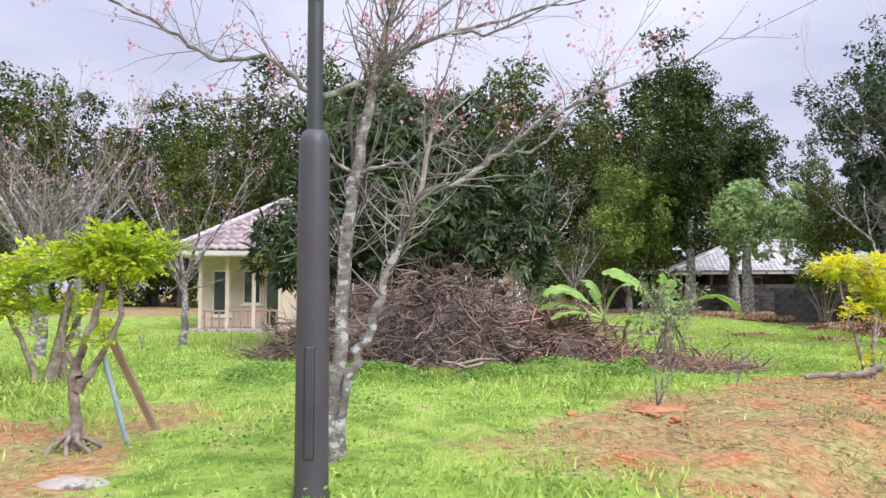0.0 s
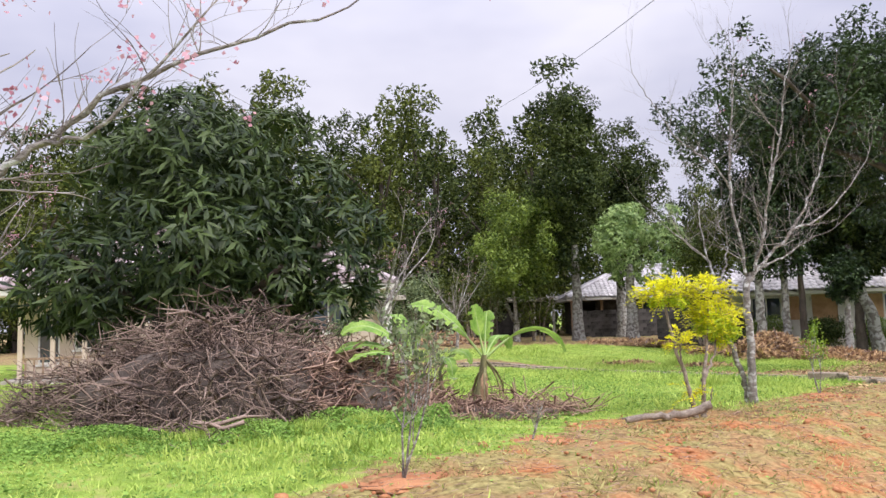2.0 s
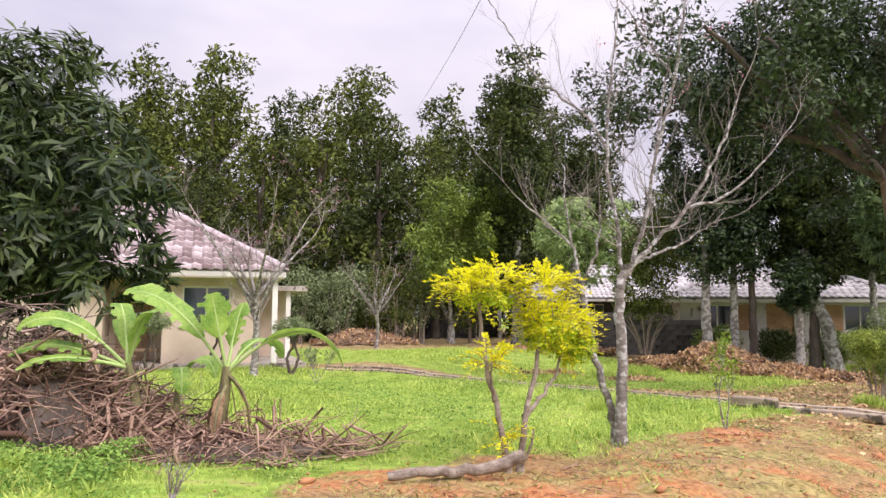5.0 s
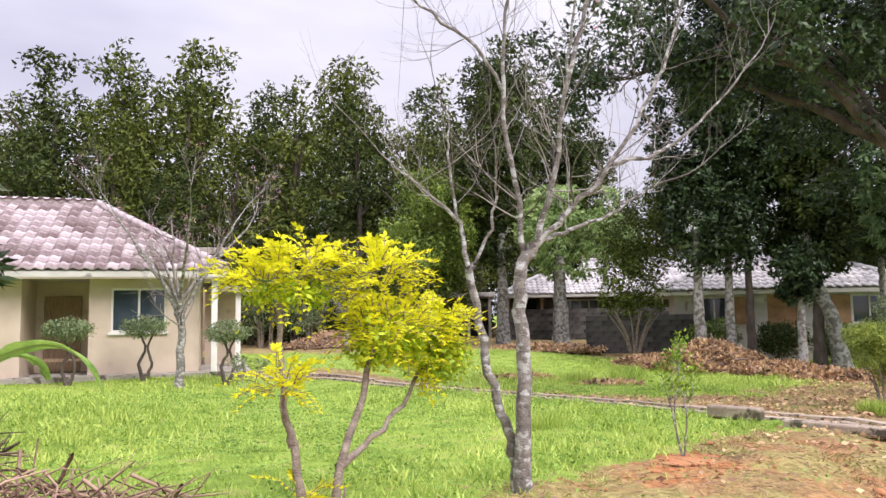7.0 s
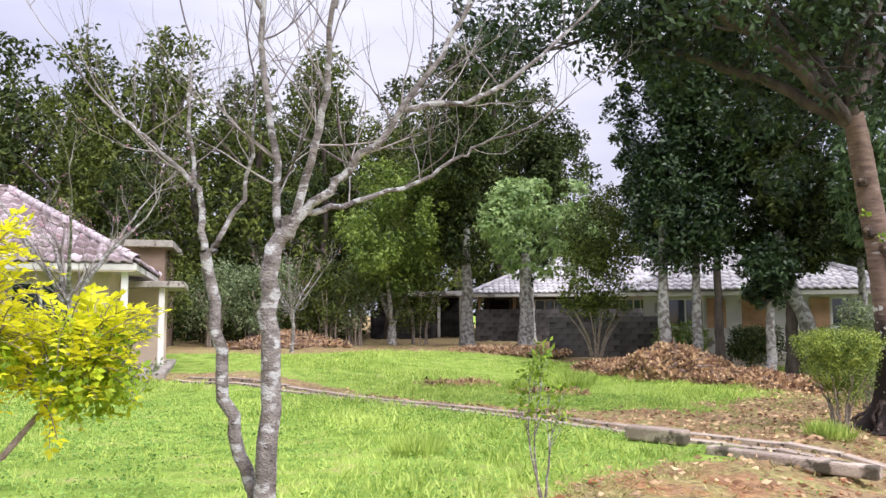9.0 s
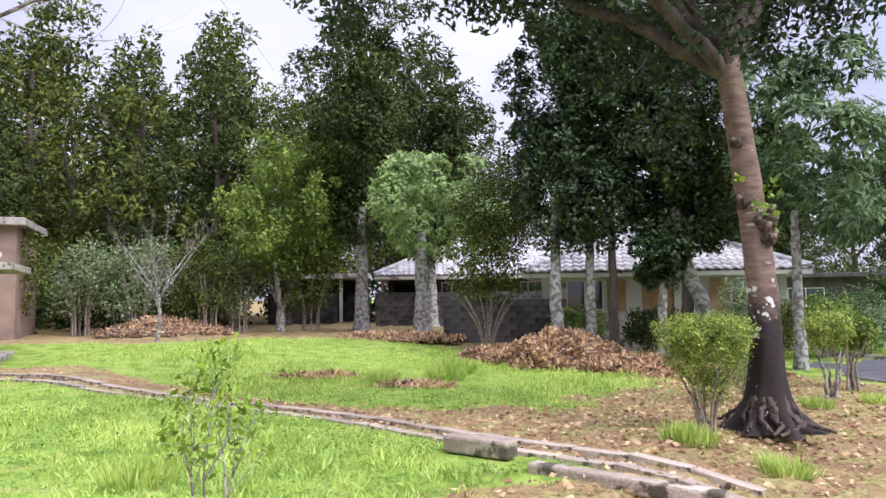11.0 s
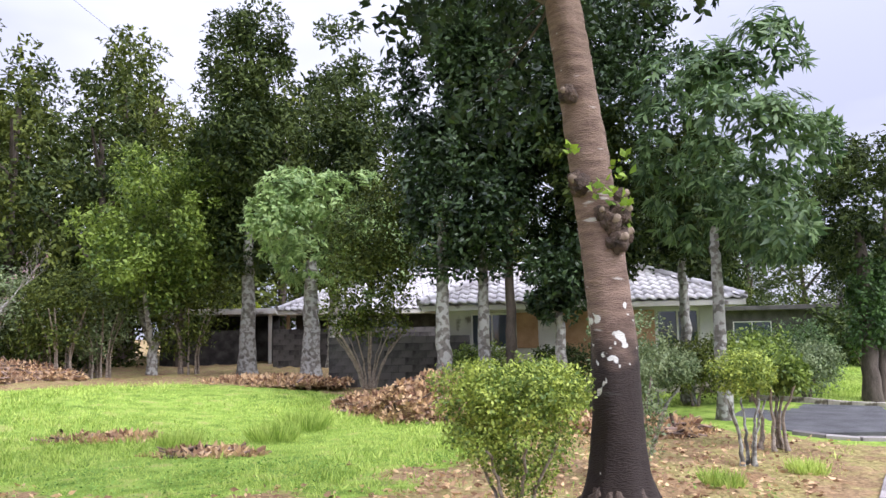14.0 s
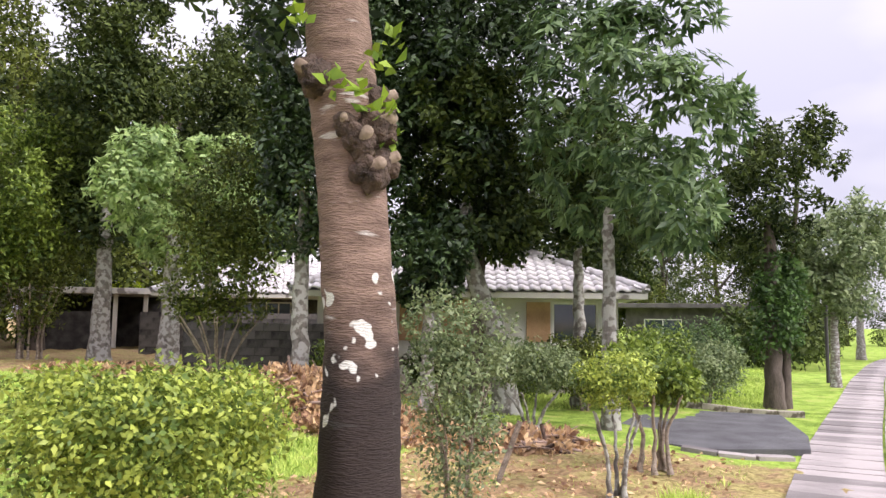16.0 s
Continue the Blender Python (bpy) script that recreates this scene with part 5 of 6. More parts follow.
    for a in np.linspace(0.1, 6.1, 19):
        a += rng.normal(0, 0.12)
        L, w = rng.uniform(0.32, 0.55), rng.uniform(0.022, 0.042)
        q = bend([(0.2 * math.cos(a), 0.2 * math.sin(a), 0.3), (0.33 * math.cos(a), 0.33 * math.sin(a), 0.11), (L * math.cos(a + 0.15), L * math.sin(a + 0.15), 0.02), (1.2 * L * math.cos(a + rng.normal(0.2, 0.3)), 1.2 * L * math.sin(a + 0.2), -0.06)], 6, 0.012, rng)
        part("root", mesh_of("root", *tubes([(q, taper(len(q), w, w * 0.5))], 7), M_ROOT, True), None, t)


def trunk_material():
    """Ringed brown bark: damp and dark low down with an uneven edge, and white lichen flecks."""
    m = mat("big_trunk_bark", (0.13, 0.085, 0.065), (0.29, 0.2, 0.155), 5, 0.85, 0.7, 30, spot=(0.5, 0.46, 0.42), spot_scale=3.5, spot_at=0.69, stretch=(1, 1, 4.5))
    n, l = m.node_tree.nodes, m.node_tree.links
    p = n["Principled BSDF"]
    src = p.inputs["Base Color"].links[0].from_socket
    co, sep, nz = n.new("ShaderNodeTexCoord"), n.new("ShaderNodeSeparateXYZ"), n.new("ShaderNodeTexNoise")
    nz.inputs["Scale"].default_value = 4.0
    l.new(co.outputs["Object"], sep.inputs[0])
    l.new(co.outputs["Object"], nz.inputs["Vector"])
    ad = n.new("ShaderNodeMath")
    ad.operation = "MULTIPLY_ADD"
    l.new(nz.outputs[0], ad.inputs[0])
    ad.inputs[1].default_value = 1.0
    l.new(sep.outputs[2], ad.inputs[2])
    rp = n.new("ShaderNodeValToRGB")
    rp.color_ramp.elements[0].position, rp.color_ramp.elements[0].color = 0.0, (1, 1, 1, 1)
    rp.color_ramp.elements[1].position, rp.color_ramp.elements[1].color = 1.0, (0, 0, 0, 1)
    sc = n.new("ShaderNodeMapRange")
    sc.inputs[1].default_value, sc.inputs[2].default_value = 1.75, 2.15
    l.new(ad.outputs[0], sc.inputs[0])
    l.new(sc.outputs[0], rp.inputs[0])
    mx = n.new("ShaderNodeMix")
    mx.data_type, mx.blend_type = "RGBA", "MIX"
    mx.inputs[7].default_value = (0.022, 0.017, 0.016, 1)
    fac = n.new("ShaderNodeMath")
    fac.operation = "MULTIPLY"
    l.new(rp.outputs[0], fac.inputs[0])
    fac.inputs[1].default_value = 0.93
    l.new(fac.outputs[0], mx.inputs[0])
    l.new(src, mx.inputs[6])
    # white lichen flecks in a loose belt
    nf = n.new("ShaderNodeTexNoise")
    nf.inputs["Scale"].default_value, nf.inputs["Detail"].default_value = 7.5, 2.0
    l.new(co.outputs["Object"], nf.inputs["Vector"])
    belt = n.new("ShaderNodeValToRGB")
    el = belt.color_ramp.elements
    el[0].position, el[0].color = 0.2, (0, 0, 0, 1)
    el[1].position, el[1].color = 0.5, (0, 0, 0, 1)
    mid = el.new(0.33)
    mid.color = (1, 1, 1, 1)
    zs4 = n.new("ShaderNodeMath")
    zs4.operation = "DIVIDE"
    zs4.inputs[1].default_value = 4.0
    l.new(sep.outputs[2], zs4.inputs[0])
    l.new(zs4.outputs[0], belt.inputs[0])
    gate = n.new("ShaderNodeMath")
    gate.operation = "MULTIPLY_ADD"
    l.new(belt.outputs[0], gate.inputs[0])
    gate.inputs[1].default_value = 0.22
    l.new(nf.outputs[0], gate.inputs[2])
    step = n.new("ShaderNodeValToRGB")
    step.color_ramp.elements[0].position, step.color_ramp.elements[1].position = 0.745, 0.765
    l.new(gate.outputs[0], step.inputs[0])
    mw = n.new("ShaderNodeMix")
    mw.data_type = "RGBA"
    mw.inputs[7].default_value = (0.68, 0.67, 0.62, 1)
    l.new(step.outputs[0], mw.inputs[0])
    l.new(mx.outputs[2], mw.inputs[6])
    l.new(mw.outputs[2], p.inputs["Base Color"])
    return m


M_TRUNK = trunk_material()
M_ROOT = mat("root_bark", (0.04, 0.03, 0.025), (0.16, 0.12, 0.098), 9, 0.9, 0.9, 60)
M_BURL = mat("burl_bark", (0.035, 0.026, 0.022), (0.15, 0.105, 0.08), 14, 0.9, 1.0, 70)
big_tree()


def stems_round(n, r, h, thick, seed, base=0.08):
    rng = np.random.default_rng(seed)
    out = []
    for k in range(n):
        a = 6.28 * k / n + rng.normal(0, 0.3)
        out.append(([(base * math.cos(a), base * math.sin(a), -0.05), (r * 0.35 * math.cos(a), r * 0.35 * math.sin(a), h * 0.45), (r * 0.8 * math.cos(a), r * 0.8 * math.sin(a), h)], thick))
    return out


shrub("pruned_bush", "round clipped bush with small yellow-green leaves", (14.38, 17.05, 0.2), stems_round(7, 0.45, 0.7, 0.018, 1),
      [((0, 0, 1.0), (0.5, 0.48, 0.24)), ((0.34, 0.1, 1.04), (0.27, 0.3, 0.2)), ((-0.34, 0, 1.06), (0.28, 0.3, 0.19)), ((0.0, -0.32, 1.04), (0.3, 0.24, 0.2)), ((0.0, 0.32, 1.04), (0.3, 0.24, 0.2)), ((-0.2, -0.2, 1.12), (0.28, 0.26, 0.15)),
       ((0.2, -0.15, 1.1), (0.3, 0.28, 0.16)), ((0.08, 0, 0.72), (0.4, 0.38, 0.24)), ((-0.25, -0.05, 0.78), (0.25, 0.28, 0.2)), ((0.06, 0, 0.45), (0.22, 0.22, 0.2))], 20000, 0.032, M_TOPI, 111, clump=0.3, width=0.55, sub=26)
shrub("pruned_bush", "small clipped bush on bare whitish stems", (18.8, 20.45, -0.05), stems_round(5, 0.3, 0.8, 0.025, 2),
      [((0, 0, 1.2), (0.42, 0.4, 0.22)), ((0, 0, 1.05), (0.36, 0.35, 0.2))], 3600, 0.05, M_TOPI, 112, M_LICHEN, clump=0.22)
shrub("leafy_shrub", "bright green broad-leaved shrub on tangled roots", (20.1, 21.6, -0.08), stems_round(6, 0.45, 0.9, 0.03, 3, 0.2),
      [((0, 0, 1.1), (0.5, 0.45, 0.24)), ((0.25, 0, 1.0), (0.4, 0.35, 0.2)), ((-0.1, 0.2, 1.35), (0.36, 0.32, 0.2))], 3600, 0.09, M_LIMETREE, 113, clump=0.3)
shrub("grey_shrub", "tall loose shrub with dull grey-green leaves", (16.75, 19.7, 0.05), stems_round(6, 0.35, 1.1, 0.014, 4),
      [((0, 0, 0.6), (0.38, 0.36, 0.45)), ((-0.1, 0, 1.1), (0.4, 0.36, 0.4)), ((0.15, 0, 1.5), (0.35, 0.3, 0.35)), ((-0.2, 0, 1.6), (0.25, 0.25, 0.3))], 5200, 0.05, M_GREYLEAF, 114, clump=0.3)
shrub("pruned_bush", "flat-topped clipped bush with grey-green leaves", (20.0, 24.7, 0.0), stems_round(5, 0.6, 0.6, 0.03, 5),
      [((0, 0, 1.0), (0.85, 0.6, 0.35)), ((0.3, 0, 0.9), (0.6, 0.5, 0.35))], 4200, 0.07, M_GREYLEAF, 115, M_LICHEN, clump=0.22)
for k, (x, y, s, m) in enumerate(((24.1, 27.3, 1.1, M_LIMETREE), (25.5, 27.2, 0.9, M_GREYLEAF), (22.6, 27.4, 1.0, M_FOREST_B), (27.0, 29.5, 1.2, M_PALEBLUE), (20.3, 29.6, 0.9, M_FOREST), (18.4, 30.6, 0.9, M_LIMETREE), (21.9, 29.1, 0.8, M_LIMETREE))):
    shrub("garden_shrub", "dense leafy garden shrub in front of a house", (x, y, float(height(x, y))), stems_round(4, 0.4, 0.6, 0.03, 10 + k),
          [((0, 0, 0.8 * s), (0.9 * s, 0.8 * s, 0.6 * s)), ((0.4 * s, 0, 1.1 * s), (0.6 * s, 0.6 * s, 0.5 * s)), ((-0.4 * s, 0, 1.0 * s), (0.6 * s, 0.6 * s, 0.55 * s))], 5200, 0.085, m, 120 + k, clump=0.26)


# ---- trees with lichen-white trunks along the houses ----
def lumpy(rng, c, r, n, q=0.36):
    """Lumps spread through an ellipsoid."""
    out = [(c, tuple(np.array(r) * 0.6))]
    for _ in range(n):
        d = unit(rng.normal(size=3))
        m = np.array([(r[0] + r[1]) / 2] * 2 + [(r[0] + r[2]) / 2])
        out.append((tuple(np.array(c) + d * np.array(r) * rng.uniform(0.5, 0.88)), tuple(m * q * rng.uniform(0.6, 1.25))))
    return out


def row_tree(x, y, trunk_h, r, c, rad, count, size, material, seed, label, bark=M_LICHEN, lean=0.0, fork=0, width=0.45, droop=0.0, n=20, whorled=0):
    rng = np.random.default_rng(seed)
    t = thing("row_tree", label, "tree", (x, y, float(height(x, y))), rng.uniform(-20, 20), "trees along the houses")
    if fork:
        lines = []
        for k in range(fork):
            a = 6.28 * k / fork
            q = bend([(0, 0, -0.1), (0.02, 0, trunk_h * 0.4), (math.cos(a) * 0.5, math.sin(a) * 0.4, trunk_h * 0.8), (math.cos(a) * 1.0, math.sin(a) * 0.8, trunk_h * 1.5)], 5, 0.02, rng)
            lines.append((q, taper(len(q), r, r * 0.3, r * 0.3)))
        part("trunk", mesh_of("trunk", *tubes(lines, 9), bark, True), None, t)
    else:
        q = bend([(0, 0, -0.1), (lean * 0.3, 0, trunk_h * 0.5), (lean, 0, trunk_h), (lean * 1.1, 0, trunk_h + rad[2] * 0.3)], 6, 0.015, rng)
        part("trunk", mesh_of("trunk", *tubes([(q, taper(len(q), r, r * 0.5, r * 0.35))], 10), bark, True), None, t)
    if whorled:
        part("crown", mesh_of("crown", *whorls(rng, lumpy(rng, c, rad, n, 0.32)[1:], whorled, c, size, width, droop), material), None, t)
        return t
    part("crown", mesh_of("crown", *crown(rng, lumpy(rng, c, rad, n) + [((lean * 1.1, 0, trunk_h + 0.3 * rad[2]), (rad[0] * 0.5, rad[1] * 0.5, rad[2] * 0.32))], int(count * 1.25), size, width, droop, clump=0.34, sub=40), material), None, t)
    return t


DK = "dark glossy evergreen with a pale lichen-covered trunk"
row_tree(9.55, 38.4, 2.2, 0.17, (0, -0.3, 5.0), (3.0, 2.7, 3.1), 15000, 0.17, M_LIMETREE, 201, "rounded lime-green tree on a pale forked trunk", fork=3)
row_tree(12.6, 37.9, 3.2, 0.3, (-0.1, 0.3, 7.6), (2.1, 2.3, 5.2), 17000, 0.2, M_FOREST, 202, DK)
row_tree(14.5, 35.5, 3.0, 0.3, (0.7, -0.3, 4.6), (2.9, 2.4, 2.1), 9000, 0.21, M_PALE, 203, "tree with drooping pale green leaves and lichen-white trunk", droop=0.6, width=0.4, n=22, whorled=60)
row_tree(15.8, 40.5, 3.2, 0.3, (0, 0, 8.0), (2.1, 2.2, 5.2), 15000, 0.2, M_FOREST, 204, DK)
row_tree(16.85, 28.3, 3.1, 0.2, (0.3, 0.3, 7.1), (1.35, 1.6, 4.1), 14000, 0.16, M_DARK, 205, DK)
row_tree(17.75, 28.1, 3.0, 0.17, (0.3, 0, 7.2), (1.6, 1.6, 4.2), 13000, 0.16, M_DARK, 206, DK)
row_tree(18.35, 28.0, 3.0, 0.15, (0.5, 0.2, 7.6), (1.8, 1.7, 4.2), 12000, 0.16, M_DARK, 207, DK, bark=M_BARKDARK)
row_tree(18.55, 25.7, 1.9, 0.14, (0, 0, 2.7), (0.75, 0.7, 0.75), 3600, 0.14, M_DARK, 208, "small dark evergreen on a pale lichen-covered trunk")
row_tree(20.7, 27.1, 3.0, 0.25, (-0.6, 0, 7.4), (2.3, 2.2, 3.6), 14000, 0.17, M_DARK, 209, "leaning pale-trunked evergreen tree", lean=-0.8)
row_tree(20.2, 27.4, 2.6, 0.2, (-0.2, 0, 5.0), (1.6, 1.5, 2.2), 8000, 0.17, M_FOREST, 210, DK, bark=M_BARKDARK)
row_tree(21.4, 24.6, 3.0, 0.15, (0.6, 0, 5.3), (2.3, 2.0, 2.4), 13000, 0.25, M_PALEBLUE, 211, "tree with long drooping blue-green leaves", width=0.3, droop=0.75, bark=M_LICHEN, n=26, whorled=64)
row_tree(22.7, 27.8, 3.0, 0.16, (0, 0, 5.4), (1.4, 1.3, 1.6), 4200, 0.18, M_FOREST, 212, DK)
row_tree(25.0, 32.5, 3.0, 0.25, (0, 0, 5.6), (2.6, 2.5, 2.5), 8000, 0.21, M_FOREST, 213, DK, bark=M_BARKDARK)
row_tree(29.5, 38.0, 3.0, 0.25, (0, 0, 4.4), (2.2, 2.0, 1.7), 5500, 0.22, M_FOREST, 216, DK, bark=M_BARKDARK)
shrub("spreading_shrub", "many-stemmed shrub with a tangle of bare lower twigs", (15.45, 30.2, 0.42), stems_round(14, 1.1, 1.3, 0.025, 6, 0.15),
      [((0, 0, 2.4), (1.2, 1.0, 0.9)), ((0.5, 0, 3.0), (0.8, 0.8, 0.8)), ((-0.5, 0, 1.7), (0.7, 0.6, 0.5)), ((0.3, 0, 1.5), (0.8, 0.6, 0.4)), ((0.3, 0, 3.8), (1.3, 1.1, 0.9)), ((-0.3, 0.1, 3.3), (0.8, 0.8, 0.7)), ((0.6, 0, 4.6), (0.9, 0.8, 0.6))], 10000, 0.11, M_FOREST_B, 220, clump=0.3)
for k, (x, y) in enumerate(((7.0, 37.5), (8.0, 38.3), (6.0, 38.8), (4.5, 38.0), (10.7, 38.5), (2.5, 38.5), (0.5, 37.5))):
    shrub("wood_edge_shrub", "straggly grey-stemmed shrub at the edge of the woods", (x, y, 0.45), stems_round(8, 1.0, 2.2, 0.035, 30 + k, 0.3),
          [((0, 0, 2.0), (1.2, 1.0, 1.0)), ((0.4, 0, 2.8), (0.9, 0.9, 0.8)), ((-0.3, 0, 1.2), (1.0, 0.8, 0.6))], 3000, 0.13, M_GREYLEAF if k % 2 else M_FOREST_B, 230 + k, clump=0.35)

for k in range(10):
    x, y = -9.0 + 1.75 * k, 41.5 + 1.2 * math.sin(2.3 * k)
    shrub("understorey_shrub", "dense dark undergrowth below the wood's trees", (x, y, 0.45), stems_round(6, 0.9, 1.4, 0.03, 70 + k, 0.3),
          [((0, 0, 1.1), (1.3, 1.0, 1.0)), ((0.5, 0, 2.2), (1.1, 0.9, 0.9)), ((-0.5, 0.2, 1.8 + 0.4 * (k % 3)), (1.0, 0.9, 0.8))], 2300, 0.2, M_FOREST, 360 + k, clump=0.3)

shrub("garden_shrub", "yellow-green garden shrub behind the carport", (11.6, 53.0, 0.45), stems_round(5, 0.6, 1.6, 0.04, 91),
      [((0, 0, 2.5), (1.7, 1.0, 0.45)), ((-1.0, 0, 2.3), (0.8, 0.7, 0.4)), ((1.0, 0, 2.6), (0.8, 0.7, 0.4))], 2600, 0.16, M_YGREEN, 392, clump=0.3)

# tree with an ivy-clad trunk beside the pavement
iv = row_tree(27.4, 27.2, 3.6, 0.2, (0.3, 0.2, 5.2), (1.7, 1.7, 2.1), 6500, 0.15, M_FOREST, 240, "tree with an ivy-clad forked trunk by the pavement", bark=M_BARKDARK)
part("ivy", mesh_of("ivy", *crown(np.random.default_rng(241), [((0, 0, 1.9), (0.5, 0.5, 0.9)), ((0.1, 0, 2.8), (0.45, 0.45, 0.7)), ((0.6, 0, 2.6), (0.35, 0.35, 1.2))], 4200, 0.13, clump=0.3), M_IVY), None, iv, "climbing ivy leaves")
part("second_trunk", mesh_of("trunk", *tubes([(bend([(0.35, 0, -0.1), (0.45, 0, 1.5), (0.7, 0, 3.4), (1.0, 0, 5.0)], 5), taper(16, 0.13, 0.05, 0.04))], 9), M_BARKDARK, True), None, iv)
for k, (x, y, s) in enumerate(((34, 31.5, 1.0), (45, 47, 1.3), (52, 46, 1.5), (60, 58, 1.7), (44, 36, 1.0), (55, 40, 1.3))):
    row_tree(x, y, 2.4 * s, 0.16 * s, (0, 0, 4.4 * s), (1.9 * s, 1.9 * s, 1.9 * s), 6500, 0.2, M_FOREST if k % 2 else M_GREYLEAF, 250 + k, "roadside tree with an open feathery crown", bark=M_BARK, n=9)


# ---- bare garden trees by the cream house ----
def small_bare(x, y, high, seed, blossom, label):
    rng = np.random.default_rng(seed)
    h = high
    stems = [([(0, 0, -0.1), (0.05, 0, h * 0.2), (0.0, 0, h * 0.4)], 0.02 * h, 0.014 * h)]
    for k in range(6):
        a = 6.28 * k / 6 + rng.normal(0, 0.3)
        stems.append(([(0, 0, h * rng.uniform(0.28, 0.4)), (math.cos(a) * h * 0.12, math.sin(a) * h * 0.12, h * 0.52), (math.cos(a) * h * 0.28, math.sin(a) * h * 0.28, h * rng.uniform(0.65, 0.8))], 0.009 * h, 0.004 * h))
    bare_tree("bare_cherry", label, (x, y, float(height(x, y))), stems, seed, depth=3, kids=(1, 3), twig_len=0.16 * h, blossom=blossom, every=0.3, sides=3)


small_bare(2.45, 23.0, 4.9, 301, 80, "small bare cherry with sparse pink blossom by the house")
small_bare(-5.3, 15.2, 3.9, 302, 130, "leaning bare cherry with pink blossom on the lawn")
small_bare(-8.6, 17.5, 5.2, 303, 160, "wide bare cherry with reddish twigs")
small_bare(-11.5, 21.0, 5.5, 304, 160, "wide bare cherry with reddish twigs")
small_bare(-3.2, 21.6, 3.0, 305, 20, "small bare tree before the veranda")
small_bare(-7.0, 13.0, 4.6, 306, 90, "wide bare cherry with reddish twigs")
small_bare(5.9, 33.5, 3.6, 307, 30, "grey bare tree at the edge of the woods")


def bonsai(x, y, s, seed):
    rng = np.random.default_rng(seed)
    shrub("trained_shrub", "flat-topped trained shrub on dark crooked stems", (x, y, float(height(x, y))),
          [([(0, 0, -0.05), (-0.12, 0, 0.4), (0.02, 0, 0.75), (-0.15, 0, 1.2)], 0.045), ([(0.02, 0, -0.05), (0.16, 0, 0.4), (0.08, 0, 0.8), (0.25, 0, 1.2)], 0.04)],
          [((0, 0, 1.4 * s), (0.6 * s, 0.5 * s, 0.26 * s))], 2200, 0.06, M_GREYLEAF, seed, M_BARKDARK, clump=0.25)


bonsai(1.3, 24.6, 0.9, 311)
bonsai(-0.3, 24.3, 0.9, 312)
bonsai(3.3, 23.9, 0.85, 313)


for k in range(9):
    x, y = 39 + 4.0 * k, 39.5 + 3.4 * k
    shrub("roadside_hedge", "clump of dark leafy hedge along the road bend", (x, y, float(height(x, y))), stems_round(4, 0.8, 0.9, 0.05, 50 + k),
          [((0, 0, 1.2), (2.4, 2.2, 1.3)), ((1.2, 0, 1.8), (1.5, 1.4, 1.1)), ((-1.2, 0.5, 1.6), (1.6, 1.4, 1.2))], 2400, 0.28, M_FOREST, 340 + k, clump=0.3)


# ---- heaps of leaves and cut wood ----
def leaf_heap(x, y, rx, ry, hh, turn, seed, label, n_leaf=6000, n_stick=160):
    rng = np.random.default_rng(seed)
    t = thing("leaf_heap", label, "leaf heap", (x, y, float(height(x, y)) - 0.06), turn)
    bm = bmesh.new()
    bmesh.ops.create_icosphere(bm, subdivisions=4, radius=1)
    for v in bm.verts:
        q = 1 + 0.3 * noise.noise(v.co * 2.1 + Vector((seed, 0, 0))) + 0.1 * noise.noise(v.co * 7)
        v.co = Vector((v.co.x * rx * q, v.co.y * ry * q, max(-0.05, v.co.z) * hh * q))
    part("rotted_core", bm, M_HEAP, t, "", True)
    d = unit(rng.normal(size=(n_leaf, 3)))
    d[:, 2] = np.abs(d[:, 2])
    q = np.array([1 + 0.3 * noise.noise(Vector(k) * 2.1 + Vector((seed, 0, 0))) + 0.1 * noise.noise(Vector(k) * 7) for k in d])
    pos = d * np.array([rx, ry, hh]) * (q * rng.uniform(1.0, 1.06, n_leaf))[:, None]
    part("leaf_layer", mesh_of("leaf_layer", *leaves(pos, rng.normal(size=(n_leaf, 3)) + d * 0.3, 0.14, 0.5, rng=rng), M_DRYLEAF), None, t, "tan and brown fallen leaves")
    lines = []
    for k in range(n_stick):
        p = pos[rng.integers(n_leaf)]
        e = unit(rng.normal(size=3) * [1, 1, 0.25]) * rng.uniform(0.2, 0.7)
        a, b = p - e / 2, p + e / 2
        a[2], b[2] = max(a[2], 0.03), max(b[2], 0.03)
        w = rng.choice([0.01, 0.018, 0.03])
        lines.append((np.array([a, b]), np.array([w, w * 0.8])))
    tagged(part("brushwood", mesh_of("brushwood", *tubes(lines, 5), M_TWIG), None, t, "grey sawn branches"), kind="stuff")


M_OUTB = mat("brown_render", (0.2, 0.14, 0.11), (0.36, 0.26, 0.2), 1.5, 0.9, 0.3, 50)
M_HEAP = mat("leaf_mould", (0.19, 0.12, 0.075), (0.42, 0.29, 0.18), 5, 0.95, 0.8, 30)
leaf_heap(16.6, 27.0, 1.3, 1.0, 0.85, 0, 321, "high heap of tan fallen leaves and sawn branches")
leaf_heap(15.9, 28.6, 1.7, 0.9, 0.45, -35, 322, "low heap of fallen leaves and branches")
leaf_heap(17.6, 25.2, 1.9, 0.8, 0.4, -50, 323, "low heap of fallen leaves and branches")
leaf_heap(13.2, 33.5, 1.9, 0.9, 0.22, -20, 324, "flat spread of tan leaves on the ground", 3000, 30)
leaf_heap(5.6, 37.0, 2.0, 0.8, 0.6, 0, 325, "heap of brown cut branches at the wood's edge", 2500, 260)
leaf_heap(19.3, 23.6, 0.9, 0.6, 0.28, -20, 326, "small heap of old roots and leaves", 1200, 90)
leaf_heap(10.3, 25.1, 0.9, 0.4, 0.09, -10, 327, "patch of dead brown weeds in the lawn", 900, 30)
leaf_heap(12.0, 23.0, 0.7, 0.35, 0.09, -5, 328, "patch of dead brown weeds in the lawn", 700, 25)


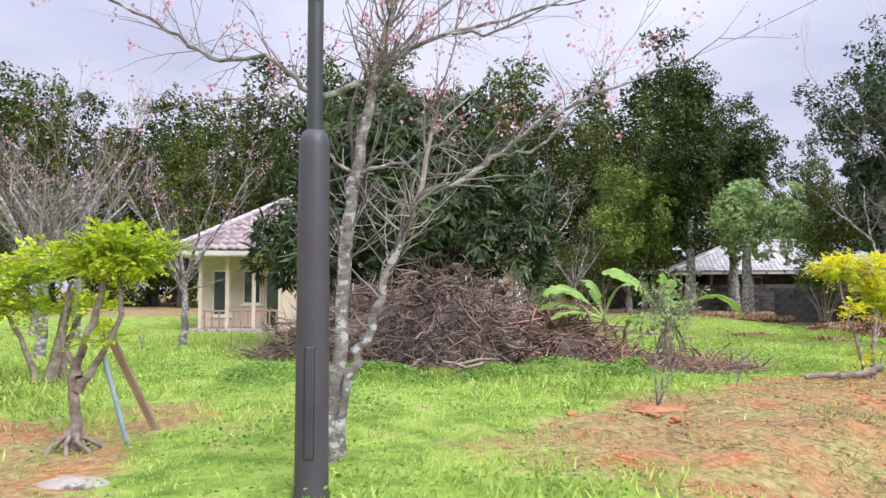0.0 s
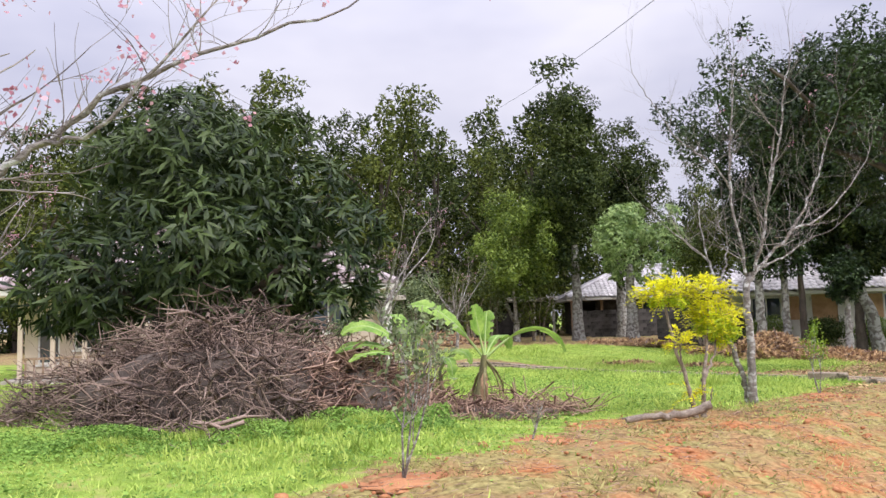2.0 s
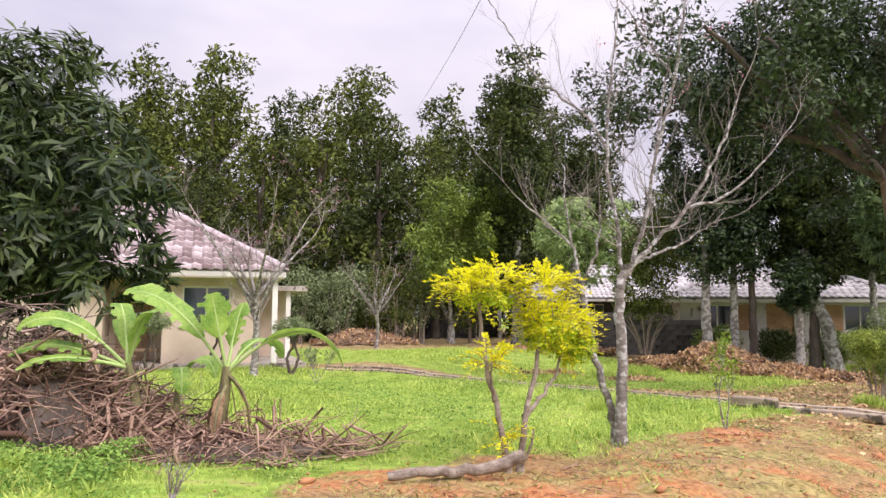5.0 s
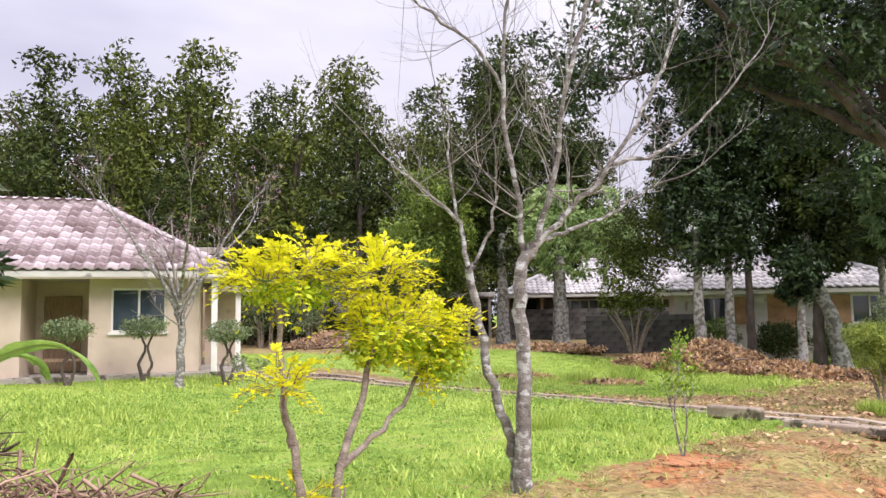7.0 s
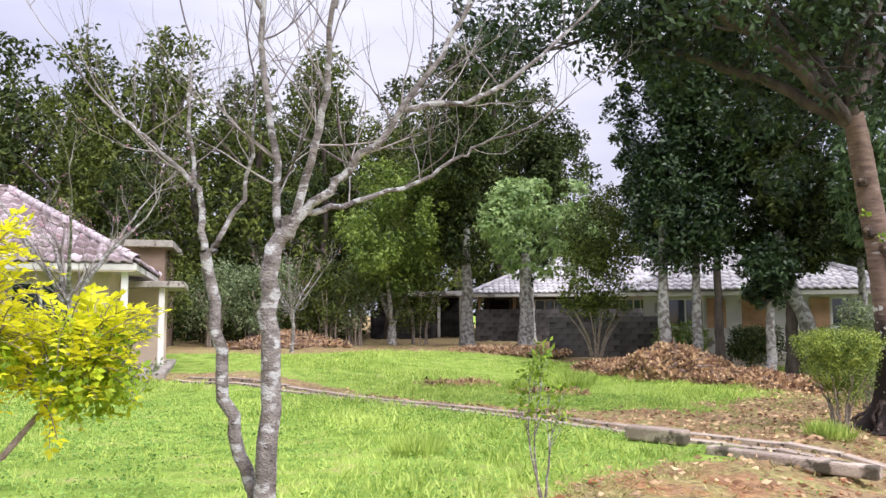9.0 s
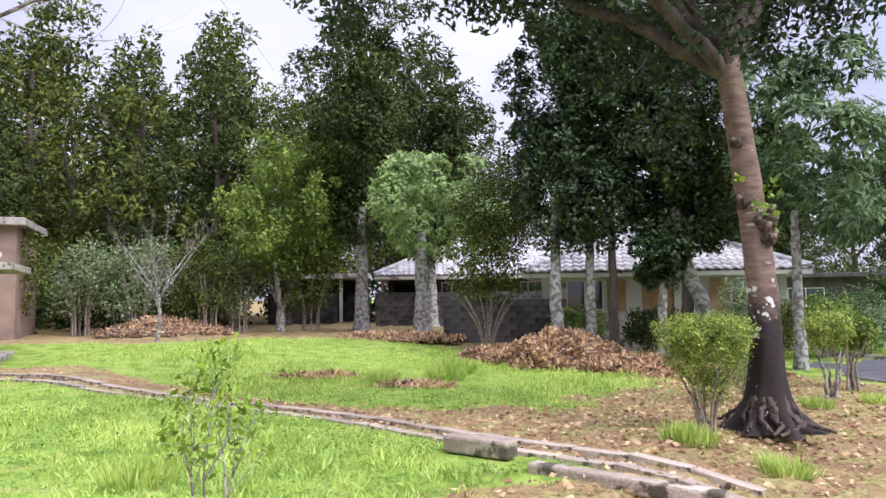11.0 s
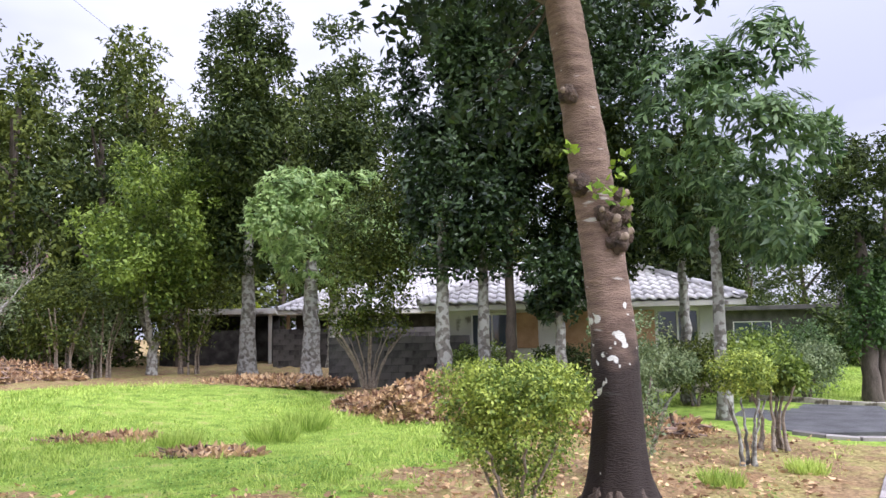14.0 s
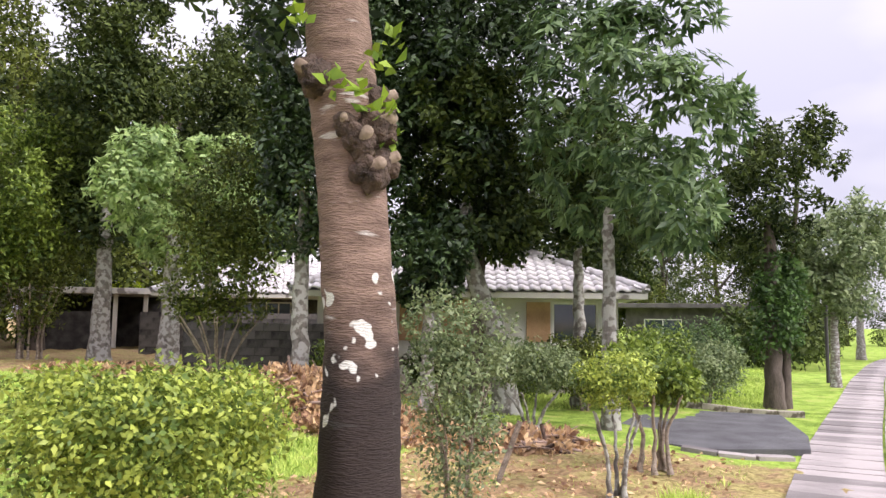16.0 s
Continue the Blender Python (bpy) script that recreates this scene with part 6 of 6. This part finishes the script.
# ---- kerb gutter, logs, pavement, driveway ----
def laid(name, label, pts, w, h, seg, material, category, dz=0.0, lift=0.0):
    """Blocks laid end to end along a line on the ground."""
    t = thing(name, label, category, (0, 0, 0), kind="structure")
    q = bend([(*p, 0) for p in pts], 24)
    dist = np.concatenate([[0], np.cumsum(np.linalg.norm(np.diff(q, axis=0), axis=1))])
    rng = np.random.default_rng(7)
    me = None
    for k in range(int(dist[-1] / seg)):
        s0, s1 = k * seg, (k + 1) * seg - 0.008
        a = np.array([np.interp(s0, dist, q[:, i]) for i in (0, 1)])
        b = np.array([np.interp(s1, dist, q[:, i]) for i in (0, 1)])
        c = (a + b) / 2
        if me is None:
            bm = box(-seg / 2 + 0.004, -w / 2, -0.15, seg / 2 - 0.004, w / 2, h, 0.008)
            me = bpy.data.meshes.new("kerb_block")
            bm.to_mesh(me)
            bm.free()
            me.materials.append(material)
        o = part("kerb_block", me, None, t)
        za, zb = float(height(*a)), float(height(*b))
        o.matrix_basis = pose(c[0], c[1], (za + zb) / 2 + dz + rng.normal(0, 0.006), 0, -math.degrees(math.atan2(zb - za, seg)) + rng.normal(0, 0.5), math.degrees(math.atan2(b[1] - a[1], b[0] - a[0])) + rng.normal(0, 0.6))
    return t


laid("kerb_outer", "weathered concrete gutter edge beside the lawn", KERB, 0.14, 0.045, 0.6, M_KERB, "kerb")
laid("kerb_inner", "weathered concrete gutter edge along bare soil", [(x + 0.27, y + 0.27) for x, y in KERB], 0.14, 0.065, 0.6, M_KERB, "kerb")


def beam(x, y, z, length, w, h, turn, pitch=0.0):
    t = thing("concrete_beam", "loose weathered concrete beam lying on the grass", "beam", (x, y, z), turn)
    b = part("beam", box(-length / 2, -w / 2, 0, length / 2, w / 2, h, 0.025), M_KERB, t)
    b.matrix_basis = pose(0, 0, 0, 0, pitch, 0)


beam(11.55, 16.4, 0.17, 0.75, 0.2, 0.17, -48)
beam(12.35, 15.0, 0.12, 1.7, 0.16, 0.13, -52)


LINE = [(-6, -5.6), (4.6, 4.4), (14.6, 13.9), (22.0, 20.8), (31, 28.2), (39.4, 35.0), (52, 44.5), (70, 56)]


def pavement():
    t = thing("pavement", "pavement of uneven grey concrete planks", "pavement", kind="structure")
    q = bend([(*p, 0) for p in LINE], 30)
    dist = np.concatenate([[0], np.cumsum(np.linalg.norm(np.diff(q, axis=0), axis=1))])
    rng = np.random.default_rng(8)
    bm = box(-0.19, -0.5, -0.12, 0.19, 0.5, 0.03, 0.006)
    me = bpy.data.meshes.new("slab")
    bm.to_mesh(me)
    bm.free()
    me.materials.append(M_SLAB)
    for k in range(290):
        s = 8.0 + k * 0.39 if k else 7.6
        if s > dist[-1] - 0.5:
            break
        a = [np.interp(s, dist, q[:, i]) for i in (0, 1)]
        b = [np.interp(s + 0.2, dist, q[:, i]) for i in (0, 1)]
        n = np.array([-(b[1] - a[1]), b[0] - a[0]]) / 0.2
        c = np.array(a) - n * 0.12
        o = part("slab", me, None, t)
        o.matrix_basis = pose(c[0], c[1], float(height(*a)) + rng.normal(0, 0.005), rng.normal(0, 0.5), rng.normal(0, 0.5), math.degrees(math.atan2(b[1] - a[1], b[0] - a[0])) + rng.normal(0, 0.4))
    # kerb and carriageway beyond it
    nrm = np.gradient(q[:, :2], axis=0)
    nrm = np.stack([nrm[:, 1], -nrm[:, 0]], 1) / np.linalg.norm(nrm, axis=1)[:, None]

    def strip(o0, o1, z0, name, label, material, category):
        v, f = [], []
        for i in range(len(q)):
            z = float(height(q[i, 0], q[i, 1])) + z0
            for o, zz in ((o0, z - 0.2), (o0, z), (o1, z), (o1, z - 0.2)):
                v.append((q[i, 0] + nrm[i, 0] * o, q[i, 1] + nrm[i, 1] * o, zz))
        for i in range(len(q) - 1):
            for j in range(3):
                f.append((i * 4 + j, i * 4 + j + 1, i * 4 + j + 5, i * 4 + j + 4))
        tagged(part(name, mesh_of(name, v, f, material), None), label, category, kind="structure")

    strip(0.66, 0.8, 0.05, "road_kerb", "pale concrete road kerb beside the pavement", M_CONC, "kerb")
    strip(0.81, 6.0, -0.03 + 0.06, "road", "grey asphalt road beyond the pavement", M_ASPH, "road")


pavement()


def slab_poly(name, label, pts, z, thick, material, category):
    bm = bmesh.new()
    top = [bm.verts.new((x, y, z)) for x, y in pts]
    bot = [bm.verts.new((x, y, z - thick)) for x, y in pts]
    bm.faces.new(top)
    bm.faces.new(bot[::-1])
    n = len(pts)
    for i in range(n):
        bm.faces.new((top[i], bot[i], bot[(i + 1) % n], top[(i + 1) % n]))
    bmesh.ops.recalc_face_normals(bm, faces=bm.faces)
    tagged(part(name, bm, material), label, category, kind="structure")


slab_poly("driveway", "dark asphalt driveway with scattered pale flecks", [(21.9, 22.6), (20.9, 24.2), (24.2, 27.4), (26.0, 25.6), (24.2, 23.2), (23.2, 22.2)], -0.1, 0.3, M_ASPH, "driveway")
laid("driveway_kerb", "concrete edging along the asphalt driveway", [(21.5, 22.9), (22.2, 22.2), (23.0, 21.9)], 0.22, 0.06, 0.5, M_SLAB, "kerb")
laid("verge_kerb", "low stone edging below the grass verge", [(24.4, 27.6), (25.6, 26.6), (26.9, 25.6)], 0.2, 0.12, 0.5, M_CONC, "kerb")


stick("dead_stake", "pale weathered stake leaning in the soil", (17.75, 21.1, -0.05), (18.0, 21.05, 0.62), 0.03, M_PLAINBARK, "stake")
stick("utility_post", "slim grey steel post beside the pavement", (35.2, 32.9, -0.2), (35.2, 32.9, 4.2), 0.06, M_STEEL, "post")

# ---- far sheds ----
ob = thing("outbuilding", "brown flat-roofed outbuilding behind the cream house", "building", (-3.9, 35.5, 0.3), 8)
part("wall", box(0, 0, -0.1, 5.0, 4.0, 3.9), M_OUTB, ob)
part("flat_roof", box(-0.3, -0.4, 3.9, 5.3, 4.3, 4.15, 0.02), M_CONC, ob)
window(ob, 1.0, 2.0, 2.6, 3.5, -0.12, M_WOOD)
cp = thing("carport", "low dark carport with block walls and flat roof", "carport", (8.9, 47.0, 0.45), -8)
part("roof", box(-0.3, -0.3, 2.2, 5.0, 4.0, 2.45, 0.02), M_WALLGREY, cp)
part("wall", box(0, 0, -0.1, 3.4, 0.2, 1.5), M_BLOCK, cp)
part("wall", box(0, 3.4, -0.1, 4.8, 3.6, 2.2), M_BLOCK, cp)
for x in (0.0, 3.5, 4.65):
    part("post", box(x, 0.25 if x < 1 else 0.0, 0, x + 0.15, 0.4 if x < 1 else 0.15, 2.2), M_WALLGREY, cp)
fh = thing("far_house", "dark grey house with a low roof behind gardens", "house", (38.5, 49.5, -0.1), -38)
part("wall", box(0, 0, -0.3, 7.5, 5, 2.7), M_BLOCK, fh)
part("roof", box(-0.5, -0.6, 2.7, 8.0, 5.5, 2.95, 0.03), M_BLOCK, fh)
window(fh, 1.0, 3.0, 1.0, 2.1, -0.12, M_WHITE)

wire = thing("power_line", "thin black overhead power line", "cable", (0, 0, 0))
wq = bend([(5.2, -10.0, 6.1), (6.6, 10.0, 6.4), (9.1, 53.2, 15.0)], 12)
part("cable", mesh_of("cable", *tubes([(wq, np.full(len(wq), 0.006))], 6), M_STEELDK), None, wire)


# ---- grass, weeds and fallen leaves ----
def scatter(n, box4, rng, dens):
    x, y = rng.uniform(box4[0], box4[2], n), rng.uniform(box4[1], box4[3], n)
    keep = rng.uniform(size=n) < dens(x, y)
    return x[keep], y[keep]


def grass():
    rng = np.random.default_rng(401)
    kx, ky = 2.2, 1.7

    def dens(x, y):
        u, v = uv(x, y)
        s = soil(x, y)
        tuft = 0.5 + 0.5 * np.sin(kx * x + np.sin(1.3 * y)) * np.sin(ky * y + np.sin(1.9 * x))
        d = np.clip(11.0 / np.maximum(v + 1.5, 4), 0.22, 1.0)
        house = (x < 3.9) & (x > -8.5) & (y > 23.8 + 0.176 * (x + 8.0))
        kerb = np.abs((y - np.interp(x, KX, KY)) * 0.72 - 0.15) < 0.12 + 0.18 * smooth(8.0, 11.0, x)
        kerb &= (x > 3.5) & (x < 13.6)
        kerb |= (np.hypot(x - 11.6, y - 16.2) < 0.55) | (np.hypot(x - 12.35, y - 14.9) < 0.9)
        drive = (x > 20.8) & (x < 26.2) & (y > 21.8) & (y < 27.5)
        return np.where((v < 0.75) | house | kerb | drive, 0, d * np.clip(1.15 - 1.3 * s, 0.05 + 0.16 * (np.sin(2.3 * x + 1.1 * y) * np.sin(1.9 * y - 0.7 * x) > 0.25), 1) * (0.55 + 0.45 * tuft))

    x, y = scatter(1000000, (-11, 2.5, 40, 38), rng, dens)
    n = len(x)
    pos = np.stack([x, y, height(x, y) - 0.01], 1)
    lump = np.sin(5.1 * x + 2 * np.sin(2.3 * y)) * np.sin(6.3 * y + 2 * np.sin(1.9 * x)) + 0.6 * np.sin(11.0 * x + 3 * y) * np.sin(9.0 * y - 4 * x)
    tall = 0.045 + 0.06 * (0.5 + 0.5 * np.sin(0.9 * x + 1.2 * np.sin(0.7 * y))) * (1 + 0.6 * lump) + 0.03 * np.clip(lump, 0, 2) + 0.05 * (rng.uniform(size=n) < 0.02)
    tall = tall * (1 - 0.5 * soil(x, y))
    way = np.stack([rng.normal(0, 0.55, n), rng.normal(0, 0.55, n), np.ones(n)], 1)
    v, f = leaves(pos, way, np.clip(tall, 0.03, 0.2), 0.14, 0.12, rng)
    tagged(part("grass", mesh_of("grass", v, f, M_GRASS), None), "short bright green grass with broad weeds", "grass", kind="stuff")
    # broad-leaved weeds in the turf
    x, y = scatter(240000, (-6, 3.0, 18, 22), rng, lambda a, b: dens(a, b) * np.clip(0.5 + np.sin(3.1 * a + 2 * np.sin(2.2 * b)) * np.sin(2.7 * b + 1.5 * np.sin(1.7 * a)), 0.1, 1))
    n = len(x)
    pos = np.stack([x, y, height(x, y) + rng.uniform(0.01, 0.1, n)], 1)
    way = np.stack([rng.normal(0, 1, n), rng.normal(0, 1, n), np.full(n, 0.25)], 1)
    v, f = leaves(pos, way, 0.036, 0.75, 0.1, rng, np.stack([rng.normal(0, 0.4, n), rng.normal(0, 0.4, n), np.ones(n)], 1))
    tagged(part("weeds", mesh_of("weeds", v, f, M_WEED), None), "small broad-leaved green weeds among the grass", "weeds", kind="stuff")
    # a bank of taller leafy weeds in front of the brush heap
    x, y = scatter(52000, (-2.8, 8.6, 2.9, 11.4), rng, lambda a, b: smooth(1.25, 0.2, np.abs(b - 10.25 - 0.16 * a)) * np.clip(0.55 + np.sin(4.3 * a + 1.5 * np.sin(3 * b)) * np.sin(5.1 * b + a), 0.15, 1))
    n = len(x)
    rise = 0.05 + 0.17 * smooth(1.1, 0.0, np.abs(y - 10.35 - 0.16 * x)) * (0.6 + 0.4 * np.sin(4.3 * x + 1.5 * np.sin(3 * y)))
    pos = np.stack([x, y, height(x, y) + rise * rng.uniform(0.1, 1.0, n) ** 0.6], 1)
    way = np.stack([rng.normal(0, 1, n), rng.normal(0, 1, n), np.full(n, 0.35)], 1)
    v, f = leaves(pos, way, 0.042, 0.55, 0.1, rng, np.stack([rng.normal(0, 0.5, n), rng.normal(-0.2, 0.5, n), np.ones(n)], 1))
    tagged(part("leafy_weeds", mesh_of("leafy_weeds", v, f, M_WEED), None), "taller bright green leafy weeds beside the brush heap", "weeds", kind="stuff")
    # dry grass and moss on the bank
    x, y = scatter(150000, (0, 3.5, 15, 16), rng, lambda a, b: soil(a, b) * np.clip(0.15 + 1.2 * np.sin(1.7 * a + 1.2 * np.sin(1.1 * b)) * np.sin(2.1 * b + 0.8 * np.sin(2.7 * a)), 0.02, 0.8) * (uv(a, b)[1] > 0.8))
    n = len(x)
    pos = np.stack([x, y, height(x, y) - 0.005], 1)
    way = np.stack([rng.normal(0, 0.9, n), rng.normal(0, 0.9, n), np.full(n, 0.6)], 1)
    v, f = leaves(pos, way, rng.uniform(0.03, 0.085, n), 0.16, 0.12, rng)
    tagged(part("dry_grass", mesh_of("dry_grass", v, f, M_DRYGRASS), None), "thin olive and straw-coloured grass on the clay bank", "grass", kind="stuff")
    # tall tufts
    for k, (tx, ty, s) in enumerate(((13.0, 24.6, 1.0), (13.6, 26.2, 1.1), (11.6, 24.0, 0.8), (14.3, 15.6, 0.6), (8.6, 15.6, 0.7), (1.2, 10.2, 0.5), (0.0, 10.0, 0.5), (-0.8, 9.9, 0.45), (1.9, 10.6, 0.5), (0.6, 10.3, 0.55), (13.9, 16.6, 0.7), (17.6, 19.3, 0.6), (19.3, 20.0, 0.6))):
        m = 420
        a, r = rng.uniform(0, 6.28, m), 0.38 * s * np.sqrt(rng.uniform(size=m))
        px, py = tx + np.cos(a) * r, ty + np.sin(a) * r
        pos = np.stack([px, py, height(px, py) - 0.01], 1)
        way = np.stack([np.cos(a) * r * 1.2 + rng.normal(0, 0.25, m), np.sin(a) * r * 1.2 + rng.normal(0, 0.25, m), np.ones(m)], 1)
        v, f = leaves(pos, way, 0.3 * s, 0.07, 0.12, rng)
        tagged(part("grass_tuft", mesh_of("grass_tuft", v, f, M_GRASS), None), "tall tuft of bright green grass", "grass", "grass tufts")
    # fallen leaves on bare soil
    x, y = scatter(26000, (3, 12, 25, 27), rng, lambda a, b: soil(a, b) * np.clip(1.4 - np.hypot(a - 15, b - 19) / 6.5, 0.06, 1) * (uv(a, b)[1] > 0.8))
    n = len(x)
    pos = np.stack([x, y, height(x, y) + 0.035], 1)
    way = np.stack([rng.normal(0, 1, n), rng.normal(0, 1, n), rng.normal(0, 0.15, n)], 1)
    v, f = leaves(pos, way, 0.085, 0.5, 0.12, rng)
    tagged(part("fallen_leaves", mesh_of("fallen_leaves", v, f, M_DRYLEAF), None), "scattered tan fallen leaves on bare soil", "leaves", kind="stuff")
    # clods and crumbs of clay on the bank
    x, y = scatter(7000, (1, 4, 14, 14.5), rng, lambda a, b: soil(a, b) * np.clip(0.25 + np.sin(1.9 * a + 0.7 * b) * np.sin(2.3 * b - a), 0.04, 1) * (uv(a, b)[1] > 0.85))
    seed_ball = bmesh.new()
    bmesh.ops.create_icosphere(seed_ball, subdivisions=1, radius=1)
    cv = np.array([q.co[:] for q in seed_ball.verts])
    cf = np.array([[q.index for q in p.verts] for p in seed_ball.faces])
    seed_ball.free()
    n = len(x)
    r = rng.uniform(0.008, 0.022, n) * (1 + 1.6 * (rng.uniform(size=n) < 0.06))
    v = np.stack([x, y, height(x, y) + 0.008], 1)[:, None, :] + cv[None] * r[:, None, None] * rng.uniform(0.6, 1.3, (n, len(cv), 1)) * np.array([1.2, 1.2, 0.7])
    f = (np.arange(n)[:, None, None] * len(cv) + cf[None]).reshape(-1, 3)
    tagged(part("clay_clods", mesh_of("clay_clods", v.reshape(-1, 3), f, M_CLAY), None), "loose crumbs and clods of red clay", "soil", kind="stuff")
    # dead straw and twigs on the bank
    x, y = scatter(14000, (0, 4, 14, 14), rng, lambda a, b: soil(a, b) * 0.6 * (uv(a, b)[1] > 0.9))
    lines = []
    for px, py in zip(x, y):
        a, L = rng.uniform(0, 6.28), rng.uniform(0.04, 0.16)
        z = float(height(px, py)) + 0.02
        lines.append((np.array([[px, py, z], [px + math.cos(a) * L, py + math.sin(a) * L, z + rng.uniform(0, 0.03)]]), np.array([0.003, 0.002])))
    tagged(part("straw_litter", mesh_of("straw_litter", *tubes(lines, 3), M_STRAW), None), "dry straw and twig litter on the clay bank", "litter", kind="stuff")


grass()
